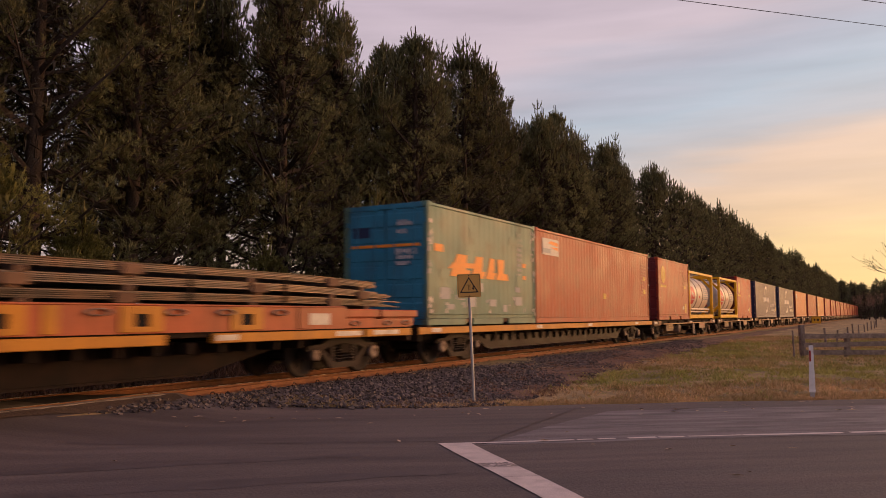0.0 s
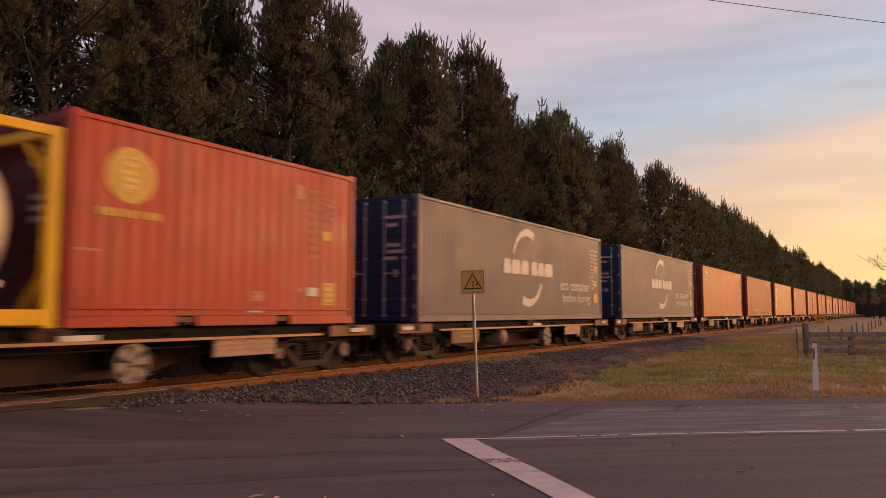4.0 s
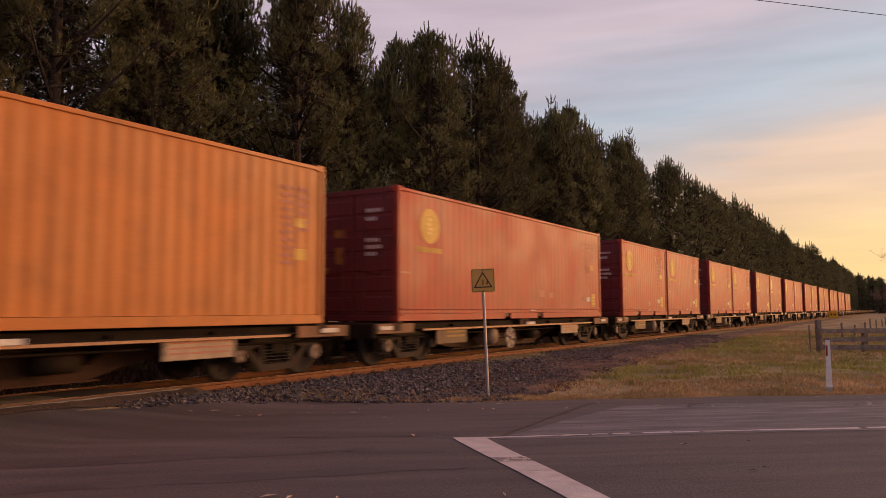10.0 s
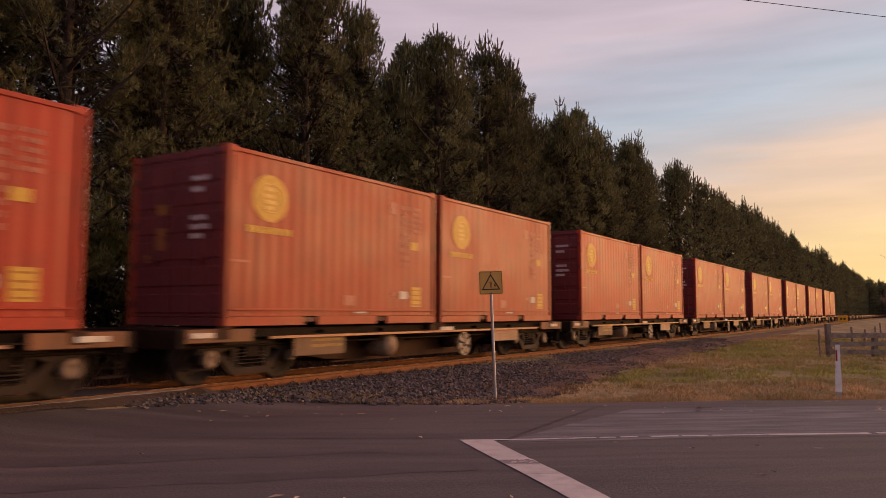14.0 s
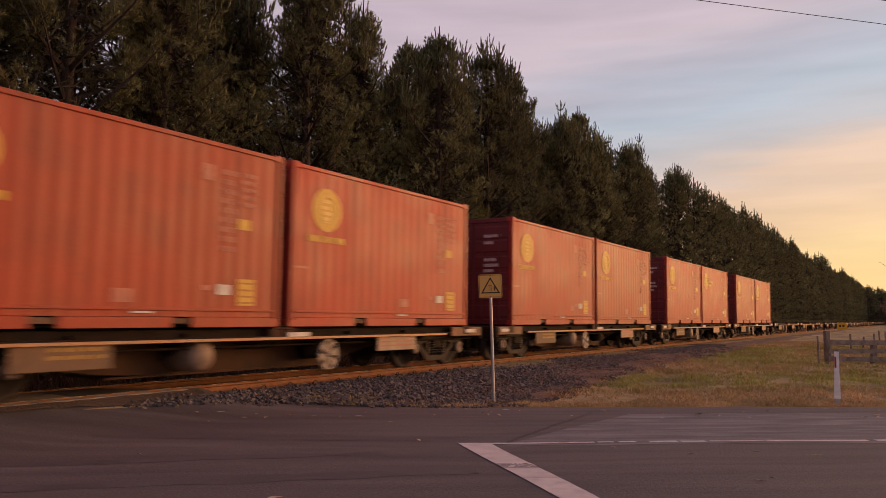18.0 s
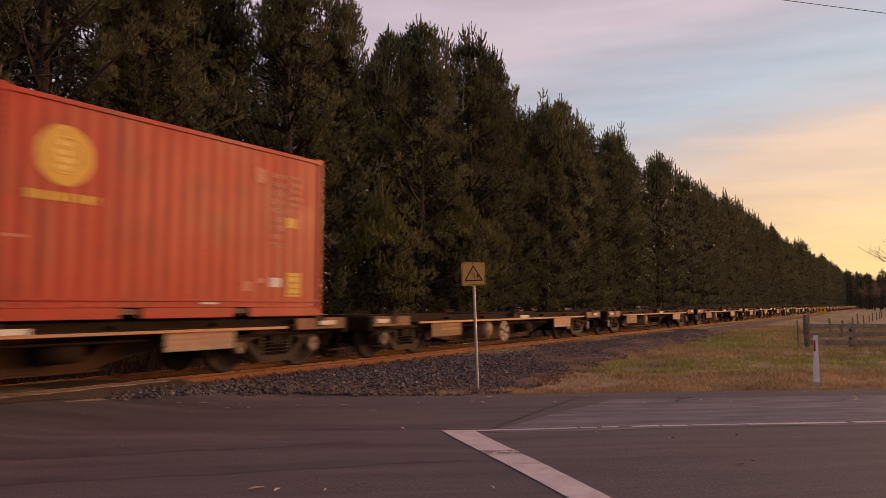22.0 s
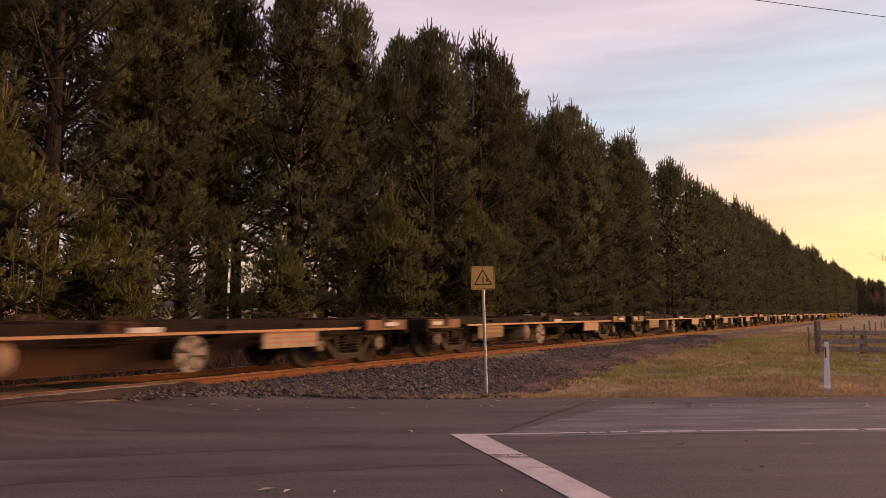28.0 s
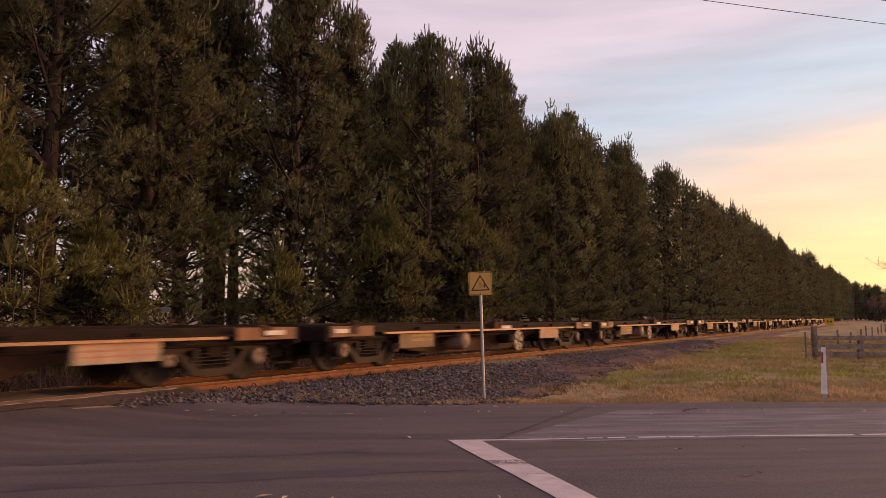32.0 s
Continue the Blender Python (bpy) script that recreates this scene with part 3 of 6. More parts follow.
# tyre-darkened bands and a seam across the far lane
bands = tagged(new("tyre_bands"), "darker tyre-worn bands on the asphalt", "road marking", kind="structure")
for (x0, y0), (x1, y1), w in (((-6.62, 3.28), (-3.95, 6.12), 0.17), ((-7.55, 3.75), (-5.2, 6.35), 0.13), ((-6.94, 6.18), (-4.88, 7.68), 0.06)):
    m = Mesh()
    a, b = Vector((x0, y0)), Vector((x1, y1))
    q = Vector((-(b - a).y, (b - a).x)).normalized()
    vs = []
    for i in range(31):
        c = a.lerp(b, -0.6 + 1.7 * i / 30)
        k = w * (0.7 + 0.6 * noise.noise(Vector((i * 0.35, w * 50, 0))))
        for sgn in (-1, 1):
            v = c + q * k * sgn
            vs.append((v.x, v.y, road_height(v.x, v.y) + 0.0065 + bump_noise(v.x, v.y, 0.5, 0.012)))
    m.add(vs, [(2 * i, 2 * i + 2, 2 * i + 3, 2 * i + 1) for i in range(30)])
    part("band", m, M_tyre, bands)
m = Mesh()
vs = []
for i in range(41):
    c = Vector((-4.19, 8.0)).lerp(Vector((-4.41, 11.55)), i / 40)
    k = noise.noise(Vector((i * 0.3, 3, 0))) * 0.05
    for sgn in (-0.018, 0.018):
        vs.append((c.x + k + sgn, c.y, road_height(c.x, c.y) + 0.0115 + bump_noise(c.x, c.y, 0.5, 0.012)))
part("seam", m.add(vs, [(2 * i, 2 * i + 2, 2 * i + 3, 2 * i + 1) for i in range(40)]), M_tyre, bands)


# ---------------------------------------------------------------- the track
def rail_profile():
    z = RAIL_Z
    return [(-0.060, z - 0.14), (0.060, z - 0.14), (0.060, z - 0.127), (0.012, z - 0.108), (0.010, z - 0.045), (0.034, z - 0.032), (0.035, z - 0.008),
            (0.026, z - 0.001), (-0.026, z - 0.001), (-0.035, z - 0.008), (-0.034, z - 0.032), (-0.010, z - 0.045), (-0.012, z - 0.108), (-0.060, z - 0.127)]


CROSS_Y = 7.75     # north of this the rails stand free of the road
track = tagged(new("railway_track"), "narrow-gauge track of rusty rails on ballast", "railway track", kind="structure")
for side in (1, -1):
    rx = TRACK_X + side * 0.568
    for y0, y1 in ((-120, CROSS_Y), (CROSS_Y + 0.004, 60), (60.004, 420)):
        m = Mesh().prism([(rx + px, pz) for px, pz in rail_profile()], y0, y1)
        r = part("rail", m, M_rail, track)
        part("rail_head", Mesh().box(rx - 0.024, rx + 0.024, y0, y1, RAIL_Z - 0.002, RAIL_Z + 0.001), M_railhead, r)
sl = Mesh().box(-0.95, 0.95, -0.11, 0.11, -0.16, 0.0, 0.015).data("sleeper", M_sleeper)
cl = Mesh()
for k in range(7):
    a0, a1 = math.pi * k / 7, math.pi * (k + 1) / 7
    cl.tube((0, -0.05 * math.cos(a0), 0.012 + 0.045 * math.sin(a0)), (0, -0.05 * math.cos(a1), 0.012 + 0.045 * math.sin(a1)), 0.011, n=5)
cl.box(-0.03, 0.03, -0.055, 0.055, -0.02, 0.014)
cl_me = cl.data("clip", M_clip)
for i in range(72):
    y = CROSS_Y + 0.35 + 0.66 * i
    s = part("sleeper", sl, None, track, at=Matrix.Translation((TRACK_X, y, RAIL_Z - 0.145)))
    for side in (1, -1):
        c = part("clip", cl_me, None, track, at=Matrix.Translation((TRACK_X + side * (0.568 + 0.085), y, RAIL_Z - 0.137)))
# concrete edge beams and panels of the crossing
cross = tagged(new("level_crossing"), "worn concrete panels and edging between the rails", "level crossing", kind="structure")
for x0, x1 in ((TRACK_X - 0.49, TRACK_X + 0.49), (TRACK_X + 0.625, TRACK_X + 0.80), (TRACK_X - 0.80, TRACK_X - 0.625)):
    y = CROSS_Y - 0.02 if x0 > TRACK_X or x1 < TRACK_X else 6.05
    while y > -14:
        part("panel", Mesh().box(x0, x1, y - 2.35, y, RAIL_Z - 0.2, RAIL_Z - (0.03 if x1 < TRACK_X else 0.012), 0.012), M_concrete, cross)
        y -= 2.36


# dark needle litter under the trees
lx = steps((-30, TRACK_X - 2.0, 0.8))
ly = steps((-20, 60, 0.8), (60, 240, 6))
litter = part("needle_litter", sheet(lx, ly, lambda x, y: ground_height(x, y) + bump_noise(x, y, 0.35, 0.05) * smooth(0.3, 2.0, beyond(x, y)) + 0.012 + bump_noise(x, y, 1.7, 0.02), lambda x, y: beyond(x, y) > 0.3), M_litter)
tagged(litter, "dark needle litter and soil under the pines", "ground", kind="structure")


# gravelly soil between the asphalt and the rail
m = Mesh()
vs = []
ks = 150
for i in range(ks + 1):
    y = -6 + 13.9 * i / ks
    w = 0.13 + 0.05 * noise.noise(Vector((y * 1.1, 0, 9))) + 0.25 * smooth(5.2, 7.2, y)
    full = 0.10 - 0.10 * smooth(4.8, 7.0, y + 0.25 * noise.noise(Vector((y * 2.3, 4, 0))))
    e = RAIL_Z - 0.02 - road_height(TRACK_X + 0.80, y)
    for j in range(5):
        x = TRACK_X + 0.80 + w * j / 4
        vs.append((x, y, road_height(x, y) + 0.010 + max(0.0, e * full * (1 - (j / 4) ** 0.8)) + bump_noise(x, y, 5, 0.010) + bump_noise(x, y, 17, 0.008)))
m.add(vs, [(5 * i + j, 5 * i + j + 1, 5 * i + j + 6, 5 * i + j + 5) for i in range(ks) for j in range(4)], True)
tagged(part("gravel_strip", m, M_soil), "brown gravelly soil strip along the crossing rail", "soil", kind="structure")


# ballast bed: a core with loose stones over it
def ballast_top(x, y):
    d = abs(x - TRACK_X)
    side = x > TRACK_X
    f = (foot_x(y) - TRACK_X) if side else 2.4
    crest = 1.25
    h = RAIL_Z - 0.155
    if d < crest and beyond(x, y) > 0.8:
        return h
    t = smooth(crest - 0.2, f, d)
    g = ground_height(x, y)
    k = smooth(-0.45, 0.8, beyond(x, y))
    if k < 1:
        r = (min(road_height(x, y), 0.19) if beyond(x, y) > -0.4 else road_height(x, y) - 0.01) + 0.012
        return r * (1 - k) + (h * (1 - t) + g * t + 0.012) * k
    return h * (1 - t) + g * t + 0.012


bx = steps((TRACK_X - 2.6, TRACK_X + 4.4, 0.14))
by = steps((6.0, 30, 0.14), (30, 90, 1.0), (90, 420, 20))
core = sheet(bx, by, lambda x, y: ballast_top(x, y) - 0.02 + bump_noise(x, y, 6, 0.015) - (0.5 if x > foot_x(y) + 0.1 else 0),
             lambda x, y: beyond(x, y) > -0.35 and x < foot_x(y) + 0.3)
ballast = tagged(new("ballast_bed"), "dark grey crushed-stone ballast shoulder beside the rail", "ballast", kind="structure")
part("bed", core, M_ballast, ballast)


# bare reddish soil between the ballast and the grass, with a ragged edge
m = Mesh()
vs = []
ky = steps((9.5, 40, 0.25), (40, 120, 2.0), (120, 300, 12.0))
for y in ky:
    rag = 0.5 * noise.noise(Vector((y * 0.45, 0, 31))) + 0.22 * noise.noise(Vector((y * 1.9, 0, 33)))
    for j in range(9):
        x = foot_x(y) - 0.35 + (grass_x(y) + rag - foot_x(y) + 0.35) * j / 8
        g = ground_height(x, y) + bump_noise(x, y, 0.35, 0.05) * smooth(0.3, 2.0, beyond(x, y))
        vs.append((x, y, g + (0.016 if 0 < j < 8 else -0.03) + bump_noise(x, y, 2.5, 0.014)))
m.add(vs, [(9 * i + j, 9 * i + j + 1, 9 * i + j + 10, 9 * i + j + 9) for i in range(len(ky) - 1) for j in range(8)
           if beyond(vs[9 * i + j][0], vs[9 * i + j][1]) > 0.02], True)
tagged(part("soil_strip", m, M_bare), "bare reddish-brown soil between the ballast and the grass", "soil", kind="structure")


def stones(name, count, region, size, seed, label):
    """Loose angular stones, one joined mesh."""
    rng = np.random.default_rng(seed)
    base = np.array([(1, 0, -.5), (-.5, .9, -.5), (-.5, -.9, -.5), (.8, .6, .35), (-.9, .2, .4), (.1, -.9, .45), (0, 0, .9)])
    tri = np.array([(0, 1, 3), (1, 4, 3), (1, 2, 4), (2, 5, 4), (2, 0, 5), (0, 3, 5), (3, 4, 6), (4, 5, 6), (5, 3, 6)])
    vs, fs = [], []
    k = 0
    while k < count:
        x, y = region(rng)
        if x is None:
            continue
        a = rng.uniform(0, 6.283)
        s = size * rng.uniform(0.55, 1.35)
        p = base * (1 + rng.uniform(-0.35, 0.35, base.shape)) * s * np.array([1, rng.uniform(0.6, 1), rng.uniform(0.55, 0.9)])
        q = np.column_stack([p[:, 0] * math.cos(a) - p[:, 1] * math.sin(a), p[:, 0] * math.sin(a) + p[:, 1] * math.cos(a), p[:, 2]])
        q += (x, y, ballast_top(x, y) + rng.uniform(-0.01, 0.02))
        o = len(vs)
        vs.extend(map(tuple, q))
        fs.extend(map(tuple, tri + o))
        k += 1
    m = Mesh()
    m.v, m.f, m.s = vs, fs, [False] * len(fs)
    return tagged(part(name, m, M_ballast), label, "ballast", kind="stuff")


def near_side(rng):
    y = 6.0 + 33.5 * rng.random() ** 1.6
    x = rng.uniform(TRACK_X + 0.66, foot_x(y) + 0.25)
    edge = 0.0 if x > -8.4 else -0.55 - 0.75 * smooth(8.7, 9.2, -x)
    if y < CROSS_Y + 0.1 and x < TRACK_X + 0.86 + 0.14 * smooth(6.6, 7.6, CROSS_Y + 6.6 - y):
        return None, None
    return (x, y) if beyond(x, y) > edge + 0.12 * rng.normal() else (None, None)


def inner(rng):
    y = rng.uniform(8.0, 40)
    x = TRACK_X + rng.uniform(-2.0, 0.5)
    return (x, y) if beyond(x, y) > 0.03 else (None, None)


stones("ballast_stones", 19000, near_side, 0.042, 5, "crushed stone shoulder of dark grey ballast beside the rail")
def scattered(rng):
    y = 9.5 + 30 * rng.random() ** 1.5
    x = foot_x(y) + 0.1 + (grass_x(y) - foot_x(y)) * rng.random() ** 1.6
    return (x, y) if beyond(x, y) > 0.1 and noise.noise(Vector((x * 1.3, y * 0.9, 41.0))) > -0.05 else (None, None)


stones("ballast_stones", 2600, scattered, 0.030, 7, "small stones scattered over the bare soil")
stones("ballast_stones", 3500, inner, 0.042, 6, "dark crushed stone between and behind the rails")

# ---------------------------------------------------------------- rolling stock
PITCH = 14.554           # from wagon to wagon
WHEEL_R = 0.42
FLOOR = 0.94             # container floor above the rail
ROLLING, WHEELSETS = [], []
M_mark_dull = material("dull_orange_marking", (0.40, 0.17, 0.035), 0.5, 0, 0.12, 9.0, 50.0, 0.0)
M_mark_light = material("light_yellow_marking", (0.74, 0.50, 0.14), 0.5, 0, 0.12, 9.0, 50.0, 0.0)
# label yellow with the door end's shade mixed into it
M_mark_end_shade = material("shaded_end_yellow_marking", (0.30, 0.13, 0.03), 0.5, 0, 0.2, 9.0, 50.0, 0.0)
M_mark_pale = material("pale_lettering", (0.46, 0.36, 0.33), 0.5, 0, 0.12, 9.0, 50.0, 0.0, (0.25, 0.16, 0.13), 0.3)
M_ochre_text = material("worn_yellow_stencil", (0.40, 0.22, 0.05), 0.6, 0, 0.2, 9.0, 50.0, 0.0, (0.2, 0.11, 0.05), 0.6)


def wheelset_mesh():
    m = Mesh()
    for s in (1, -1):
        x = s * 0.568
        prof = [(-0.045 * s, 0.0), (-0.045 * s, 0.09), (0.0, 0.10), (0.012 * s, 0.34), (0.04 * s, 0.36), (0.05 * s, WHEEL_R), (-0.035 * s, WHEEL_R + 0.003),
                (-0.045 * s, WHEEL_R + 0.025), (-0.065 * s, WHEEL_R + 0.02), (-0.065 * s, 0.36), (-0.03 * s, 0.33), (-0.03 * s, 0.12), (-0.08 * s, 0.1), (-0.08 * s, 0.06)]
        m.spin([(x + a, r) for a, r in prof], "x", (0, 0, 0), 16)
        for k in range(3):      # balance holes' rims show that it turns
            t = 2 * math.pi * k / 3
            m.spin([(x + 0.015 * s, 0.0), (x + 0.03 * s, 0.035), (x + 0.005 * s, 0.05)], "x", (0, 0.22 * math.cos(t), 0.22 * math.sin(t)), 8)
    m.tube((-0.93, 0, 0), (0.93, 0, 0), 0.075, n=10)
    return m


WHEELSET = wheelset_mesh().data("wheelset", M_wheel)


def sideframe_mesh():
    """Cast three-piece bogie side: arched top chord, dipped bottom chord, pedestals."""
    m = Mesh()
    top = [(-1.12, 0.50), (-1.05, 0.60), (-0.70, 0.62), (-0.45, 0.74), (0.45, 0.74), (0.70, 0.62), (1.05, 0.60), (1.12, 0.50),
           (0.78, 0.50), (0.62, 0.52), (0.38, 0.60), (-0.38, 0.60), (-0.62, 0.52), (-0.78, 0.50)]
    m.prism(top, -0.06, 0.06, "x")
    m.prism([(-0.75, 0.52), (-0.62, 0.52), (-0.34, 0.26), (0.34, 0.26), (0.62, 0.52), (0.75, 0.52), (0.42, 0.15), (-0.42, 0.15)], -0.055, 0.055, "x")
    m.box(-0.05, 0.05, -0.40, -0.30, 0.2, 0.66, 0.01)
    m.box(-0.05, 0.05, 0.30, 0.40, 0.2, 0.66, 0.01)
    for y in (-0.9, 0.9):
        m.box(-0.08, 0.08, y - 0.14, y + 0.14, 0.32, 0.56, 0.02)
    return m


SIDEFRAME = sideframe_mesh().data("sideframe", M_frame)


def spring_mesh():
    m = Mesh()
    n = 32
    return m.path([(0.07 * math.cos(6.2832 * 5 * i / n), 0.07 * math.sin(6.2832 * 5 * i / n), 0.28 * i / n) for i in range(n + 1)], 0.016, 3)


SPRING = spring_mesh().data("spring", M_spring)
AXLECAP = Mesh().spin([(0.0, 0.14), (0.05, 0.145), (0.07, 0.11), (0.075, 0.06), (0.06, 0.055), (0.06, 0.0)], "x", n=16).data("axle_cap", M_cap)


def bogie(parent, y, outer):
    b = part("bogie", Mesh().box(-0.95, 0.95, -0.17, 0.17, 0.42, 0.62, 0.02).box(-0.25, 0.25, -0.25, 0.25, 0.6, 0.72, 0.02).tube((-0.7, -0.5, 0.3), (0.7, -0.5, 0.3), 0.03)
             .tube((-0.7, 0.5, 0.3), (0.7, 0.5, 0.3), 0.03).box(-0.66, -0.5, -0.47, -0.44, 0.3, 0.52).box(0.5, 0.66, -0.47, -0.44, 0.3, 0.52),
             M_steel, parent, at=Matrix.Translation((0, y, 0)))
    for s in (1, -1):
        part("sideframe", SIDEFRAME, None, b, at=Matrix.Translation((s * 0.86, 0, 0)))
        for dy in (-0.19, 0.0, 0.19):
            part("spring", SPRING, None, b, at=Matrix.Translation((s * 0.87, dy, 0.27)))
    for dy in (-0.9, 0.9):
        part("axle_cap", AXLECAP, None, b, "pale cap" if dy * outer > 0 else "", Matrix.Translation((0.93, dy, WHEEL_R)) @ (pose(0, 0, 0) if dy * outer > 0 else Matrix.Scale(0.72, 4)))
    for dy in (-0.9, 0.9):
        part("wheelset", WHEELSET, None, b, at=Matrix.Translation((0, dy, WHEEL_R)))
    return b


BRAKEWHEEL = Mesh().ring((0, 0, 0), "x", 0.265, 0.018, 28, 6).data("brake_wheel", M_brakewheel)
HUB = Mesh().spin([(-0.03, 0.0), (-0.03, 0.05), (0.04, 0.05), (0.05, 0.0)], "x", n=12).tube((-0.5, 0, 0), (-0.02, 0, 0), 0.02).data("hub", M_brakewheel)
SPOKE = Mesh().prism([(0.04, -0.02), (0.262, -0.085), (0.262, 0.085), (0.04, 0.02)], -0.006, 0.006, "x").data("spoke", M_brakewheel)


def coupler_mesh(sign):
    m = Mesh().box(-0.09, 0.09, -0.30, 0.30, 0.55, 0.73, 0.02)
    m.box(-0.14, 0.14, sign * 0.22 - 0.1, sign * 0.22 + 0.1, 0.50, 0.80, 0.03)
    pts = [(0.3, 0, 0.66), (0.32, sign * 0.12, 0.45), (0.28, sign * 0.3, 0.32), (0.2, sign * 0.42, 0.36)]
    for a, b in zip(pts, pts[1:]):
        m.tube(a, b, 0.025, n=6)
    return m


COUPLERS = {s: coupler_mesh(s).data("coupler", M_steel) for s in (1, -1)}


def twistlock_mesh():
    return Mesh().box(-0.11, 0.09, -0.10, 0.10, -0.03, 0.018, 0.008).box(-0.045, 0.045, -0.06, 0.06, 0.01, 0.09, 0.02)


TWISTLOCK = twistlock_mesh().data("twistlock", M_brown)


def flat_wagon(wheel_at, rng):
    """A skeletal container wagon; y runs from the container's leading edge, z from the rail."""
    w = thing("container_wagon", "dark brown skeletal container wagon with cream side boards", "railway wagon", "wagons of the freight train")
    belly = [(-0.80, 0.86), (-0.80, 0.64), (1.75, 0.60), (2.0, 0.46), (3.1, 0.27), (4.2, 0.20), (8.0, 0.20), (8.6, 0.36), (9.4, 0.52), (10.2, 0.60), (12.99, 0.64), (12.99, 0.86)]
    part("centre_sill", Mesh().prism(belly, 0.50, 0.53, "x").prism(belly, -0.53, -0.50, "x").box(-0.5, 0.5, -0.8, 12.99, 0.83, 0.86)
         .box(-0.56, 0.56, 3.3, 8.2, 0.19, 0.22), M_brown, w, "brown fish-bellied girder")
    for s in (1, -1):
        part("side_sill", Mesh().box(s * 0.99 - 0.05, s * 0.99 + 0.05, -0.72, 12.9, 0.74, 0.905, 0.012).box(min(s * 1.0, s * 1.2), max(s * 1.0, s * 1.2), -0.72, 12.9, 0.765, 0.79), M_steel, w)
        part("edge_rail", Mesh().prism([(s * 1.15, 0.715), (s * 1.215, 0.725), (s * 1.215, 0.765), (s * 1.15, 0.775)], 1.0, 11.3), M_edge, w, "rubbed orange-brown edge")
    for y in (-0.02, 5.95, 6.28, 12.2):
        part("bolster", Mesh().prism([(-1.21, 0.91), (1.21, 0.91), (1.21, 0.74), (0.6, 0.55), (-0.6, 0.55), (-1.21, 0.74)], y - 0.13, y + 0.13), M_brown, w)
    for y in (2.4, 4.2, 8.0, 9.8):
        part("cross_arm", Mesh().prism([(-1.14, 0.85), (1.14, 0.85), (1.14, 0.74), (0.55, 0.42), (-0.55, 0.42), (-1.14, 0.74)], y - 0.03, y + 0.03), M_steel, w)
    for y, l in ((-0.62, 0.42), (6.20, 0.55), (12.15, 0.45)):
        part("side_plate", Mesh().box(1.21, 1.232, y, y + l, 0.765, 0.845, 0.006), M_plate, w, "pale rubbed plate")
    for y0, y1 in ((-0.70, 0.62), (11.55, 12.9)):
        part("end_panel", Mesh().box(1.16, 1.205, y0, y1, 0.69, 0.90, 0.01), M_endpanel, w, "orange-brown end panel")
    part("ochre_board", Mesh().box(1.13, 1.16, 1.60, 2.96, 0.40, 0.77, 0.008).box(1.161, 1.163, 1.75, 2.05, 0.60, 0.70), M_ochre, w, "ochre stencilled board")
    lt = Mesh()
    text_bars(lt, 1.1605, 2.08, 2.85, 0.52, 0.72, 2, rng, 0.5, 0.002)
    tagged(part("board_lettering", lt, M_ochre_text, w), kind="stuff")
    part("cream_board", Mesh().box(1.13, 1.16, 8.80, 10.15, 0.44, 0.78, 0.008), M_cream, w, "cream data board")
    lt = Mesh()
    text_bars(lt, 1.1605, 8.9, 10.05, 0.50, 0.74, 3, rng, 0.4, 0.002)
    tagged(part("board_lettering", lt, M_mark_faint, w), kind="stuff")
    part("air_reservoir", Mesh().spin([(0.3, 0.0), (0.32, 0.17), (0.4, 0.245), (1.02, 0.245), (1.09, 0.19), (1.11, 0.0)], "x", (0, 4.55, 0.50), 18), M_cap, w, "brown air tank")
    part("brake_cylinder", Mesh().spin([(7.1, 0.0), (7.1, 0.16), (7.7, 0.16), (7.75, 0.0)], "y", (0.75, 0, 0.5), 14), M_steel, w)
    part("brake_pipe", Mesh().tube((0.95, -0.7, 0.62), (0.95, 12.9, 0.62), 0.022, n=6), M_steel, w)
    for s in (-1, 1):
        part("step", Mesh().box(1.05, 1.2, 6.1 + s * 6.55 - 0.2, 6.1 + s * 6.55 + 0.2, 0.28, 0.31).box(1.1, 1.12, 6.1 + s * 6.55 - 0.2, 6.1 + s * 6.55 - 0.18, 0.3, 0.8)
             .box(1.1, 1.12, 6.1 + s * 6.55 + 0.18, 6.1 + s * 6.55 + 0.2, 0.3, 0.8), M_steel, w)
        part("headstock", Mesh().box(-1.18, 1.18, 6.095 + s * 6.86 - 0.06, 6.095 + s * 6.86 + 0.06, 0.60, 0.90, 0.02), M_steel, w)
        part("coupler", COUPLERS[s], None, w, at=Matrix.Translation((0, 6.095 + s * 7.05, 0)))
        for y in (0.08, 5.98, 6.22, 12.11):
            part("twistlock", TWISTLOCK, None, w, at=Matrix.Translation((s * 1.13, y, 0.92)))
    if wheel_at:
        bw = part("brake_wheel", BRAKEWHEEL, None, w, "pale spoked hand-brake wheel", Matrix.Translation((1.17, wheel_at, 0.43)))
        part("hub", HUB, None, bw)
        for k in range(6):
            part("spoke", SPOKE, None, bw, at=pose(0, 0, 0, 60 * k + 12, 0, 0))
    bogie(w, 0.85, -1)
    bogie(w, 11.35, 1)
    return w


def rolls(ob, offset, z):
    ROLLING.append((ob, offset, z))
    ob.matrix_basis = pose(TRACK_X, TRAIN_START + offset, z)
    for b in ob.children:
        for c in b.children:
            if c.name.startswith("wheelset"):
                WHEELSETS.append((c, offset + b.location.y, Matrix.Translation(c.location)))


TRAIN_START = 5.21
_rng = random.Random(4)
_kinds = {"a": flat_wagon(5.28, _rng), "b": flat_wagon(7.32, _rng), "c": flat_wagon(0, _rng)}
_used = set()
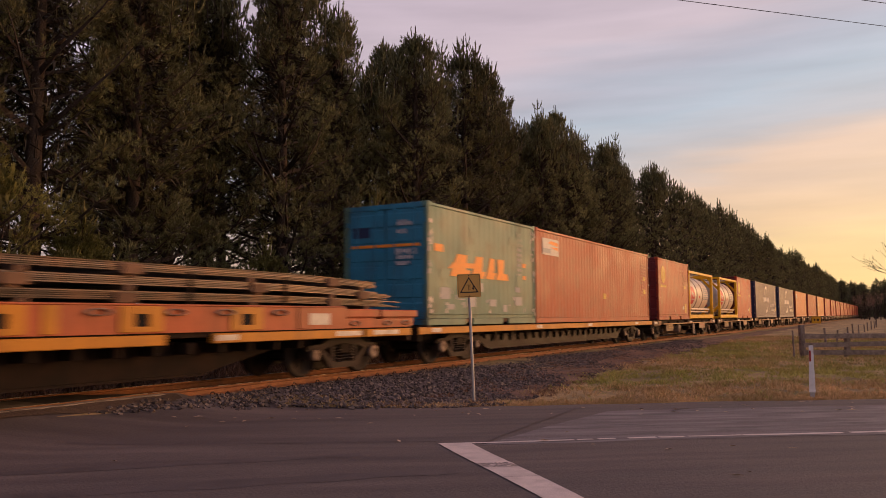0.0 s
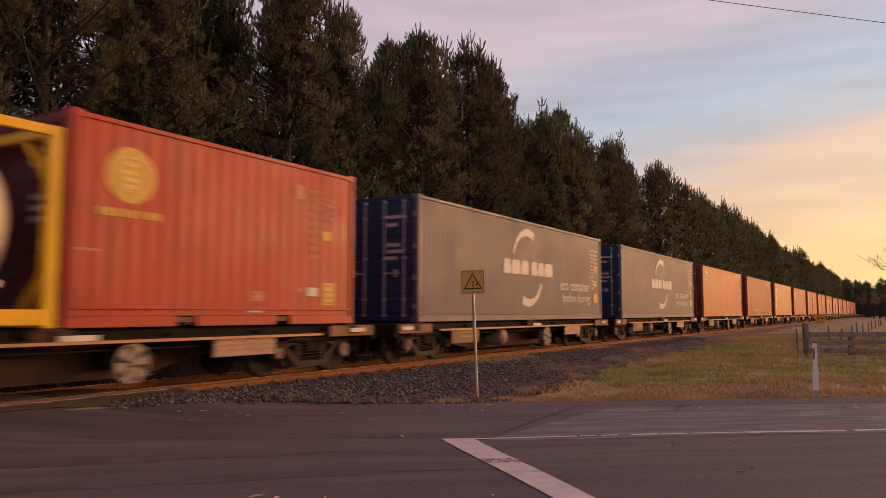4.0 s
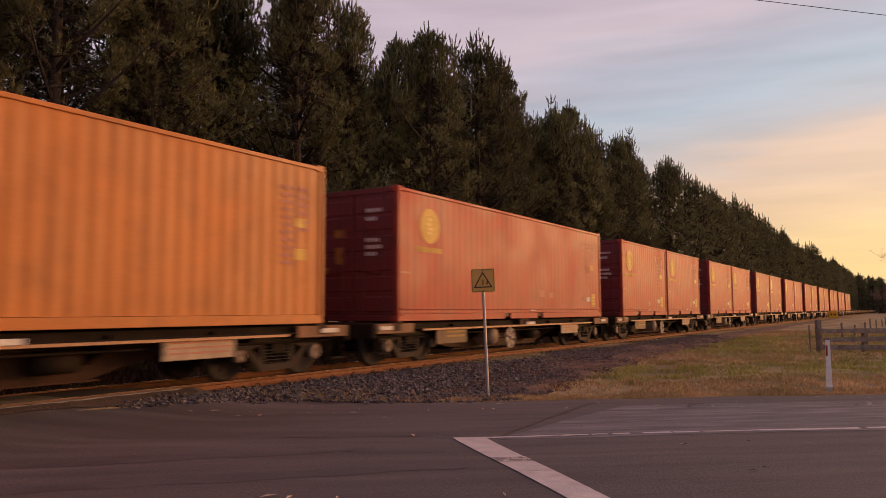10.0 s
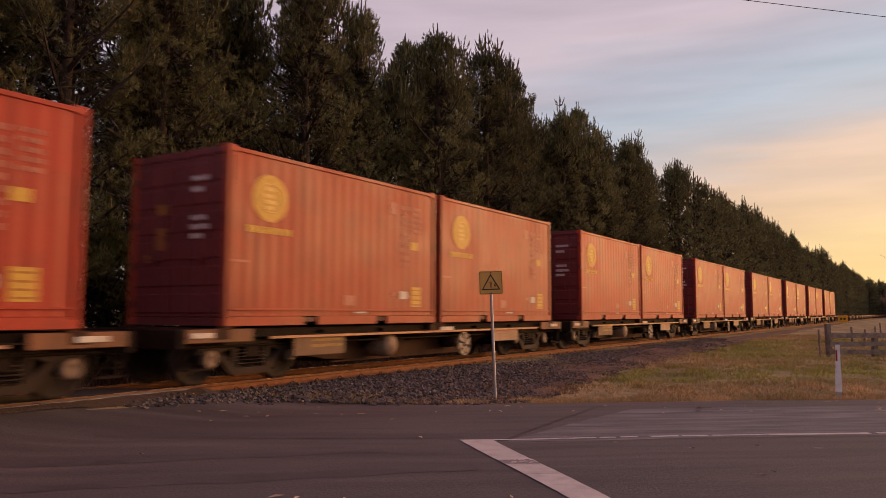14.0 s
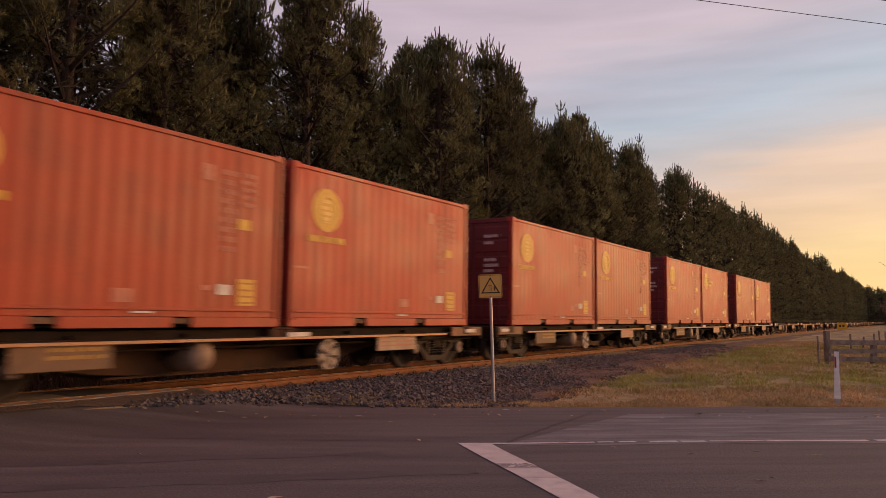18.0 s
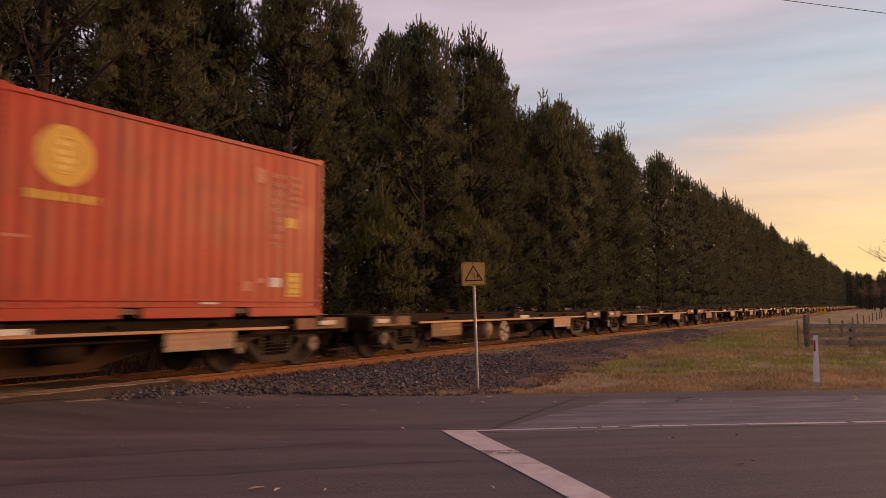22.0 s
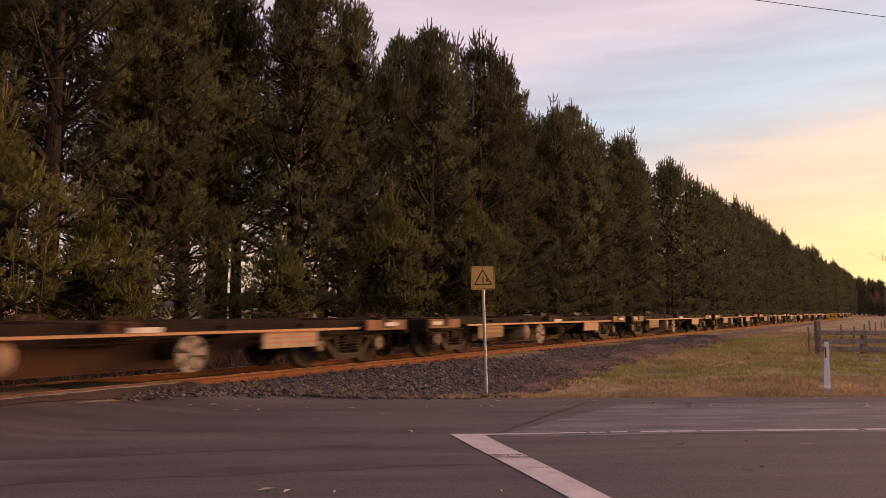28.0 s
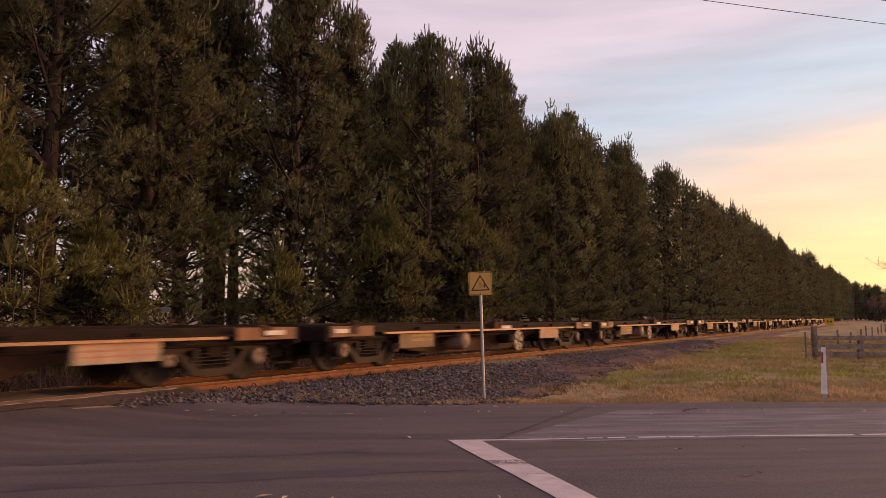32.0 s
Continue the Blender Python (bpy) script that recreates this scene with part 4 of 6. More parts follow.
# where the brake wheel of each wagon stands
WAGONS = {2: "b", 3: "b", 4: "b", 5: "b", 6: "b", 7: "b", 8: "a", 9: "a", 10: "a", 11: "a", 12: "b", 13: "b", 14: "b", 15: "b", 16: "a", 17: "a", 18: "a", 19: "a",
          20: "c", 21: "c", 22: "b", 23: "b", 24: "a", 25: "a", 26: "b", 27: "b", 28: "a", 29: "b", 30: "b", 31: "a", 32: "b", 33: "a"}
for k, kind in WAGONS.items():
    w = _kinds[kind] if kind not in _used else copy_thing(_kinds[kind], pose(0, 0, 0))
    _used.add(kind)
    if k >= 19:
        tagged(w, "empty dark brown skeletal container wagon with cream side boards")
    else:
        tagged(w, "dark brown skeletal wagon loaded with shipping containers")
    rolls(w, k * PITCH, RAIL_Z)


# ---------------------------------------------------------------- shipping containers
def corrugated(length, z0, z1, x, pitch, depth, sign=1):
    """A pressed steel side sheet: trapezoid ribs along y."""
    m = Mesh()
    n = max(3, round(length / pitch))
    p = length / n
    ys = []
    for i in range(n):
        a = i * p
        ys += [(a, 0), (a + p * 0.26, 0), (a + p * 0.5, -depth), (a + p * 0.76, -depth)]
    ys.append((length, 0))
    vs = [(x + sign * d, y, z) for y, d in ys for z in (z0, z1)]
    return m.add(vs, [(2 * i, 2 * i + 2, 2 * i + 3, 2 * i + 1) for i in range(len(ys) - 1)])


def casting(m, x, y, z):
    m.box(x - 0.085, x + 0.085, y - 0.09, y + 0.09, z - 0.06, z + 0.06, 0.01)


def container(name, length, height, side, ends, label, group, fine=False, pockets=True, rng=None, bars=True, bar_mat=None):
    """x across, y from one end to the other, z from the underside of the castings."""
    c = thing(name, label, "container", group)
    L, H, X = length, height, 1.219
    pitch = 0.20 if fine else 0.277
    top_z, bot = H - 0.09, 0.16
    for s in (1, -1):
        part("side_panel", corrugated(L - 0.26, bot, top_z, s * (X - 0.022), pitch, 0.008 if pockets else 0.015, s), side, c, at=Matrix.Translation((0, 0.13, 0)))
        cuts = [(0.13, L - 0.13)]
        if pockets:
            a, b = L / 2 - 1.03, L / 2 + 1.03
            cuts = [(0.13, a - 0.18), (a + 0.18, b - 0.18), (b + 0.18, L - 0.13)]
        for y0, y1 in cuts:
            part("bottom_rail", Mesh().box(min(s * (X - 0.05), s * X), max(s * (X - 0.05), s * X), y0, y1, 0.0, 0.155, 0.006), side, c)
        if pockets:
            part("side_beam", Mesh().box(min(s * (X - 0.04), s * (X + 0.004)), max(s * (X - 0.04), s * (X + 0.004)), 0.13, L - 0.13, 0.245, 0.285, 0.006), side, c)
        if pockets:
            for y in (L / 2 - 1.03, L / 2 + 1.03):
                # back plate, coloured black as the shade deep in the pocket
                pk = Mesh().box(s * X - s * 0.20 - 0.005, s * X - s * 0.20 + 0.005, y - 0.18, y + 0.18, 0.01, 0.14)
                part("fork_pocket", pk, M_recess_shade, c, "fork-lift pocket with a back plate coloured as its shade")
        part("top_rail", Mesh().box(min(s * (X - 0.06), s * X), max(s * (X - 0.06), s * X), 0.12, L - 0.12, H - 0.10, H - 0.03, 0.008), side, c)
        for y in (0.0, L):
            t = 0.10 if y == 0 else -0.10
            part("corner_post", Mesh().box(min(s * (X - 0.11), s * X), max(s * (X - 0.11), s * X), min(y, y + t) + (0.004 if t > 0 else 0), max(y, y + t), 0.10, H - 0.10, 0.012), side, c)
            for z in (0.06, H - 0.06):
                cm = Mesh()
                casting(cm, s * (X - 0.083), y + (0.09 if y == 0 else -0.09), z)
                part("corner_casting", cm, side, c)
    part("roof", corrugated(L - 0.2, -X + 0.06, X - 0.06, 0, 0.21, 0.02), side, c, at=Matrix.Translation((0, 0.1, H - 0.035)) @ pose(0, 0, 0, 0, -90, 0))
    part("floor", Mesh().box(-X + 0.05, X - 0.05, 0.08, L - 0.08, 0.06, 0.14), M_timber, c)
    # door end
    for s in (1, -1):
        d = part("door", Mesh().box(min(s * 0.012, s * 1.09), max(s * 0.012, s * 1.09), 0.035, 0.075, 0.14, H - 0.14, 0.01), ends, c)
        zs = [0.16]
        for z in (0.36, 0.80, 1.24, 1.68, 2.12, H - 0.40):
            zs += [z - 0.17, z - 0.14, z + 0.14, z + 0.17]
        zs = [(z, 0.018 if (i - 1) % 4 in (1, 2) and i > 0 else 0.036) for i, z in enumerate(zs)] + [(H - 0.16, 0.036)]
        rb = Mesh().add([(s * x, dd, z) for z, dd in zs for x in (0.07, 1.04)], [(2 * i, 2 * i + 1, 2 * i + 3, 2 * i + 2) for i in range(len(zs) - 1)])
        part("door_panel", rb, ends, d)
        if bars:
            for x in (0.28, 0.82):
                bar = Mesh().tube((s * x, 0.0, 0.10), (s * x, 0.0, H - 0.10), 0.019, n=8)
                for z in (0.14, 0.5, H / 2, H - 0.5, H - 0.14):
                    bar.box(s * x - 0.05, s * x + 0.05, 0.0, 0.03, z - 0.03, z + 0.03)
                part("locking_bar", bar, bar_mat or M_bar, d)
            part("door_handle", Mesh().box(min(s * 0.24, s * 0.72), max(s * 0.24, s * 0.72), -0.02, 0.0, 1.08, 1.12).box(s * 0.6 - 0.05, s * 0.6 + 0.05, -0.03, 0.01, 1.02, 1.18), bar_mat or M_bar, d)
        for z in (0.35, 1.0, 1.7, H - 0.45):
            part("hinge", Mesh().box(min(s * 1.08, s * 1.15), max(s * 1.08, s * 1.15), 0.0, 0.05, z - 0.06, z + 0.06, 0.008), bar_mat or M_bar, d)
    part("door_header", Mesh().box(-1.11, 1.11, 0.02, 0.10, H - 0.13, H - 0.01, 0.01), ends, c)
    part("door_sill", Mesh().box(-1.11, 1.11, 0.02, 0.10, 0.0, 0.13, 0.01), ends, c)
    part("end_panel", corrugated(2 * X - 0.22, 0.12, H - 0.08, 0, 0.3, 0.045), side, c, at=Matrix.Translation((X - 0.11, L - 0.03, 0)) @ pose(0, 0, 0, 0, 0, 90))
    # weathered lettering on the right-hand door
    dl = Mesh()
    r = rng or random.Random(2)
    for z, w in ((H - 0.5, 0.5), (H - 0.68, 0.3), (1.75, 0.35), (1.6, 0.4), (1.45, 0.3)):
        x = 0.35
        while x < 0.35 + w:
            dl.box(x, x + 0.05, 0.006, 0.014, z - 0.04, z + 0.04)
            x += 0.075
    tagged(part("door_lettering", dl, M_mark_white, c), kind="stuff")
    return c


def decal(c, mesh, mat, label="", name="marking", letters=False):
    """One painted mark, or a field of small lettering, on a container's side."""
    ob = part(name, mesh, mat, c, label)
    if letters:
        tagged(ob, kind="stuff")


def mark(c, mat, y0, y1, z0, z1, label="", x=None):
    x = FACE if x is None else x
    decal(c, Mesh().box(x, x + 0.004, y0, y1, z0, z1), mat, label)


FACE = 1.219 - 0.018


def disc(m, y, z, r, x=FACE, n=28):
    pts = [(y + r * math.cos(2 * math.pi * i / n), z + r * math.sin(2 * math.pi * i / n)) for i in range(n)]
    return m.prism(pts, x, x + 0.004, "x")


def column(c, y0, y1, z0, z1, rows, rng, mat=None):
    m = Mesh()
    text_bars(m, FACE, y0, y1, z0, z1, rows, rng)
    decal(c, m, mat or M_mark_faint, letters=True)


def emblem_box(rng, side, ends, length, variant=0):
    """A red box with a yellow disc."""
    name, label = "shipping_container", "faded red corrugated shipping container with a yellow disc"
    c = container(name, length, 2.896, side, ends, label, "containers on the train", rng=rng, bar_mat=P_end_shade)
    y = 0.93 if length < 7 else 1.25
    decal(c, disc(Mesh(), y, 2.12, 0.40), M_mark_yellow, "yellow disc")
    inner = Mesh()
    inner.ring((FACE + 0.006, y, 2.12), "x", 0.24, 0.010, 20, 4)
    for a, b, z in ((-0.10, 0.12, 0.16), (-0.14, 0.06, 0.04), (-0.10, 0.14, -0.06), (-0.12, 0.08, -0.16)):
        inner.box(FACE + 0.005, FACE + 0.008, y + a, y + b, 2.12 + z - 0.03, 2.12 + z + 0.03)
    decal(c, inner, M_mark_light, letters=True)
    if variant == 1:
        m = Mesh()
        for z, w in ((2.32, 0.35), (2.14, 0.85), (1.96, 0.6)):
            text_bars(m, FACE, y + 0.48, y + 0.48 + w, z - 0.06, z + 0.06, 1, rng, 0.9)
        decal(c, m, M_mark_yellow, letters=True)
    else:
        m = Mesh()
        text_bars(m, FACE, y - 0.5, y + 0.5, 1.52, 1.64, 1, rng, 0.95)
        decal(c, m, M_mark_yellow, letters=True)
    L = length
    column(c, L - 1.30, L - 1.0, 1.15, 2.5, 9, rng)
    column(c, L - 0.90, L - 0.55, 1.9, 2.5, 5, rng)
    decal(c, Mesh().box(FACE, FACE + 0.004, L - 1.70, L - 1.48, 2.25, 2.50), M_mark_faint)
    decal(c, Mesh().box(FACE, FACE + 0.004, L - 0.92, L - 0.56, 0.34, 0.76), M_mark_yellow, "yellow label")
    decal(c, Mesh().box(FACE, FACE + 0.004, L - 0.95, L - 0.70, 1.55, 1.72), M_mark_yellow)
    mark(c, M_mark_white, L - 1.33, L - 1.06, 0.50, 0.66, "white label")
    mark(c, M_mark_faint, L - 1.62, L - 1.45, 0.56, 0.64)
    mark(c, M_mark_white, L * 0.53, L * 0.53 + 0.34, 0.205, 0.235, "small white plate", 1.2205)
    mark(c, M_mark_faint, 0.12, 0.46, 1.02, 1.06)
    for z in (0.37, 0.47, 0.57, 0.68):
        mark(c, M_mark_dull, L - 0.88, L - 0.60, z, z + 0.03, x=FACE + 0.005)
    for k in range(rng.choice((1, 2, 3))):
        y0 = rng.uniform(0.9, L - 1.8)
        z0 = rng.uniform(0.35, 0.62)
        decal(c, Mesh().box(FACE, FACE + 0.004, y0, y0 + rng.uniform(0.18, 0.36), z0, z0 + rng.uniform(0.12, 0.2)), M_mark_faint)
    # door labels in a yellow darkened for the shaded end
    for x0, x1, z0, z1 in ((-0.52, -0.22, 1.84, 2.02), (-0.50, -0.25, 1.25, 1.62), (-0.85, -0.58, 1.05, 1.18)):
        decal(c, Mesh().box(x0, x1, 0.004, 0.012, z0, z1), M_mark_end_shade, "yellow label, darkened for the shaded end")
    return c


def plain_box(rng, side, ends, label, fine=False, bar_mat=None, text=None):
    c = container("shipping_container", 12.192, 2.896, side, ends, label, "containers on the train", fine=fine, pockets=False, rng=rng, bar_mat=bar_mat)
    column(c, 11.1, 11.42, 1.0, 2.45, 11, rng, text)
    column(c, 11.48, 11.8, 1.6, 2.45, 6, rng, text)
    mark(c, M_mark_yellow, 11.44, 11.72, 1.12, 1.32, "yellow label")
    mark(c, M_mark_yellow, 11.44, 11.70, 1.70, 1.86)
    return c


def arc(m, cy, cz, r, w0, w1, a0, a1, n=18):
    """A tapering arc on a wall that faces +x."""
    vs = []
    for i in range(n + 1):
        t = i / n
        a = radians(a0 + (a1 - a0) * t)
        w = w0 + (w1 - w0) * t
        for rr in (r - w / 2, r + w / 2):
            vs += [(FACE + 0.001, cy + rr * math.cos(a), cz + rr * math.sin(a)), (FACE + 0.005, cy + rr * math.cos(a), cz + rr * math.sin(a))]
    fs = []
    for i in range(n):
        o = 4 * i
        fs += [(o + 1, o + 3, o + 7, o + 5), (o, o + 4, o + 5, o + 1), (o + 2, o + 6, o + 7, o + 3)]
    return m.add(vs, fs)


def lettering(words, width):
    """Words in the built-in font, as a flat mesh on a wall that faces +x, starting at y 0."""
    cu = bpy.data.curves.new("lettering", "FONT")
    cu.body = words
    cu.extrude = 0.002
    cu.offset = 0.012
    cu.resolution_u = 3
    ob = bpy.data.objects.new("lettering", cu)
    me = bpy.data.meshes.new_from_object(ob)
    bpy.data.objects.remove(ob)
    xs = [v.co.x for v in me.vertices]
    k = width / (max(xs) - min(xs))
    m = Mesh()
    m.add([(v.co.z, (v.co.x - min(xs)) * k, v.co.y * k * 1.06) for v in me.vertices], [tuple(p.vertices) for p in me.polygons])
    bpy.data.meshes.remove(me)
    return m


def grey_box(rng):
    c = plain_box(rng, P_grey, P_navy, "grey-brown high container with a white ring mark and navy doors", fine=True, text=M_mark_pale)
    decal(c, arc(Mesh(), 5.85, 1.55, 0.98, 0.10, 0.26, 160, 64), M_mark_white, "white arc")
    decal(c, arc(Mesh(), 5.95, 1.47, 0.98, 0.10, 0.26, -25, -116), M_mark_white, "white arc")
    bl = Mesh()                     # block shapes where a name stands
    y = 4.30
    for w in (0.46, 0.60, 0.52, 0.12, 0.46, 0.46, 0.62):
        if w > 0.2:
            bl.prism([(y, 1.30), (y + w * 0.92, 1.30), (y + w, 1.46), (y + w * 0.9, 1.70), (y + w * 0.12, 1.70), (y, 1.52)], FACE, FACE + 0.004, "x")
        y += w + 0.03
    decal(c, bl, M_mark_white, letters=True)
    for words, y0, y1, z0 in (("eco container", 8.36, 11.0, 0.93), ("bamboo flooring", 8.55, 11.0, 0.56)):
        tagged(part("lettering", lettering(words, y1 - y0), M_mark_white, c, "pale words reading " + words, Matrix.Translation((FACE + 0.002, y0, z0))), kind="stuff")
    mark(c, M_mark_yellow, 11.40, 11.78, 0.56, 0.88, "yellow label")
    return c


def tank_container(rng):
    """A 20-foot frame with a white pressure tank."""
    c = thing("tank_container", "white cylindrical tank in a yellow steel frame", "tank container", "containers on the train")
    L, H, X = 6.058, 2.591, 1.219
    for s in (1, -1):
        for y in (0.0, L):
            t = 0.16 if y == 0 else -0.16
            part("corner_post", Mesh().box(min(s * (X - 0.15), s * X), max(s * (X - 0.15), s * X), min(y, y + t), max(y, y + t), 0.0, H, 0.015), M_tankframe, c)
            for q in ([(s * 1.08, 0.62), (s * 1.08, 0.82), (s * 0.35, 0.14), (s * 0.35, 0.0)], [(s * 1.08, H - 0.62), (s * 1.08, H - 0.82), (s * 0.45, H - 0.14), (s * 0.45, H)]):
                part("brace", Mesh().prism(q, min(y, y + t * 0.6), max(y, y + t * 0.6)), M_tankframe, c)
        part("bottom_rail", Mesh().box(min(s * (X - 0.10), s * X), max(s * (X - 0.10), s * X), 0.16, L - 0.16, 0.04, 0.24, 0.012), M_tankframe, c)
        part("top_rail", Mesh().box(min(s * (X - 0.08), s * X), max(s * (X - 0.08), s * X), 0.16, L - 0.16, H - 0.14, H - 0.01, 0.012), M_tankframe, c)
        part("side_strake", Mesh().box(min(s * 1.02, s * 1.11), max(s * 1.02, s * 1.11), 0.85, L - 0.65, 0.50, 0.60, 0.02)
             .box(min(s * 0.96, s * 1.06), max(s * 0.96, s * 1.06), 0.75, L - 0.75, 0.36, 0.44, 0.02), M_tank, c)
    for y in (0.0, L - 0.14):
        part("end_beam", Mesh().box(-1.07, 1.07, y, y + 0.14, 0.0, 0.14, 0.012), M_tankframe, c)
        part("end_beam", Mesh().box(-1.07, 1.07, y, y + 0.14, H - 0.13, H, 0.012), M_tankframe, c)
    r, zc = 1.10, 1.33
    prof = [(0.30, 0.0), (0.31, 0.30), (0.36, 0.60), (0.46, 0.86), (0.62, 1.02), (0.80, r), (L - 0.80, r), (L - 0.62, 1.02), (L - 0.46, 0.86), (L - 0.36, 0.60), (L - 0.31, 0.30), (L - 0.30, 0.0)]
    tank = part("tank", Mesh().spin(prof, "y", (0, 0, zc), 40), M_tank, c)
    for y in (2.35, 3.75):
        part("band", Mesh().spin([(y - 0.07, r), (y - 0.07, r + 0.025), (y + 0.07, r + 0.02), (y + 0.07, r)], "y", (0, 0, zc), 40), M_tankband, tank, "brown-stained band")
    part("end_head", Mesh().spin([(0.24, 0.0), (0.26, 0.55), (0.34, 0.93), (0.44, 1.06), (0.50, 1.06)], "y", (0, 0, zc), 32), M_tankend, tank, "pale grey tank end")
    for x0, x1, z0, z1, mt in ((-0.25, 0.05, 1.55, 1.75, M_mark_yellow), (0.2, 0.5, 1.2, 1.5, M_mark_grey), (-0.45, -0.2, 1.0, 1.25, M_mark_grey), (0.1, 0.35, 0.75, 0.9, M_discred)):
        part("label_plate", Mesh().box(x0, x1, 0.222, 0.232, z0, z1), mt, tank)
    part("valve_box", Mesh().box(-0.22, 0.22, 0.16, 0.30, 0.30, 0.62, 0.02), M_galv, c)
    lad = Mesh().tube((0.82, 0.06, 0.14), (0.82, 0.06, 2.5), 0.018, n=6).tube((0.52, 0.06, 0.14), (0.52, 0.06, 2.5), 0.018, n=6)
    for k in range(8):
        lad.tube((0.52, 0.06, 0.3 + 0.28 * k), (0.82, 0.06, 0.3 + 0.28 * k), 0.012, n=5)
    part("ladder", lad, M_galv, c)
    part("walkway", Mesh().box(-0.25, 0.25, 0.5, L - 0.5, zc + r + 0.05, zc + r + 0.08).box(0.30, 0.9, 2.1, 3.6, zc + r + 0.02, zc + r + 0.05), M_galv, c)
    part("manhole", Mesh().spin([(0, 0.28), (0.1, 0.28), (0.12, 0.2), (0.14, 0.0)], "z", (0, 3.0, zc + r - 0.02), 16), M_tankend, c)
    # markings that follow the shell

    def shell(y, z, lift=0.006):
        q = (z - zc) / r
        return ((r + lift) * math.sqrt(max(0.0, 1 - q * q)), y, z)

    def patch(y0, y1, z0, z1, nz=3):
        m = Mesh()
        for k in range(nz):
            a, b = z0 + (z1 - z0) * k / nz, z0 + (z1 - z0) * (k + 1) / nz
            m.add([shell(y0, a), shell(y1, a), shell(y1, b), shell(y0, b)], [(0, 1, 2, 3)])
        return m
    m = Mesh()
    ring = 24
    for k in range(3):
        r0, r1 = 0.5 * k / 3, 0.5 * (k + 1) / 3
        vs = []
        for i in range(ring):
            a = 2 * math.pi * i / ring
            for rr in (r0, r1):
                vs.append(shell(1.35 + rr * math.cos(a), 1.30 + rr * math.sin(a)))
        m.add(vs, [(2 * i, 2 * i + 1, 2 * ((i + 1) % ring) + 1, 2 * ((i + 1) % ring)) for i in range(ring)], True)
    part("disc_mark", m, M_discred, tank, "red disc")
    wm = Mesh()
    for y0, y1, z0, z1 in ((1.02, 1.68, 1.05, 1.10), (1.12, 1.30, 1.28, 1.50), (1.34, 1.58, 1.34, 1.42), (1.34, 1.55, 1.22, 1.30)):
        q = patch(y0, y1, z0, z1, 2)
        wm.add([(v[0] + 0.004, v[1], v[2]) for v in q.v], q.f)
    part("disc_lettering", wm, M_mark_white, tank)
    tx = Mesh()
    for i in range(6):
        y = 4.0
        z = 1.72 - i * 0.12
        while y < 5.15:
            w = rng.uniform(0.06, 0.2)
            q = patch(y, min(y + w, 5.2), z - 0.035, z + 0.035, 1)
            tx.add(q.v, q.f)
            y += w + 0.06
    part("lettering", tx, M_mark_grey, tank)
    q = patch(2.85, 3.1, 1.15, 1.3, 1)
    part("label_plate", q, M_discred, tank)
    q = patch(4.85, 5.0, 1.40, 1.55, 1)
    part("label_plate", q, M_mark_yellow, tank)
    return c


TOP = RAIL_Z + FLOOR
_rng = random.Random(11)


def put(c, offset):
    rolls(c, offset, TOP)
    return c


# door ends and bars take the shade-darkened red
emblem20 = [emblem_box(_rng, P_red, P_end_shade, 5.98), emblem_box(_rng, P_red2, P_end_shade, 5.98), emblem_box(_rng, P_red, P_end_shade, 5.98, 1), emblem_box(_rng, P_brown, P_end_shade, 5.98)]
_fresh = set()


def box20(kind, offset):
    b = emblem20[kind]
    if kind in _fresh:
        b = copy_thing(b, pose(0, 0, 0))
    _fresh.add(kind)
    return put(b, offset)


# behind the steel wagon: brown box and tank, tank and brown box
box20(3, 2 * PITCH + 0.22)
tank1 = put(tank_container(_rng), 2 * PITCH + 6.38)
put(copy_thing(tank1, pose(0, 0, 0)), 3 * PITCH + 0.08)
box20(0, 3 * PITCH + 6.24)
grey = put(grey_box(_rng), 4 * PITCH)
put(copy_thing(grey, pose(0, 0, 0)), 5 * PITCH)
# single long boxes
c = plain_box(_rng, P_rust, P_end_shade, "rust-orange corrugated high container with a small poster", bar_mat=M_mark_faint)
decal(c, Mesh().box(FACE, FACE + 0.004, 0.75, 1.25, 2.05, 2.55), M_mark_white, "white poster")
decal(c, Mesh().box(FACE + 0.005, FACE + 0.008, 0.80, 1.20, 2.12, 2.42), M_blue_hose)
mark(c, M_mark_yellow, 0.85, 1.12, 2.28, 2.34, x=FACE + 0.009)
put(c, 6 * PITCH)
c = plain_box(_rng, P_brown, P_end_shade, "faded brown-red corrugated high container", fine=True, bar_mat=M_mark_faint)
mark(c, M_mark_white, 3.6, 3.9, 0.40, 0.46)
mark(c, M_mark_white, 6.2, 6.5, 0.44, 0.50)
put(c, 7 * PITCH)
c = plain_box(_rng, P_ochre, P_end_shade, "ochre-orange corrugated high container with three white squares", bar_mat=M_bar)
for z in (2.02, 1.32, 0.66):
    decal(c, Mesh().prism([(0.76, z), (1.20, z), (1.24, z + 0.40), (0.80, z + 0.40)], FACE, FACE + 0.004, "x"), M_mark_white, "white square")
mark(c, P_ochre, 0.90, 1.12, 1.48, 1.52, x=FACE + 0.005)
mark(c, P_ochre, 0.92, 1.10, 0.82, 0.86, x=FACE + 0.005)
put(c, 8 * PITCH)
c = emblem_box(_rng, P_red2, P_end_shade, 12.192)
tagged(c, "long faded red corrugated container with a yellow disc")
put(c, 9 * PITCH)
# pairs of 20-foot boxes
for i, k in enumerate(range(10, 19)):
    box20((0, 1, 3)[i % 3] if k != 16 else 1, k * PITCH)
    box20((1, 0, 3, 0)[i % 4] if k not in (17,) else 2, k * PITCH + 6.21)


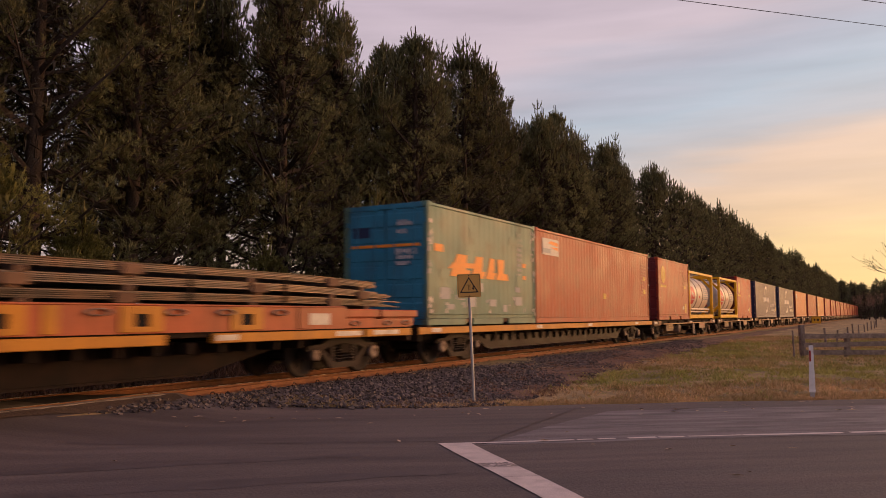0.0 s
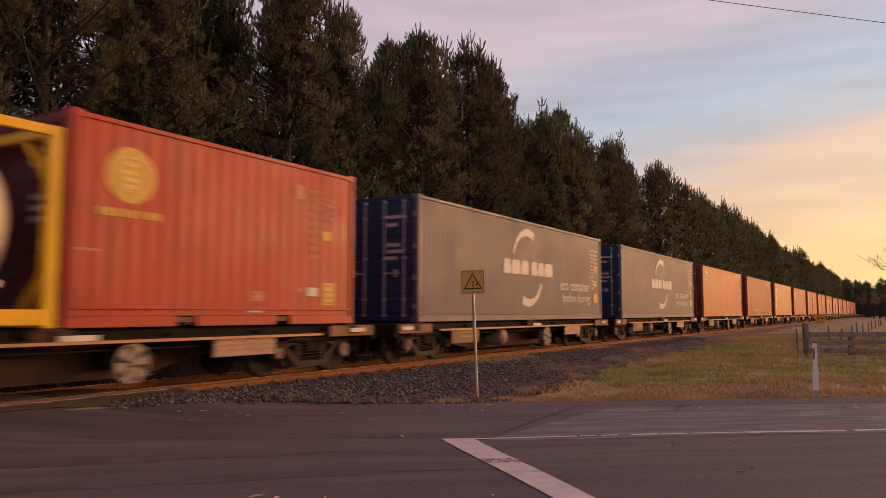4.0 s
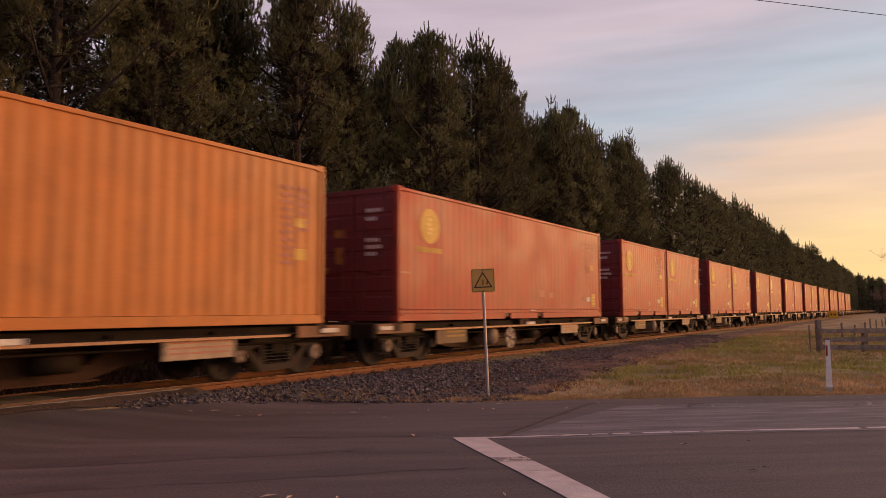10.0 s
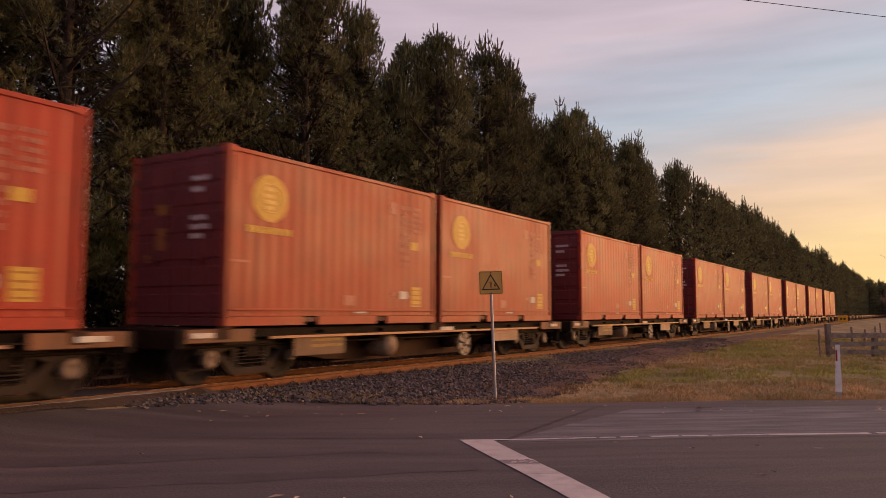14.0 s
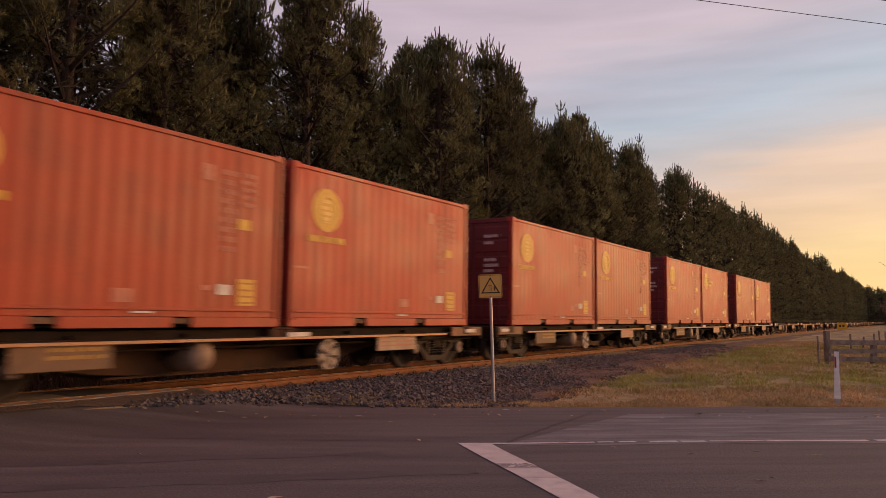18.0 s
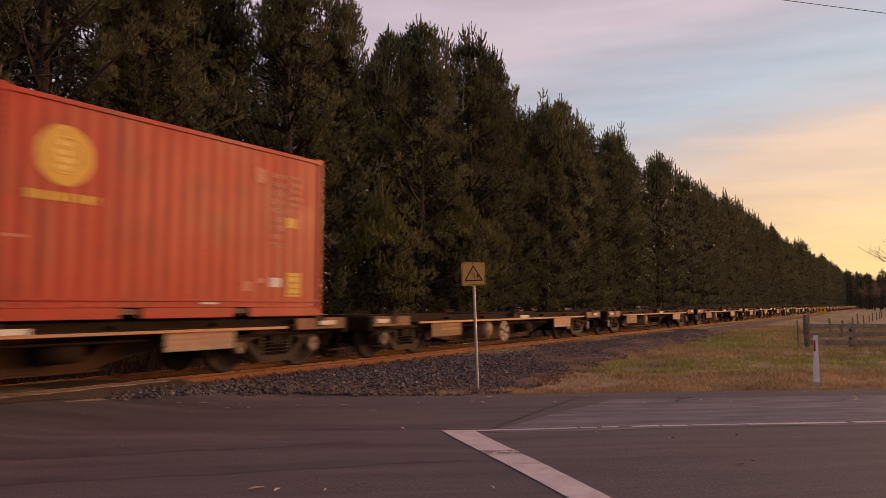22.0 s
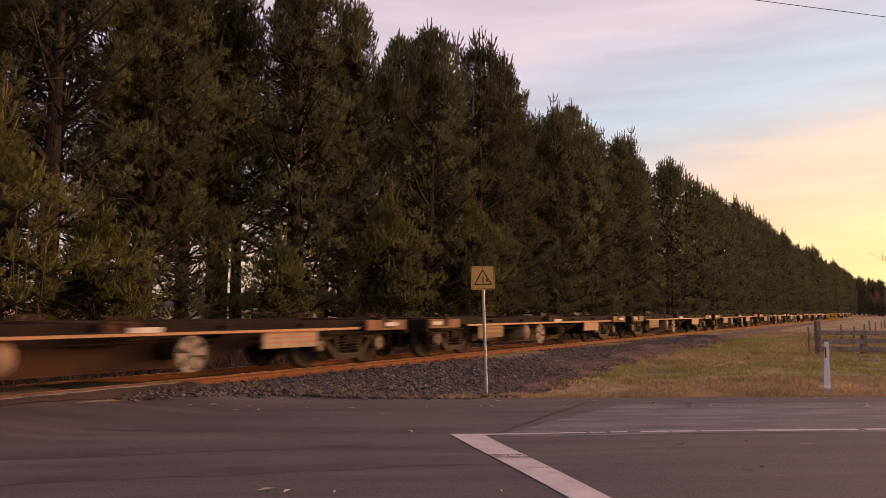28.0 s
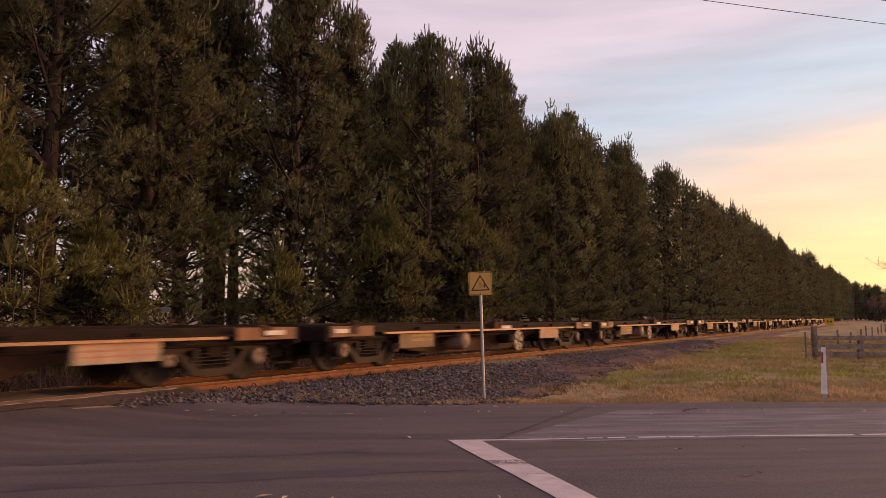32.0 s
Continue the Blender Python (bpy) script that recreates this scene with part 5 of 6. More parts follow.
# ---------------------------------------------------------------- the long yellow wagon with a green and a red box
def long_wagon():
    w = thing("flat_wagon", "long yellow-edged flat wagon with an open truss underframe", "railway wagon", "wagons of the freight train")
    y0, y1 = -0.35, 18.75
    for s in (1, -1):
        part("side_sill", Mesh().box(min(s * 1.12, s * 1.22), max(s * 1.12, s * 1.22), y0, y1, 0.74, 0.90, 0.012), M_yellow_flat, w, "yellow painted side sill")
    part("deck", Mesh().box(-1.12, 1.12, y0, y1, 0.84, 0.915, 0.01), M_steel, w)
    for s in (1, -1):
        g = Mesh().prism([(2.9, 0.76), (3.0, 0.66), (15.7, 0.66), (15.8, 0.76)], s * 0.80 - 0.02, s * 0.80 + 0.02, "x")
        g.prism([(2.9, 0.66), (3.7, 0.28), (15.0, 0.28), (15.8, 0.66), (15.5, 0.66), (14.9, 0.46), (3.8, 0.46), (3.2, 0.66)], s * 0.80 - 0.02, s * 0.80 + 0.02, "x")
        g.box(s * 0.80 - 0.09, s * 0.80 + 0.09, 3.7, 15.0, 0.26, 0.29)
        part("girder", g, M_frame, w, "dark brown girder with oval openings")
        for i in range(21):
            y = 3.75 + i * 0.55
            part("upright", Mesh().prism([(y - 0.19, 0.458), (y + 0.19, 0.458), (y + 0.14, 0.50), (y + 0.14, 0.62), (y + 0.19, 0.662), (y - 0.19, 0.662), (y - 0.14, 0.62), (y - 0.14, 0.50)], s * 0.80 - 0.018, s * 0.80 + 0.018, "x"), M_frame, w)
    for i in range(14):
        y = 2.6 + i * 1.02
        part("cross_bearer", Mesh().box(-1.12, 1.12, y - 0.04, y + 0.04, 0.66, 0.84, 0.01), M_steel, w)
    for s in (-1, 1):
        yc = 9.2 + s * 9.5
        part("headstock", Mesh().box(-1.2, 1.2, yc - 0.07, yc + 0.07, 0.58, 0.92, 0.02), M_steel, w)
        part("coupler", COUPLERS[s], None, w, at=Matrix.Translation((0, yc + s * 0.25, 0)))
    for y in (0.1, 5.9, 6.25, 18.2):
        for s in (-1, 1):
            part("twistlock", TWISTLOCK, None, w, at=Matrix.Translation((s * 1.13, y, 0.92)))
    for y in (0.2, 6.15, 10.6, 16.2):
        part("side_plate", Mesh().box(1.22, 1.232, y, y + 0.4, 0.78, 0.88), M_plate, w)
    bogie(w, 2.0, -1)
    bogie(w, 16.6, 1)
    return w


U1 = 9.32
rolls(long_wagon(), U1, RAIL_Z)
c = container("shipping_container", 6.058, 2.896, P_green, P_blue, "weathered grey-green container with blue doors and orange lettering marks", "containers on the train", rng=_rng, bar_mat=P_blue)
lt = Mesh()
for y, w, sl in ((1.05, 1.0, 0.25), (2.1, 0.75, 0.2), (2.9, 0.55, 0.2), (3.5, 0.85, 0.0)):
    lt.prism([(y, 1.18), (y + w * 0.9, 1.18), (y + w * 0.8 + sl, 1.36), (y + w * 0.55 + sl, 1.36), (y + w * 0.6 + sl, 1.74), (y + w * 0.1 + sl, 1.74), (y + 0.12, 1.40)], FACE, FACE + 0.004, "x")
lt.prism([(0.95, 1.36), (2.6, 1.44), (2.6, 1.56), (1.2, 1.52)], FACE + 0.001, FACE + 0.005, "x")
decal(c, lt, M_mark_orange, "orange block shapes", letters=True)
for y0, y1, z0, z1 in ((0.32, 0.72, 1.74, 1.92), (5.2, 5.42, 1.6, 1.72), (5.2, 5.42, 1.25, 1.36)):
    mark(c, M_mark_orange, y0, y1, z0, z1)
for _k in range(9):
    y = _rng.uniform(0.3, 5.3)
    z = _rng.uniform(0.3, 1.3)
    decal(c, Mesh().box(FACE, FACE + 0.003, y, y + _rng.uniform(0.15, 0.5), z, z + _rng.uniform(0.1, 0.3)), M_mark_grey)
for _k in range(46):        # chipped and patched paint along the posts and the foot
    y, z = (_rng.uniform(0.0, 0.12), _rng.uniform(0.15, 2.6)) if _k % 3 == 0 else (_rng.uniform(5.75, 5.98), _rng.uniform(0.2, 2.6)) if _k % 3 == 1 else (_rng.uniform(0.2, 5.7), _rng.uniform(0.18, 0.75))
    post = _k % 3 < 2
    decal(c, Mesh().prism([(y, z), (y + _rng.uniform(0.04, 0.12), z + 0.01), (y + _rng.uniform(0.05, 0.14), z + _rng.uniform(0.05, 0.16)), (y + 0.01, z + _rng.uniform(0.04, 0.12))],
                          1.2195 if post else FACE, 1.2225 if post else FACE + 0.003, "x"), M_mark_white if _k % 2 else M_mark_grey)
for _k in range(7):         # square repair plates
    y, z = _rng.uniform(0.4, 5.2), _rng.uniform(0.5, 2.4)
    decal(c, Mesh().box(FACE, FACE + 0.004, y, y + _rng.uniform(0.3, 0.7), z, z + _rng.uniform(0.15, 0.4)), P_green)
for x0, z0, n, h in ((0.38, 2.36, 4, 0.13), (0.42, 2.16, 3, 0.11), (0.30, 1.66, 3, 0.15), (0.30, 1.44, 6, 0.07), (0.62, 1.66, 4, 0.15)):
    dl = Mesh()
    for j in range(n):
        dl.box(x0 + 0.075 * j, x0 + 0.075 * j + 0.055, 0.004, 0.012, z0, z0 + h)
    decal(c, dl, M_mark_grey, letters=True)
decal(c, Mesh().box(-0.95, -0.45, 0.004, 0.012, 2.1, 2.36), P_navy)
column(c, 4.85, 5.15, 1.3, 2.6, 9, _rng, M_mark_grey)
decal(c, Mesh().box(-1.0, 1.0, 0.004, 0.012, 1.85, 1.92), M_mark_orange, "orange stripe")
put(c, U1 + 0.02)
c = plain_box(_rng, P_brown, P_end_shade, "red-brown long container with a white poster", bar_mat=M_mark_faint)
decal(c, Mesh().box(FACE, FACE + 0.004, 0.55, 1.85, 2.10, 2.62), M_mark_white, "white poster with faded print")
decal(c, Mesh().prism([(1.0, 2.48), (1.8, 2.40), (1.8, 2.52), (1.2, 2.56)], FACE + 0.005, FACE + 0.008, "x").prism([(1.2, 2.36), (1.8, 2.26), (1.8, 2.38)], FACE + 0.005, FACE + 0.008, "x"), M_mark_orange)
decal(c, Mesh().box(FACE + 0.005, FACE + 0.008, 0.6, 1.2, 2.16, 2.30), M_mark_grey)
decal(c, Mesh().box(FACE, FACE + 0.004, 6.2, 6.45, 0.82, 1.02), M_mark_yellow, "yellow label")
put(c, U1 + 6.15)


# ---------------------------------------------------------------- the steel wagon in front
def steel_wagon():
    w = thing("steel_wagon", "orange and yellow flat wagon loaded with rolled steel lengths", "railway wagon", "wagons of the freight train")
    y0, y1 = -14.0, 0.0
    for s in (1, -1):
        side = [(y0, 0.92), (y0, 1.33), (-2.3, 1.33), (-2.25, 1.30), (-2.25, 0.92)]
        part("side_panel", Mesh().prism(side, min(s * 1.17, s * 1.21), max(s * 1.17, s * 1.21), "x"), M_orange_flat, w, "faded orange side")
        part("end_panel", Mesh().box(min(s * 1.17, s * 1.205), max(s * 1.17, s * 1.205), -2.25, 0.0, 0.92, 1.10, 0.008), M_orange_flat, w)
        part("top_rail", Mesh().box(min(s * 1.15, s * 1.23), max(s * 1.15, s * 1.23), y0, -2.3, 1.315, 1.345, 0.008), M_orange_flat, w)
        for a, b in ((y0, -6.5), (-5.6, -1.75), (-1.65, y1)):
            part("side_sill", Mesh().box(min(s * 1.12, s * 1.235), max(s * 1.12, s * 1.235), a, b, 0.74, 0.895, 0.012), M_yellow_flat, w, "yellow sill")
    for y in (-12.9, -10.9, -8.93, -6.92, -4.90):
        fr = part("stake_pocket", Mesh().box(1.21, 1.24, y - 0.36, y - 0.12, 0.94, 1.31, 0.008).box(1.21, 1.24, y + 0.12, y + 0.36, 0.94, 1.31, 0.008)
                  .box(1.21, 1.24, y - 0.12, y + 0.12, 1.20, 1.31).box(1.21, 1.24, y - 0.12, y + 0.12, 0.94, 1.02), M_yellow_flat, w, "yellow pocket frame")
        # black plate drawn as the shade of an opening that isn't cut
        part("hole", Mesh().box(1.212, 1.217, y - 0.12, y + 0.12, 1.02, 1.20), M_recess_shade, fr)
    for y in (-8.27, -3.55, -10.2):
        part("upright", Mesh().box(1.21, 1.235, y - 0.11, y + 0.11, 0.94, 1.31, 0.008), M_yellow_flat if y < -8 else M_orange_flat, w)
    for y in (-9.7, -7.61, -6.34, -5.37, -4.14):
        part("ring", Mesh().ring((0, 0, 0), "x", 0.11, 0.024, 16, 6), M_cap, w, "flattened tie ring", Matrix.Translation((1.25, y, 1.225)) @ Matrix.Diagonal((1, 1.5, 0.42, 1)))
    part("label_plate", Mesh().box(1.211, 1.218, -3.34, -2.77, 1.0, 1.21), M_plate, w)
    for a, b, z in ((-2.25, -1.15, 1.30), (-1.1, 0.28, 1.29)):
        part("end_bin", Mesh().box(-1.2, 1.215, a, b, 1.13, z, 0.02).box(-1.1, 1.16, a + 0.1, b - 0.1, 0.95, 1.14), M_orange_flat, w, "scuffed orange end bin")
    for y in (-2.0, -0.9, -0.2):
        part("ring", Mesh().ring((0, 0, 0), "x", 0.09, 0.022, 14, 6), M_cap, w, "", Matrix.Translation((1.225, y, 1.02)) @ Matrix.Diagonal((1, 1.4, 0.5, 1)))
    for a, b in ((-5.55, -5.1), (-2.6, -1.8), (-1.4, -0.5)):
        part("label_plate", Mesh().box(1.236, 1.242, a, b, 0.78, 0.87), M_plate, w)
    part("deck", Mesh().box(-1.16, 1.16, y0, y1, 0.84, 0.93), M_steel, w)
    belly = [(-12.4, 0.76), (-10.9, 0.24), (-5.4, 0.24), (-3.7, 0.60), (-3.6, 0.76)]
    for s in (1, -1):
        part("girder", Mesh().prism(belly, s * 0.75 - 0.02, s * 0.75 + 0.02, "x").box(s * 0.75 - 0.08, s * 0.75 + 0.08, -10.9, -5.4, 0.22, 0.26), M_steel, w, "dark fish-bellied girder")
    for i in range(13):
        y = -10.9 + i * 0.62
        part("cross_bearer", Mesh().box(-1.12, 1.12, y - 0.05, y + 0.05, 0.58, 0.76, 0.01), M_steel, w)
    part("headstock", Mesh().box(-1.2, 1.2, y1 - 0.1, y1 + 0.02, 0.62, 0.95, 0.02), M_brown, w)
    part("coupler", COUPLERS[1], None, w, at=Matrix.Translation((0, 0.28, 0)))
    part("hose_tag", Mesh().box(0.95, 1.02, 0.06, 0.12, 0.62, 0.85, 0.01), M_blue_hose, w, "pale blue air hose")
    bogie(w, -1.95, 1)
    bogie(w, -12.1, -1)
    return w


rolls(steel_wagon(), 8.63, RAIL_Z)
load = thing("steel_load", "stacked bundles of long brown steel bars on timber blocks", "steel load")
_rng = random.Random(9)


def bar_mesh(x, w, h, z, ya, yb, droop):
    """A long bar whose free end hangs down a little."""
    ys = [ya, -8.0, -5.0, -3.6, -2.6, -1.8, -1.2, yb]
    vs = []
    for y in ys:
        t = max(0.0, (y + 5.0) / 4.4)
        d = droop * t * t
        vs += [(x - w, y, z - d), (x + w, y, z - d), (x + w, y, z + h - d), (x - w, y, z + h - d)]
    fs = [(0, 1, 2, 3), tuple(reversed(range(4 * (len(ys) - 1), 4 * len(ys))))]
    for i in range(len(ys) - 1):
        o = 4 * i
        fs += [(o + j, o + (j + 1) % 4, o + 4 + (j + 1) % 4, o + 4 + j) for j in range(4)]
    return Mesh().add(vs, fs)


for layer, (z, n, ya, yb, dr) in enumerate(((1.40, 13, -13.2, -0.62, 0.05), (1.61, 13, -13.4, -0.75, 0.10), (1.81, 12, -13.0, -1.2, 0.10))):
    for i in range(n):
        x = -1.04 + 2.08 * i / (n - 1)
        rows = 5 if i >= n - 2 else 2
        zz = z
        for j in range(rows):
            h = 0.020 if rows == 5 else 0.05
            part("steel_bar", bar_mesh(x, 0.055 - 0.006 * (j % 2), h, zz, ya + _rng.uniform(-0.3, 0.3), yb + _rng.uniform(-0.45, 0.4), dr), M_loadsteel, load)
            zz += h + 0.006
    for i, y in enumerate((-12.3, -10.0, -8.6, -7.05, -4.6, -2.65, -1.6)):
        t = max(0.0, (y + 5.0) / 4.4)
        y += _rng.uniform(-0.12, 0.12)
        zz = z - dr * t * t
        part("timber_block", Mesh().box(-1.12, 1.12, y - 0.07, y + 0.07, zz - 0.09, zz - 0.004, 0.01), M_timber, load)
        if (i + layer) % 2:
            part("timber_block", Mesh().box(1.09, 1.15, y - 0.16, y + 0.18, zz - 0.05, zz + 0.10, 0.01), M_timber, load)
    for y in (-9.2, -6.0, -3.9):
        part("tie_strap", Mesh().box(1.10, 1.125, y, y + 0.05, 1.34, 1.44 + 0.2 * layer), M_steel, load, "dark tie strap")
rolls(load, 8.63, RAIL_Z)

# ---------------------------------------------------------------- the pine windbreak
def needle_mesh(name, v, mat):
    """Loose triangles, given as an array of corners, as one mesh."""
    n = len(v)
    me = bpy.data.meshes.new(name)
    me.vertices.add(n * 3)
    me.vertices.foreach_set("co", v.reshape(-1))
    me.loops.add(n * 3)
    me.loops.foreach_set("vertex_index", np.arange(n * 3, dtype=np.int32))
    me.polygons.add(n)
    me.polygons.foreach_set("loop_start", np.arange(0, n * 3, 3, dtype=np.int32))
    me.update(calc_edges=True)
    me.materials.append(mat)
    return me


def unit(v):
    return v / (np.linalg.norm(v, axis=-1, keepdims=True) + 1e-9)


def shoots_mesh(rng, shoots, blades_each, wide, mat):
    """Needle brushes: each shoot is a foxtail of needles that lean forward from its axis, round a dense core."""
    base = np.array([h[0] for h in shoots])
    ax = unit(np.array([h[1] for h in shoots]))
    ln = np.array([h[2] for h in shoots])
    rd = np.array([h[3] for h in shoots])
    tight = np.array([h[4] for h in shoots])
    H = len(shoots)
    u = unit(np.cross(ax, rng.normal(size=(H, 3))))
    w = np.cross(ax, u)
    # cores: three-sided spindles
    tip, mid = base + ax * (ln * 0.97)[:, None], base + ax * (ln * 0.42)[:, None]
    ring = [mid + (u * math.cos(t) + w * math.sin(t)) * (rd * (0.24 + 0.26 * tight))[:, None] for t in (0, 2.094, 4.189)]
    tris = []
    for k in range(3):
        p, q = ring[k], ring[(k + 1) % 3]
        tris += [np.stack([base, q, p], 1), np.stack([p, q, tip], 1)]
    # needles
    B = blades_each
    ti = np.repeat(np.arange(H), B)
    n = H * B
    t = rng.random(n)
    a = rng.uniform(0, 6.283, n)
    out = u[ti] * np.cos(a)[:, None] + w[ti] * np.sin(a)[:, None]
    d = unit(ax[ti] * rng.uniform(0.5, 1.1, n)[:, None] + out * rng.uniform(0.4, 1.1, n)[:, None])
    o = base[ti] + ax[ti] * (t * 0.85 * ln[ti])[:, None] + out * (rd[ti] * 0.25)[:, None]
    l = rd[ti] * rng.uniform(1.25, 2.0, n) * (1.0 - 0.25 * t) * (1.05 - 0.32 * tight[ti])
    wv = unit(np.cross(d, rng.normal(size=(n, 3)))) * (wide * rng.uniform(0.7, 1.3, n))[:, None]
    tris.append(np.stack([o - wv, o + wv, o + d * l[:, None]], 1))
    return needle_mesh("crown", np.concatenate(tris), mat)


def candle(rng, shoots, limbs, b, ln, thick, whorls):
    """An upright leader: a foxtail with whorls of shorter shoots that bend up."""
    lean = np.array([rng.uniform(-.13, .13), rng.uniform(-.13, .13), 1.0])
    limbs.tube(tuple(b - lean * 0.5), tuple(b + lean * ln * 0.9), 0.02, 0.006, 3, caps=False, smooth=False)
    z = 0.0
    while z < ln:
        l = min(0.42, max(0.22, ln - z))
        shoots.append((b + lean * z, lean, l, thick * (1.0 - 0.35 * z / ln), 1.0))
        z += 0.26
    for f in whorls:
        q0 = rng.uniform(0, 6.28)
        k = rng.integers(3, 6)
        for j in range(k):
            q = q0 + 6.283 * j / k + rng.uniform(-0.35, 0.35)
            o = np.array([math.cos(q), math.sin(q), 0.0])
            p = b + lean * ln * f
            l = rng.uniform(0.26, 0.50) * (1.15 - 0.6 * f)
            shoots.append((p + o * 0.02, o + (0, 0, 0.75), l * 0.75, thick * 0.85, 1.0))
            shoots.append((p + o * l * 0.50 + (0, 0, l * 0.38), o * 0.35 + (0, 0, 1.0), l, thick * 0.85, 1.0))


def pine(height, radius, seed, per_pad, bare, blades_each, wide, far=False, pads=4, mat=None):
    """Trunk, limbs and foxtail shoots of one radiata pine: four meshes."""
    rng = np.random.default_rng(seed)
    trunk, limbs = Mesh(), Mesh()
    lean = rng.uniform(-0.02, 0.02, 2)
    zs = np.linspace(0, height, 9)
    for a, b in zip(zs, zs[1:]):
        ra, rb = 0.21 * (1 - a / height) ** 0.8 + 0.015, 0.21 * (1 - b / height) ** 0.8 + 0.015
        trunk.tube((lean[0] * a, lean[1] * a, a - (0.1 if a == 0 else 0)), (lean[0] * b, lean[1] * b, b), ra, rb, 7, caps=False)
    shoots = []
    mass = height - 0.9
    big = 1.0 if not far else 1.75
    z = bare
    while z < mass - 0.25:
        f = z / mass
        reach = max(0.45, radius * (0.86 + 0.14 * smooth(0.0, 0.25, f)) * (1 - (max(0.0, f - 0.22) / 0.82) ** 2.1))
        n = rng.integers(4, 7) if not far else 5
        a0 = rng.uniform(0, 6.28)
        for i in range(n):
            a = a0 + 6.28 * i / n + rng.uniform(-0.45, 0.45)
            l = reach * rng.uniform(0.60, 1.18)
            rise = (-0.12 + 0.85 * f) * rng.uniform(0.6, 1.4)
            p = np.array([lean[0] * z, lean[1] * z, z])
            d = unit(np.array([math.cos(a), math.sin(a), rise]))
            k = 4 if not far else 2
            r0 = 0.012 + 0.022 * l
            pts = [p]
            for j in range(k):
                d = unit(d + np.array([rng.uniform(-.16, .16), rng.uniform(-.16, .16), 0.10 + rng.uniform(-.08, .14)]))
                q = pts[-1] + d * l / k
                limbs.tube(tuple(pts[-1]), tuple(q), r0 * (1 - j / k) + 0.004, r0 * (1 - (j + 1) / k) + 0.003, 3, caps=False, smooth=False)
                pts.append(q)
            # clusters of shoots on side twigs over the outer part of the limb
            side = np.array([-math.sin(a), math.cos(a), 0.0])
            m = pads if l > 1.2 else max(2, pads - 1)
            for j in range(m):
                t = min(0.999, 1.0 - (0.62 / m) * j - rng.uniform(0.0, 0.08))
                s = min(k - 1, int(t * k))
                b = pts[s] + (pts[s + 1] - pts[s]) * (t * k - s)
                off = 0.0 if j == 0 else (1 if j % 2 else -1) * rng.uniform(0.15, 0.42) * min(1.0, 0.5 * l)
                c = b + side * off + np.array([0, 0, rng.uniform(0.02, 0.16)])
                if not far:
                    limbs.tube(tuple(b), tuple(c), 0.012, 0.006, 3, caps=False, smooth=False)
                grow = unit(d * 0.8 + side * (off * 1.2) + np.array([0, 0, 0.55 + 0.5 * f]))
                for g in range(per_pad):
                    e = unit(rng.normal(size=3)) * np.array([1, 1, 0.8])
                    ang = unit(grow + e * 0.85)
                    sl = rng.uniform(0.10, 0.21) * big
                    shoots.append((c + e * rng.uniform(0.10, 0.25) * big, ang + np.array([0, 0, 0.15]), sl, rng.uniform(0.055, 0.085) * big, 0.3))
                # one older sprout stands up from many clusters
                if rng.random() < 0.12 + 0.2 * f and not far:
                    shoots.append((c + grow * 0.08, np.array([rng.uniform(-.2, .2), rng.uniform(-.2, .2), 1.0]) + d * 0.25, rng.uniform(0.28, 0.45), 0.06, 0.8))
        z += (0.64 if not far else 0.72) * rng.uniform(0.75, 1.3)
    # upright leaders over the shoulders and the top
    for i in range(30 if not far else 16):
        high = i % 2 == 0
        f = rng.random() ** 0.6 * (0.62 if high else 1.0)
        rr = radius * 0.70 * f * rng.uniform(0.75, 1.0)
        zz = mass - 3.2 * (rr / (radius * 0.70)) ** 1.3 - rng.uniform(-0.2, 0.8)
        a = rng.uniform(0, 6.28)
        b = np.array([lean[0] * zz + rr * math.cos(a), lean[1] * zz + rr * math.sin(a), zz])
        candle(rng, shoots, limbs, b, rng.uniform(0.8, 1.45) if high else rng.uniform(0.45, 0.8), 0.070 * (1.0 if not far else 1.7), (0.05, 0.35, 0.65) if high and not far else (0.1,))
    candle(rng, shoots, limbs, np.array([lean[0] * height, lean[1] * height, height - 1.8]), 1.8, 0.072 * (1.0 if not far else 1.5), (0.1, 0.35, 0.6))
    crown = shoots_mesh(rng, shoots, blades_each, wide, mat or M_needle)
    return trunk.data("trunk", M_bark), limbs.data("branchwork", M_bark), crown, inner_shade_mesh(rng, height, radius, bare, 2600 if not far else 260)


def inner_shade_mesh(rng, height, radius, bare, n):
    """Old needle sprays on inner limbs, their colour darkened as the crown's shade."""
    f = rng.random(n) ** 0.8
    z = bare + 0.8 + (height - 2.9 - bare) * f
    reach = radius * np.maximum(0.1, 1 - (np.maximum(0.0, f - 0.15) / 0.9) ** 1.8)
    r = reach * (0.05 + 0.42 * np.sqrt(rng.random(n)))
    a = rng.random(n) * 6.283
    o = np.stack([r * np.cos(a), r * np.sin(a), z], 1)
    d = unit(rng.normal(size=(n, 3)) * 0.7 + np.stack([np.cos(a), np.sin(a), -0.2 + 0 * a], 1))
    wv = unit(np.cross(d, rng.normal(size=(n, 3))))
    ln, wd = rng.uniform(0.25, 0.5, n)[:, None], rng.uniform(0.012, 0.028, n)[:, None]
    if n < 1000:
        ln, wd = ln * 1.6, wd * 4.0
    return needle_mesh("inner_crown", np.stack([o - wv * wd, o + wv * wd, o + d * ln], 1), M_inner_shade)


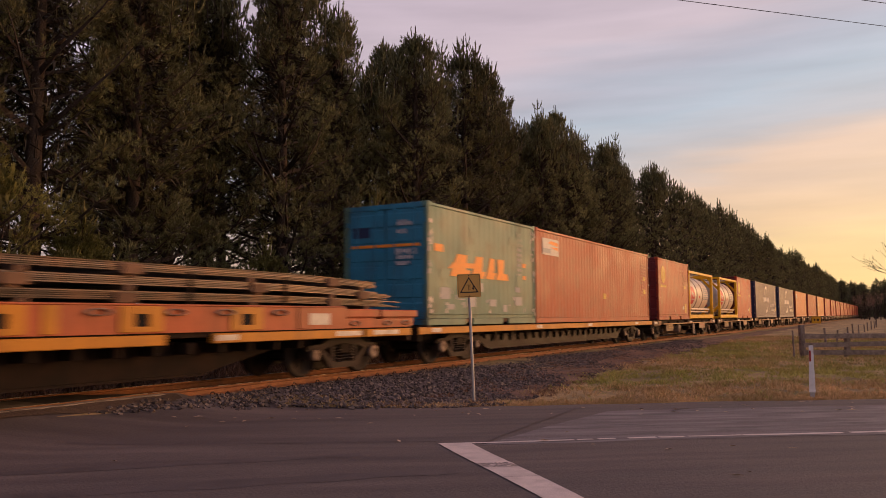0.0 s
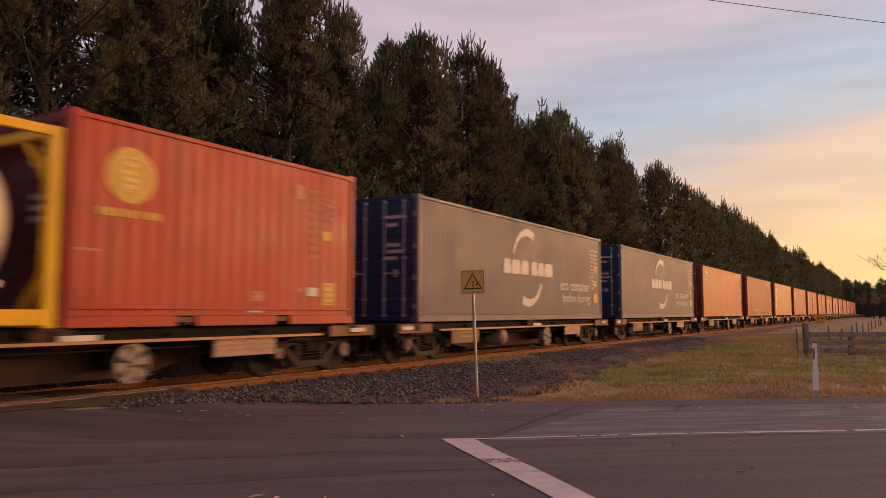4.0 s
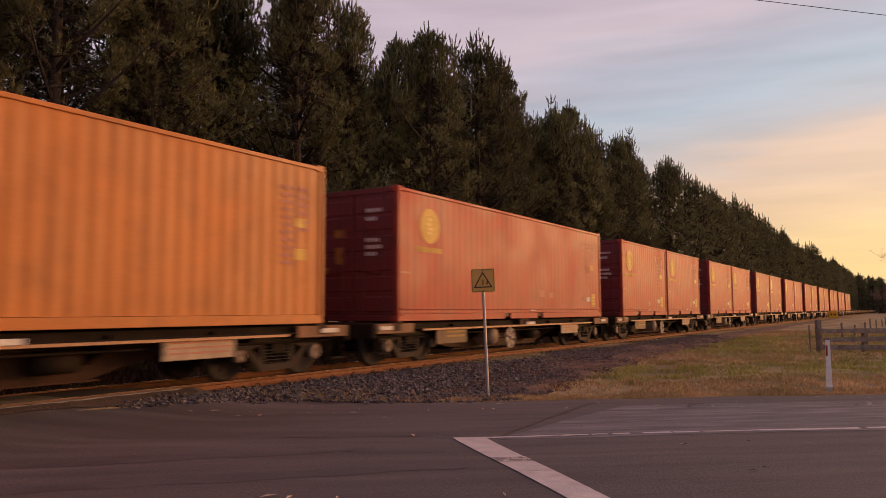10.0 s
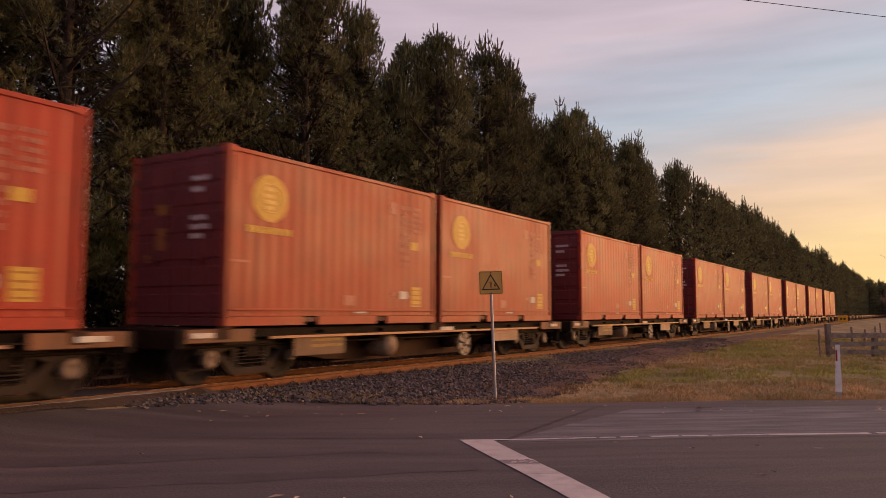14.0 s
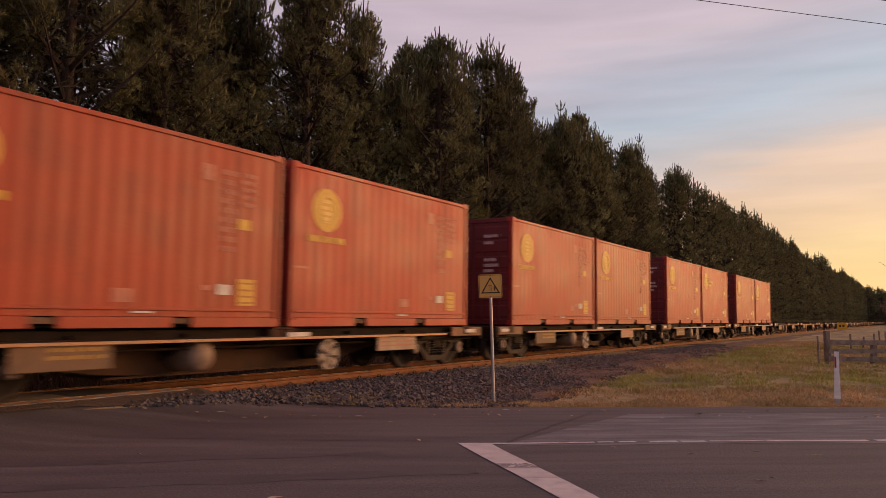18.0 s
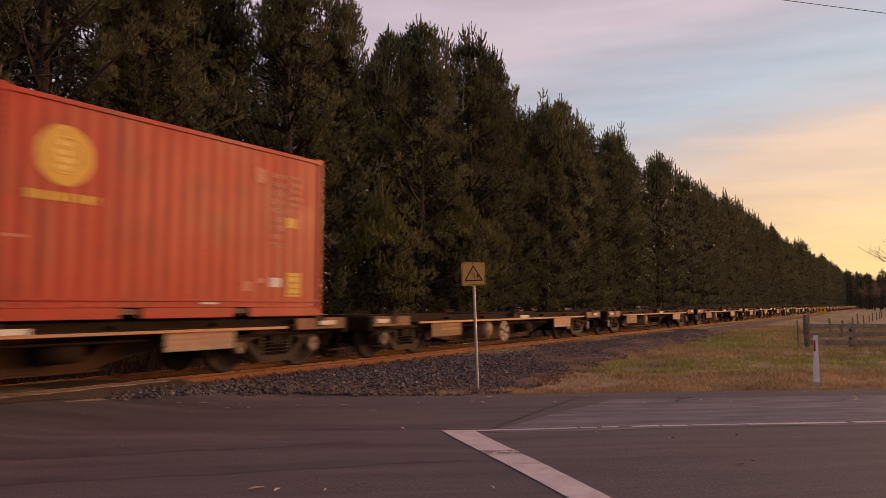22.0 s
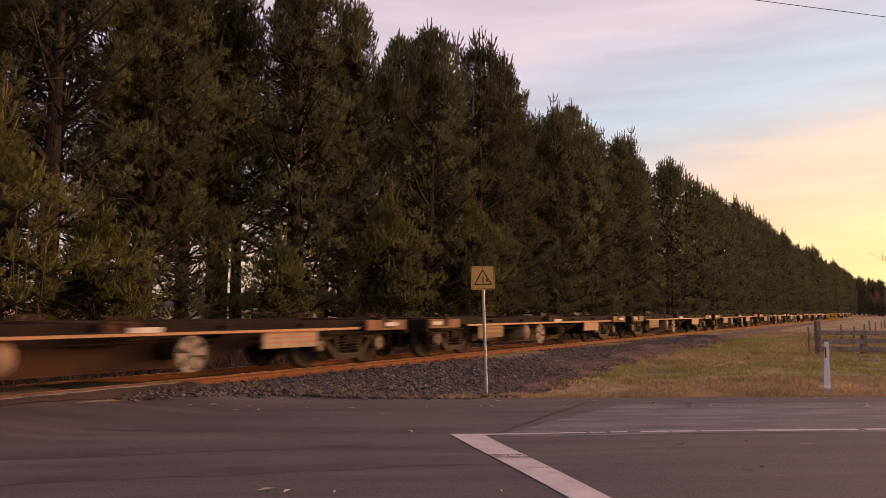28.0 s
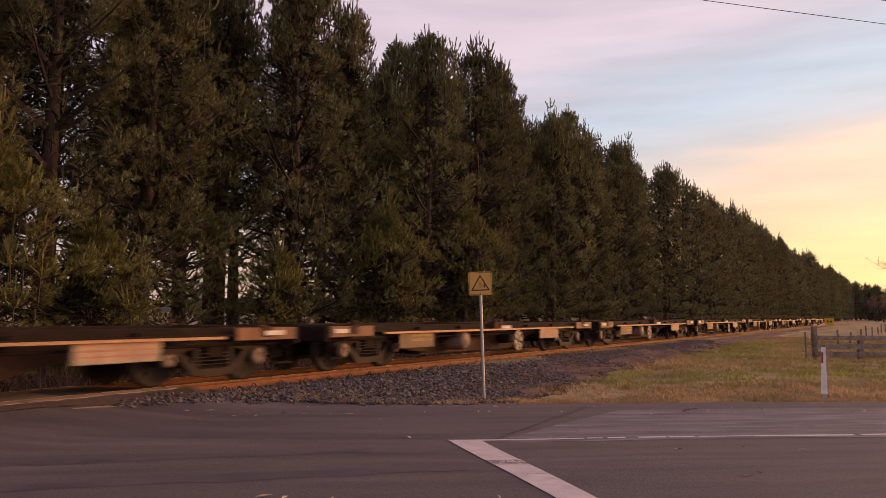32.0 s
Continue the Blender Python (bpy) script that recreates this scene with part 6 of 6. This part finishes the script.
def plant(kind, x, y, h, turn, label, group="pines of the windbreak", broad=1.0):
    tm, lm, cm, im, base_h = kind
    s = h / base_h
    w = (0.5 + 0.5 * s) * broad
    t = thing("pine_tree", label, "tree", group, at=Matrix.Translation((x, y, ground_height(x, y) - 0.02)) @ pose(0, 0, 0, 0, 0, turn) @ Matrix.Diagonal((w, w, s, 1)))
    part("trunk", tm, None, t)
    tagged(part("branchwork", lm, None, t), kind="stuff")
    part("crown", cm, None, t)
    # added sprays whose dark colour stands in for shade inside the crown
    part("inner_crown", im, None, t, "old inner needles, coloured near-black for the crown's shade")
    return t


NEAR_PINES = [(*pine(h, r, sd, 13, bare, 15, 0.0075), h) for h, r, sd, bare in ((12.4, 2.75, 1, 0.5), (12.8, 2.6, 2, 0.9), (11.8, 2.9, 3, 0.5), (12.6, 2.5, 4, 1.2))]
YOUNG_PINES = [(*pine(6.0, 2.1, 12, 13, 0.3, 15, 0.0075, mat=M_needle_young), 6.0)]
BACK_PINES = [(*pine(h, r, sd, 8, bare, 9, 0.012, pads=3), h) for h, r, sd, bare in ((12.6, 2.4, 5, 3.4), (12.0, 2.5, 6, 2.8))]
FAR_PINES = [(*pine(h, r, sd, 7, bare, 7, 0.020, True, pads=3), h) for h, r, sd, bare in ((12.6, 2.6, 7, 0.6), (13.0, 2.5, 8, 0.8), (12.2, 2.8, 9, 0.5))]
_rng = random.Random(21)
# tops along the row, far along the track and how high
FRONT_ROW = [(4.6, 11.2), (6.6, 11.5), (9.0, 11.2), (11.6, 11.0), (14.1, 11.5), (16.8, 11.9), (20.1, 12.3), (22.9, 11.8), (24.6, 12.5), (27.8, 13.3), (30.6, 13.2), (33.9, 12.6),
             (36.4, 12.2), (39.3, 13.0), (41.8, 12.3), (44.0, 12.8), (47.0, 12.6), (50.2, 13.5), (54.0, 12.8), (57.5, 12.9), (61.0, 13.4)]
FRONT_STEP = (1.2, -0.9, 0.8, 0.2, -1.3, 0.9, -0.4)     # some stand forward of the row, some back in the shade
for i, (y, h) in enumerate(FRONT_ROW):
    plant(NEAR_PINES[(i * 3 + i // 4) % 4], -16.2 + FRONT_STEP[i % 7] * (1.0 if y < 26 else 0.5) + _rng.uniform(-0.3, 0.3), y, h + (1.6 if y < 19 else 0.45), _rng.uniform(0, 360), "tall dark green pine with upright shoots, foliage to the ground")
for i, ((y, h), (y1, h1)) in enumerate(zip(FRONT_ROW, FRONT_ROW[1:])):     # trees that stand between, a step behind
    plant(NEAR_PINES[(i * 5 + 1) % 4] if y > 19 else BACK_PINES[i % 2], -17.7 + _rng.uniform(-0.3, 0.3), (y + y1) / 2 + _rng.uniform(-0.2, 0.2), min(h, h1) + (0.9 if y < 19 else 0.15) + _rng.uniform(-0.5, 0.4), _rng.uniform(0, 360),
          "tall dark green pine with upright shoots, foliage to the ground")
y = 2.6
i = 0
while y < 62:
    plant(BACK_PINES[i % 2], -19.4 + _rng.uniform(-0.5, 0.5), y, 12.2 + _rng.uniform(-0.8, 1.0), _rng.uniform(0, 360), "tall pine with a bare lower trunk in the back row")
    y += 3.6 + _rng.uniform(-0.4, 0.5)
    i += 1
y = 64.5
while y < 275:
    plant(FAR_PINES[i % 3], -16.0 + _rng.uniform(-0.9, 0.9), y, 13.3 + _rng.uniform(-0.9, 0.9), _rng.uniform(0, 360), "tall dark pine far along the windbreak")
    y += 2.5 + _rng.uniform(-0.4, 0.5) + (y - 64) * 0.010
    i += 1
# woods that close the view behind the end of the row
for i in range(66):
    a = (i % 22) / 21
    plant(FAR_PINES[(i * 2 + i // 7) % 3], -19 + 62 * a + _rng.uniform(-1.6, 1.6), (288, 300, 312)[i // 22] + _rng.uniform(-6, 6), 13.6 - 2.2 * a + _rng.uniform(-2.6, 1.0), _rng.uniform(0, 360), "dark tree of the distant woods", "distant woods", 1.45)
# a few more that fill the row's gaps
for x, y, h in ((-17.6, 15.3, 14.2), (-17.6, 12.9, 13.4), (-17.5, 7.6, 13.0), (-17.4, 18.4, 14.2), (-17.5, 26.3, 12.8)):
    plant(BACK_PINES[1], x, y, h, _rng.uniform(0, 360), "tall pine with a bare lower trunk in the back row")
# younger trees in front
for x, y, h in ((-13.9, 7.0, 5.2), (-14.3, 9.3, 3.6), (-14.0, 19.2, 5.2), (-14.2, 24.4, 6.2), (-14.0, 14.4, 3.4)):
    plant(YOUNG_PINES[0], x, y, h, _rng.uniform(0, 360), "younger bright green pine in front of the row")


def ridge():
    m = Mesh()
    n = 240
    vs = []
    for i in range(n + 1):
        x = -500 + 1000 * i / n
        h = 13 + 4 * noise.noise(Vector((x * 0.01, 0, 1))) + 2.5 * noise.noise(Vector((x * 0.09, 0, 1))) + 1.5 * noise.noise(Vector((x * 0.3, 0, 1)))
        vs += [(x, 420 - abs(x) * 0.1, -2), (x, 450 - abs(x) * 0.1, h * 0.8), (x, 520 - abs(x) * 0.1, h)]
    m.add(vs, [(3 * i + k, 3 * i + 3 + k, 3 * i + 4 + k, 3 * i + 1 + k) for i in range(n) for k in (0, 1)], True)
    tagged(part("backdrop", m, M_hill), "low dark wooded rise on the horizon", "hill", kind="structure")


M_hill = material("far_woods", (0.075, 0.058, 0.040), 0.95, 0, 0.35, 0.05, 0.4, 0.5, (0.05, 0.05, 0.025), 0.7, bump_dist=1.5)
ridge()

# ---------------------------------------------------------------- signs, posts, fences, wires
def warning_sign():
    base = Vector((-6.24, 11.50, ground_height(-6.24, 11.5)))
    t = thing("warning_sign", "yellow square sign with a black warning triangle on a grey pole", "sign", at=Matrix.Translation(base) @ pose(0, 0, 0, 0, -2.2, 31))
    part("pole", Mesh().tube((0, 0, -0.1), (0, 0, 1.84), 0.027, n=12), M_galv, t)
    part("pole_cap", Mesh().tube((0, 0, 1.84), (0, 0, 1.86), 0.03, n=12), M_galv, t)
    zc, h = 2.03, 0.205
    pts = []
    for cx, cz, a0 in ((h - 0.03, h - 0.03, 0), (-h + 0.03, h - 0.03, 90), (-h + 0.03, -h + 0.03, 180), (h - 0.03, -h + 0.03, 270)):
        for k in range(5):
            a = radians(a0 + 22.5 * k)
            pts.append((cx + 0.03 * math.cos(a), cz + zc + 0.03 * math.sin(a)))
    plate = part("plate", Mesh().prism(pts, -0.036, -0.030), M_sign, t, "yellow plate")
    part("border", Mesh().box(-h + 0.012, h - 0.012, -0.038, -0.0362, zc - h + 0.012, zc - h + 0.018).box(-h + 0.012, h - 0.012, -0.038, -0.0362, zc + h - 0.018, zc + h - 0.012)
         .box(-h + 0.012, -h + 0.018, -0.038, -0.0362, zc - h + 0.018, zc + h - 0.018).box(h - 0.018, h - 0.012, -0.038, -0.0362, zc - h + 0.018, zc + h - 0.018), M_signblack, plate)
    a, b, c = (-0.165, zc - 0.125), (0.165, zc - 0.125), (0.0, zc + 0.155)
    tri = Mesh()
    cx, cz = 0, zc - 0.03
    ins = [(cx + (p[0] - cx) * 0.80, cz + (p[1] - cz) * 0.80) for p in (a, b, c)]
    out = [a, b, c]
    for k in range(3):
        l = (k + 1) % 3
        tri.prism([out[k], out[l], ins[l], ins[k]], -0.040, -0.0365)
    part("triangle", tri, M_signblack, plate, "black triangle")
    part("bolt_symbol", Mesh().prism([(0.075, zc + 0.01), (0.098, zc + 0.005), (0.075, zc - 0.045), (0.092, zc - 0.045), (0.062, zc - 0.095), (0.068, zc - 0.06), (0.052, zc - 0.058)], -0.040, -0.0365), M_signblack, plate)
    part("figure_symbol", Mesh().box(-0.04, 0.03, -0.040, -0.0365, zc + 0.005, zc + 0.012).box(-0.012, -0.004, -0.040, -0.0365, zc - 0.085, zc).box(0.01, 0.018, -0.040, -0.0365, zc - 0.085, zc), M_brown, plate)
    for z in (zc + 0.18, zc - 0.18):
        part("bolt", Mesh().spin([(-0.044, 0.0), (-0.042, 0.009), (-0.036, 0.010)], "y", (0, 0, z), 8), M_signblack, plate)
    part("bracket", Mesh().box(-0.06, 0.06, -0.030, -0.020, zc + 0.10, zc + 0.14).box(-0.06, 0.06, -0.030, -0.020, zc - 0.14, zc - 0.10), M_galv, t)


warning_sign()


def guide_post():
    x, y = -1.29, 15.35
    t = thing("guide_post", "white plastic roadside post with a red reflector", "road post", at=Matrix.Translation((x, y, ground_height(x, y))) @ pose(0, 0, 0, 0, 0.6, 8))
    m = Mesh()
    for z0, z1, w0, w1 in ((0.13, 0.40, 0.052, 0.048), (0.40, 0.55, 0.048, 0.040), (0.55, 0.95, 0.040, 0.037)):
        vs = [(sx * w, sy * 0.02, z) for z, w in ((z0, w0), (z1, w1)) for sx, sy in ((-1, -1), (1, -1), (1, 1), (-1, 1))]
        m.add(vs, [(0, 1, 5, 4), (1, 2, 6, 5), (2, 3, 7, 6), (3, 0, 4, 7), (4, 5, 6, 7), (3, 2, 1, 0)])
    part("post", m, M_white, t)
    part("collar", Mesh().box(-0.056, 0.056, -0.026, 0.026, 0.10, 0.145, 0.006), M_white, t)
    part("base", Mesh().box(-0.04, 0.04, -0.02, 0.02, -0.05, 0.11, 0.004), M_galv, t)
    part("reflector", Mesh().box(-0.036, -0.006, -0.028, -0.0205, 0.66, 0.86, 0.004), M_red, t, "dark red reflector")


guide_post()


def rail_fence():
    """Three weathered boards on posts."""
    d = Vector((0.79, 0.613, 0))
    o = Vector((-2.50, 27.0, 0.0))
    t = thing("timber_fence", "weathered grey timber rail fence with three boards", "fence")
    spots = [0.0, 1.55, 3.4, 5.6, 7.8, 10.0, 12.2]
    for i, s in enumerate(spots):
        p = o + d * s
        g = ground_height(p.x, p.y)
        h = 1.08 if i == 0 else (0.80 if i == 1 else 0.9)
        part("post", Mesh().box(-0.08, 0.08, -0.07, 0.07, g - 0.2, g + h, 0.015), M_wood, t, at=Matrix.Translation((p.x, p.y, 0)) @ pose(0, 0, 0, 0, 1.5 if i % 2 else -1, 37))
    rng = random.Random(3)
    for z in (0.72, 0.45, 0.17):
        for a, b in ((-0.05, 3.5), (3.5, 7.9), (7.9, 12.3)):
            p, q = o + d * a, o + d * b
            ga, gb = ground_height(p.x, p.y), ground_height(q.x, q.y)
            m = Mesh()
            off = Vector((d.y, -d.x, 0)) * 0.10
            dz0, dz1 = rng.uniform(-0.03, 0.03), rng.uniform(-0.04, 0.03)
            vs = []
            for base, zz in ((p, ga + z + dz0), (q, gb + z + dz1)):
                for ox in (0.0, 0.035):
                    for oz in (-0.075, 0.075):
                        w = base + off * (1 + ox * 10)
                        vs.append((w.x, w.y, zz + oz))
            m.add(vs, [(0, 1, 3, 2), (4, 6, 7, 5), (0, 4, 5, 1), (2, 3, 7, 6), (1, 5, 7, 3), (0, 2, 6, 4)])
            part("rail", m, M_wood, t)
    part("stay", Mesh().tube((-2.75, 26.95, 0.0), (-2.78, 26.98, 0.98), 0.035, 0.03, 7), M_wood, t, "thin leaning stake")
    return t


rail_fence()


def wire_fence():
    t = thing("wire_fence", "old post and wire fence running beside the railway", "fence")
    rng = random.Random(8)
    pts = []
    for i in range(11):
        y = 36 + i * 6.5
        x = -2.4 + 0.9 * smooth(28, 95, y) + rng.uniform(-0.1, 0.1)
        g = ground_height(x, y)
        h = rng.uniform(0.55, 0.85)
        pts.append(Vector((x, y, g)))
        part("post", Mesh().tube((0, 0, -0.2), (rng.uniform(-.06, .06), rng.uniform(-.06, .06), h), 0.055, 0.045, 7), M_wood, t, at=Matrix.Translation(pts[-1]))
    for z in (0.2, 0.42, 0.64):
        part("wire", Mesh().path([tuple(q + Vector((0, 0, z + rng.uniform(-.04, .04)))) for q in pts], 0.006, 4), M_wire, t)


wire_fence()


def track_marker():
    x, y = -8.45, 110.0
    t = thing("track_marker", "small yellow board marker beside the track", "sign", at=Matrix.Translation((x, y, ground_height(x, y))))
    part("board", Mesh().box(-0.55, 0.55, -0.03, 0.0, 0.15, 1.05, 0.02), M_marker, t)
    part("post", Mesh().box(-0.05, 0.05, 0.0, 0.06, -0.1, 0.95), M_galv, t)
    bars = Mesh().box(-0.3, -0.1, -0.036, -0.031, 0.5, 0.75).box(0.05, 0.32, -0.036, -0.031, 0.5, 0.72)
    part("lettering", bars, M_signblack, t)


track_marker()


def power_line():
    t = thing("power_line", "thin dark overhead power wire", "cable")
    for off in (0.0, 1.25):
        a, b = Vector((-19.5 + off * 0.72, 3.0 - off * 0.69, 9.725)), Vector((23.4 + off * 0.72, 47.7 - off * 0.69, 9.725))
        m = Mesh()
        n = 40
        last = None
        for i in range(n + 1):
            s = i / n
            p = a.lerp(b, s) - Vector((0, 0, 4 * 0.25 * s * (1 - s)))
            if last is not None:
                m.tube(last, p, 0.009, n=5, caps=False)
            last = p
        part("wire", m, M_wire, t)


power_line()


def bare_tree(x, y, h, seed, spread, label, group="", levels=5):
    """A leafless tree: forked, tapering branches, a few last leaves."""
    rng = random.Random(seed)
    t = thing("bare_tree", label, "tree", group, at=Matrix.Translation((x, y, ground_height(x, y) - 0.05)))
    wood, twig, leaf = Mesh(), Mesh(), Mesh()

    def grow(p, d, l, r, n):
        q = p
        for k in range(3):
            d = (d + Vector((rng.uniform(-.2, .2), rng.uniform(-.2, .2), rng.uniform(-.02, .14)))).normalized()
            e = q + d * l / 3
            (wood if n > 2 else twig).tube(q, e, r * (1 - 0.12 * k), r * (1 - 0.12 * (k + 1)), 5 if n > 2 else 3, caps=False)
            q = e
            if n <= 1 and rng.random() < 0.5:
                a = Vector((rng.uniform(-1, 1), rng.uniform(-1, 1), rng.uniform(-1, 1))).normalized() * 0.05
                b = a.orthogonal().normalized() * 0.022
                leaf.add([tuple(q), tuple(q + a * 0.5 + b), tuple(q + a), tuple(q + a * 0.5 - b)], [(0, 1, 2, 3)])
        if n <= 0:
            return
        for k in range(rng.choice((2, 3, 3))):
            dd = (d + Vector((rng.uniform(-1, 1), rng.uniform(-1, 1), rng.uniform(-0.3, 0.6))) * spread).normalized()
            grow(q, dd, l * rng.uniform(0.6, 0.85), r * rng.uniform(0.5, 0.68), n - 1)
    grow(Vector((0, 0, 0)), Vector((0, 0, 1)), h * 0.3, h * 0.016, levels)
    part("trunk", wood, M_bark, t)
    tagged(part("twig_spray", twig, M_dead, t), kind="stuff")
    if leaf.f:
        tagged(part("leaves", leaf, M_grass_dry, t), kind="stuff")


bare_tree(1.8, 40.0, 5.6, 5, 0.95, "leafless roadside tree with fine twigs and a few leaves")
for k, (x, y, h) in enumerate(((-3.2, 205, 7), (-4.6, 216, 8), (-6.0, 228, 7), (-7.2, 244, 8.5), (-5.2, 250, 9), (-3.4, 238, 8), (-7.8, 262, 9), (-6.4, 270, 9), (-2.2, 222, 8), (-4.2, 266, 9))):
    bare_tree(x, y, h, 30 + k, 0.8, "brown leafless tree at the far field edge", "bare trees of the field edge", 4)


# ---------------------------------------------------------------- grass, weeds, leaf litter
def blades(name, count, where, tall, wide, seed, mat, label, category):
    """Grass blades, one triangle each, joined."""
    rng = np.random.default_rng(seed)
    vs = np.empty((count, 3, 3))
    k = 0
    while k < count:
        p = where(rng)
        if p is None:
            continue
        x, y, f = p
        g = ground_height(x, y) + bump_noise(x, y, 0.35, 0.05) * smooth(0.3, 2.0, beyond(x, y)) - 0.01
        if x < foot_x(y) + 0.2:
            g = max(g, ballast_top(x, y) - 0.01)
        for j in range(min(5, count - k)):
            a, b = rng.uniform(0, 6.283, 2)
            h, w, l = tall * f * rng.uniform(0.5, 1.3), wide * rng.uniform(0.7, 1.4), rng.uniform(0.3, 1.2)
            ox, oy = x + rng.normal() * 0.03, y + rng.normal() * 0.03
            vs[k, 0] = (ox - w * math.cos(a), oy - w * math.sin(a), g)
            vs[k, 1] = (ox + w * math.cos(a), oy + w * math.sin(a), g)
            vs[k, 2] = (ox + h * l * math.cos(b), oy + h * l * math.sin(b), g + h)
            k += 1
    me = bpy.data.meshes.new(name)
    n = count
    me.vertices.add(n * 3)
    me.vertices.foreach_set("co", vs.reshape(-1))
    me.loops.add(n * 3)
    me.loops.foreach_set("vertex_index", np.arange(n * 3, dtype=np.int32))
    me.polygons.add(n)
    me.polygons.foreach_set("loop_start", np.arange(0, n * 3, 3, dtype=np.int32))
    me.update(calc_edges=True)
    me.materials.append(mat)
    return tagged(new(name, me), label, category, kind="stuff")


def greenness(x, y):
    """Greener hollow away from the road, dry near it."""
    d = beyond(x, y)
    return smooth(1.5, 5.0, d) * (0.50 + 1.5 * noise.noise(Vector((x * 0.22, y * 0.16, 7.0)))) + 0.25 * noise.noise(Vector((x * 1.3, y * 1.3, 2.0)))


def verge(rng):
    u = rng.uniform(-2.3, 13.0)
    n = EDGE_N + 0.02 + abs(rng.normal()) * 0.35
    x, y = on_road(u, n)
    bare = noise.noise(Vector((x * 0.9, y * 0.9, 11.0)))
    if x < -9.3 or (x < -6.6 and bare > 0.22):
        return None
    return x, y, 0.75 if x > -6.6 else 0.5


def field(green):
    def pick(rng):
        y = 11.5 + 40 * rng.random() ** 1.7
        x = rng.uniform(-8.6, 3.5)
        if beyond(x, y) < 0.1 or x < grass_x(y) + 0.45 * noise.noise(Vector((x * 0.8, y * 0.6, 17.0))) + 0.22 * rng.normal():
            return None
        if abs(x + 5.3) < 0.9 and 12.5 < y < 14.3 and rng.random() < 0.75:
            return None
        g = greenness(x, y)
        f = 0.55 + 1.1 * max(0.0, noise.noise(Vector((x * 1.7, y * 1.1, 21.0))) + 0.35)
        if rng.random() > 0.35 + 0.9 * (f - 0.55):
            return None
        if (g > 0.30 + 0.25 * rng.normal()) != green:
            return None
        return x, y, f * (1.0 + 0.015 * (y - 12))
    return pick


def behind(rng):
    y = rng.uniform(4.0, 40.0)
    return TRACK_X - 2.0 - abs(rng.normal()) * 1.2, y, rng.uniform(0.6, 1.6)


def under_pines(rng):
    y = 1.0 + 75 * rng.random() ** 1.3
    return -13.6 - abs(rng.normal()) * 2.4, y, rng.uniform(0.5, 1.3)


def on_ballast(rng):
    y = 8.5 + 22 * rng.random() ** 1.4
    x = rng.uniform(foot_x(y) - 0.9, grass_x(y) + 0.3)
    if beyond(x, y) < 0.05 or noise.noise(Vector((x * 1.6, y * 1.1, 4.0))) < 0.02:
        return None
    return x, y, 0.6


blades("dry_grass", 40000, verge, 0.07, 0.006, 1, M_grass_dry, "strip of dry straw-coloured grass along the road edge", "grass")
blades("dry_grass", 74000, field(False), 0.07, 0.010, 2, M_grass_dry, "dry straw-coloured grass on the railway verge", "grass")
blades("green_grass", 64000, field(True), 0.07, 0.010, 3, M_grass, "short green grass on the railway verge", "grass")
blades("dead_weeds", 9000, behind, 0.42, 0.008, 4, M_straw, "tall dead weeds and stalks behind the track", "weeds")
blades("undergrowth", 26000, under_pines, 0.95, 0.016, 14, M_bramble, "dark brown brambles and dead undergrowth below the pines", "undergrowth")
blades("dead_weeds", 20000, on_ballast, 0.085, 0.007, 5, M_straw, "dead reddish weeds among the ballast stones", "weeds")


def leaf_litter():
    rng = random.Random(12)
    for k in range(70):
        u, n = rng.uniform(-2.5, 9.0), (rng.uniform(EDGE_N - 1.6, EDGE_N - 0.05) if rng.random() < 0.6 else rng.uniform(6.0, 11.0))
        x, y = on_road(u, n)
        z = road_height(x, y) + 0.018
        a, l = rng.uniform(0, 6.28), rng.uniform(0.03, 0.09)
        m = Mesh().add([(-l, 0, 0), (0, l * 0.28, 0.012), (l, 0, 0.004), (0, -l * 0.28, 0.006)], [(0, 1, 2, 3)])
        ob = part("fallen_leaf", m, M_leaf, None, at=Matrix.Translation((x, y, z)) @ Matrix.Rotation(a, 4, "Z"))
        tagged(ob, "small dry leaf lying on the asphalt", "leaf", "leaves on the road")


leaf_litter()

# ---------------------------------------------------------------- the train runs by
TRAIN_ROWS = [(0, 5.21), (3, -31.85), (6, -68.95), (9, -105.86), (12, -142.61), (15, -178.70), (18, -215.13), (21, -251.46), (24, -287.34), (28, -334.49), (32, -381.47)]


def motions():
    for ob, offset, z in ROLLING:
        walk(ob, [(t, pose(TRACK_X, s + offset, z)) for t, s in TRAIN_ROWS])
    turn_wheels()


def train_at(t):
    for (t0, s0), (t1, s1) in zip(TRAIN_ROWS, TRAIN_ROWS[1:]):
        if t <= t1:
            return s0 + (s1 - s0) * (t - t0) / (t1 - t0)
    return TRAIN_ROWS[-1][1]


def turn_wheels():
    """Each wheelset rolls while its wagon passes in front."""
    for wheelset, base, place in WHEELSETS:
        near = [f for f in range(0, 961) if -3 < train_at(f / 30) + base < 26]
        if not near:
            continue
        rows, first = [], train_at(near[0] / 30)
        if near[0] > 0:
            rows.append((0, place))
        for f in near:
            a = math.degrees((train_at(f / 30) - first) / WHEEL_R)
            rows.append((f / 30, place @ pose(0, 0, 0, -a, 0, 0)))
        if near[-1] < 960:
            rows.append((32, rows[-1][1]))
        walk(wheelset, rows)


motions()
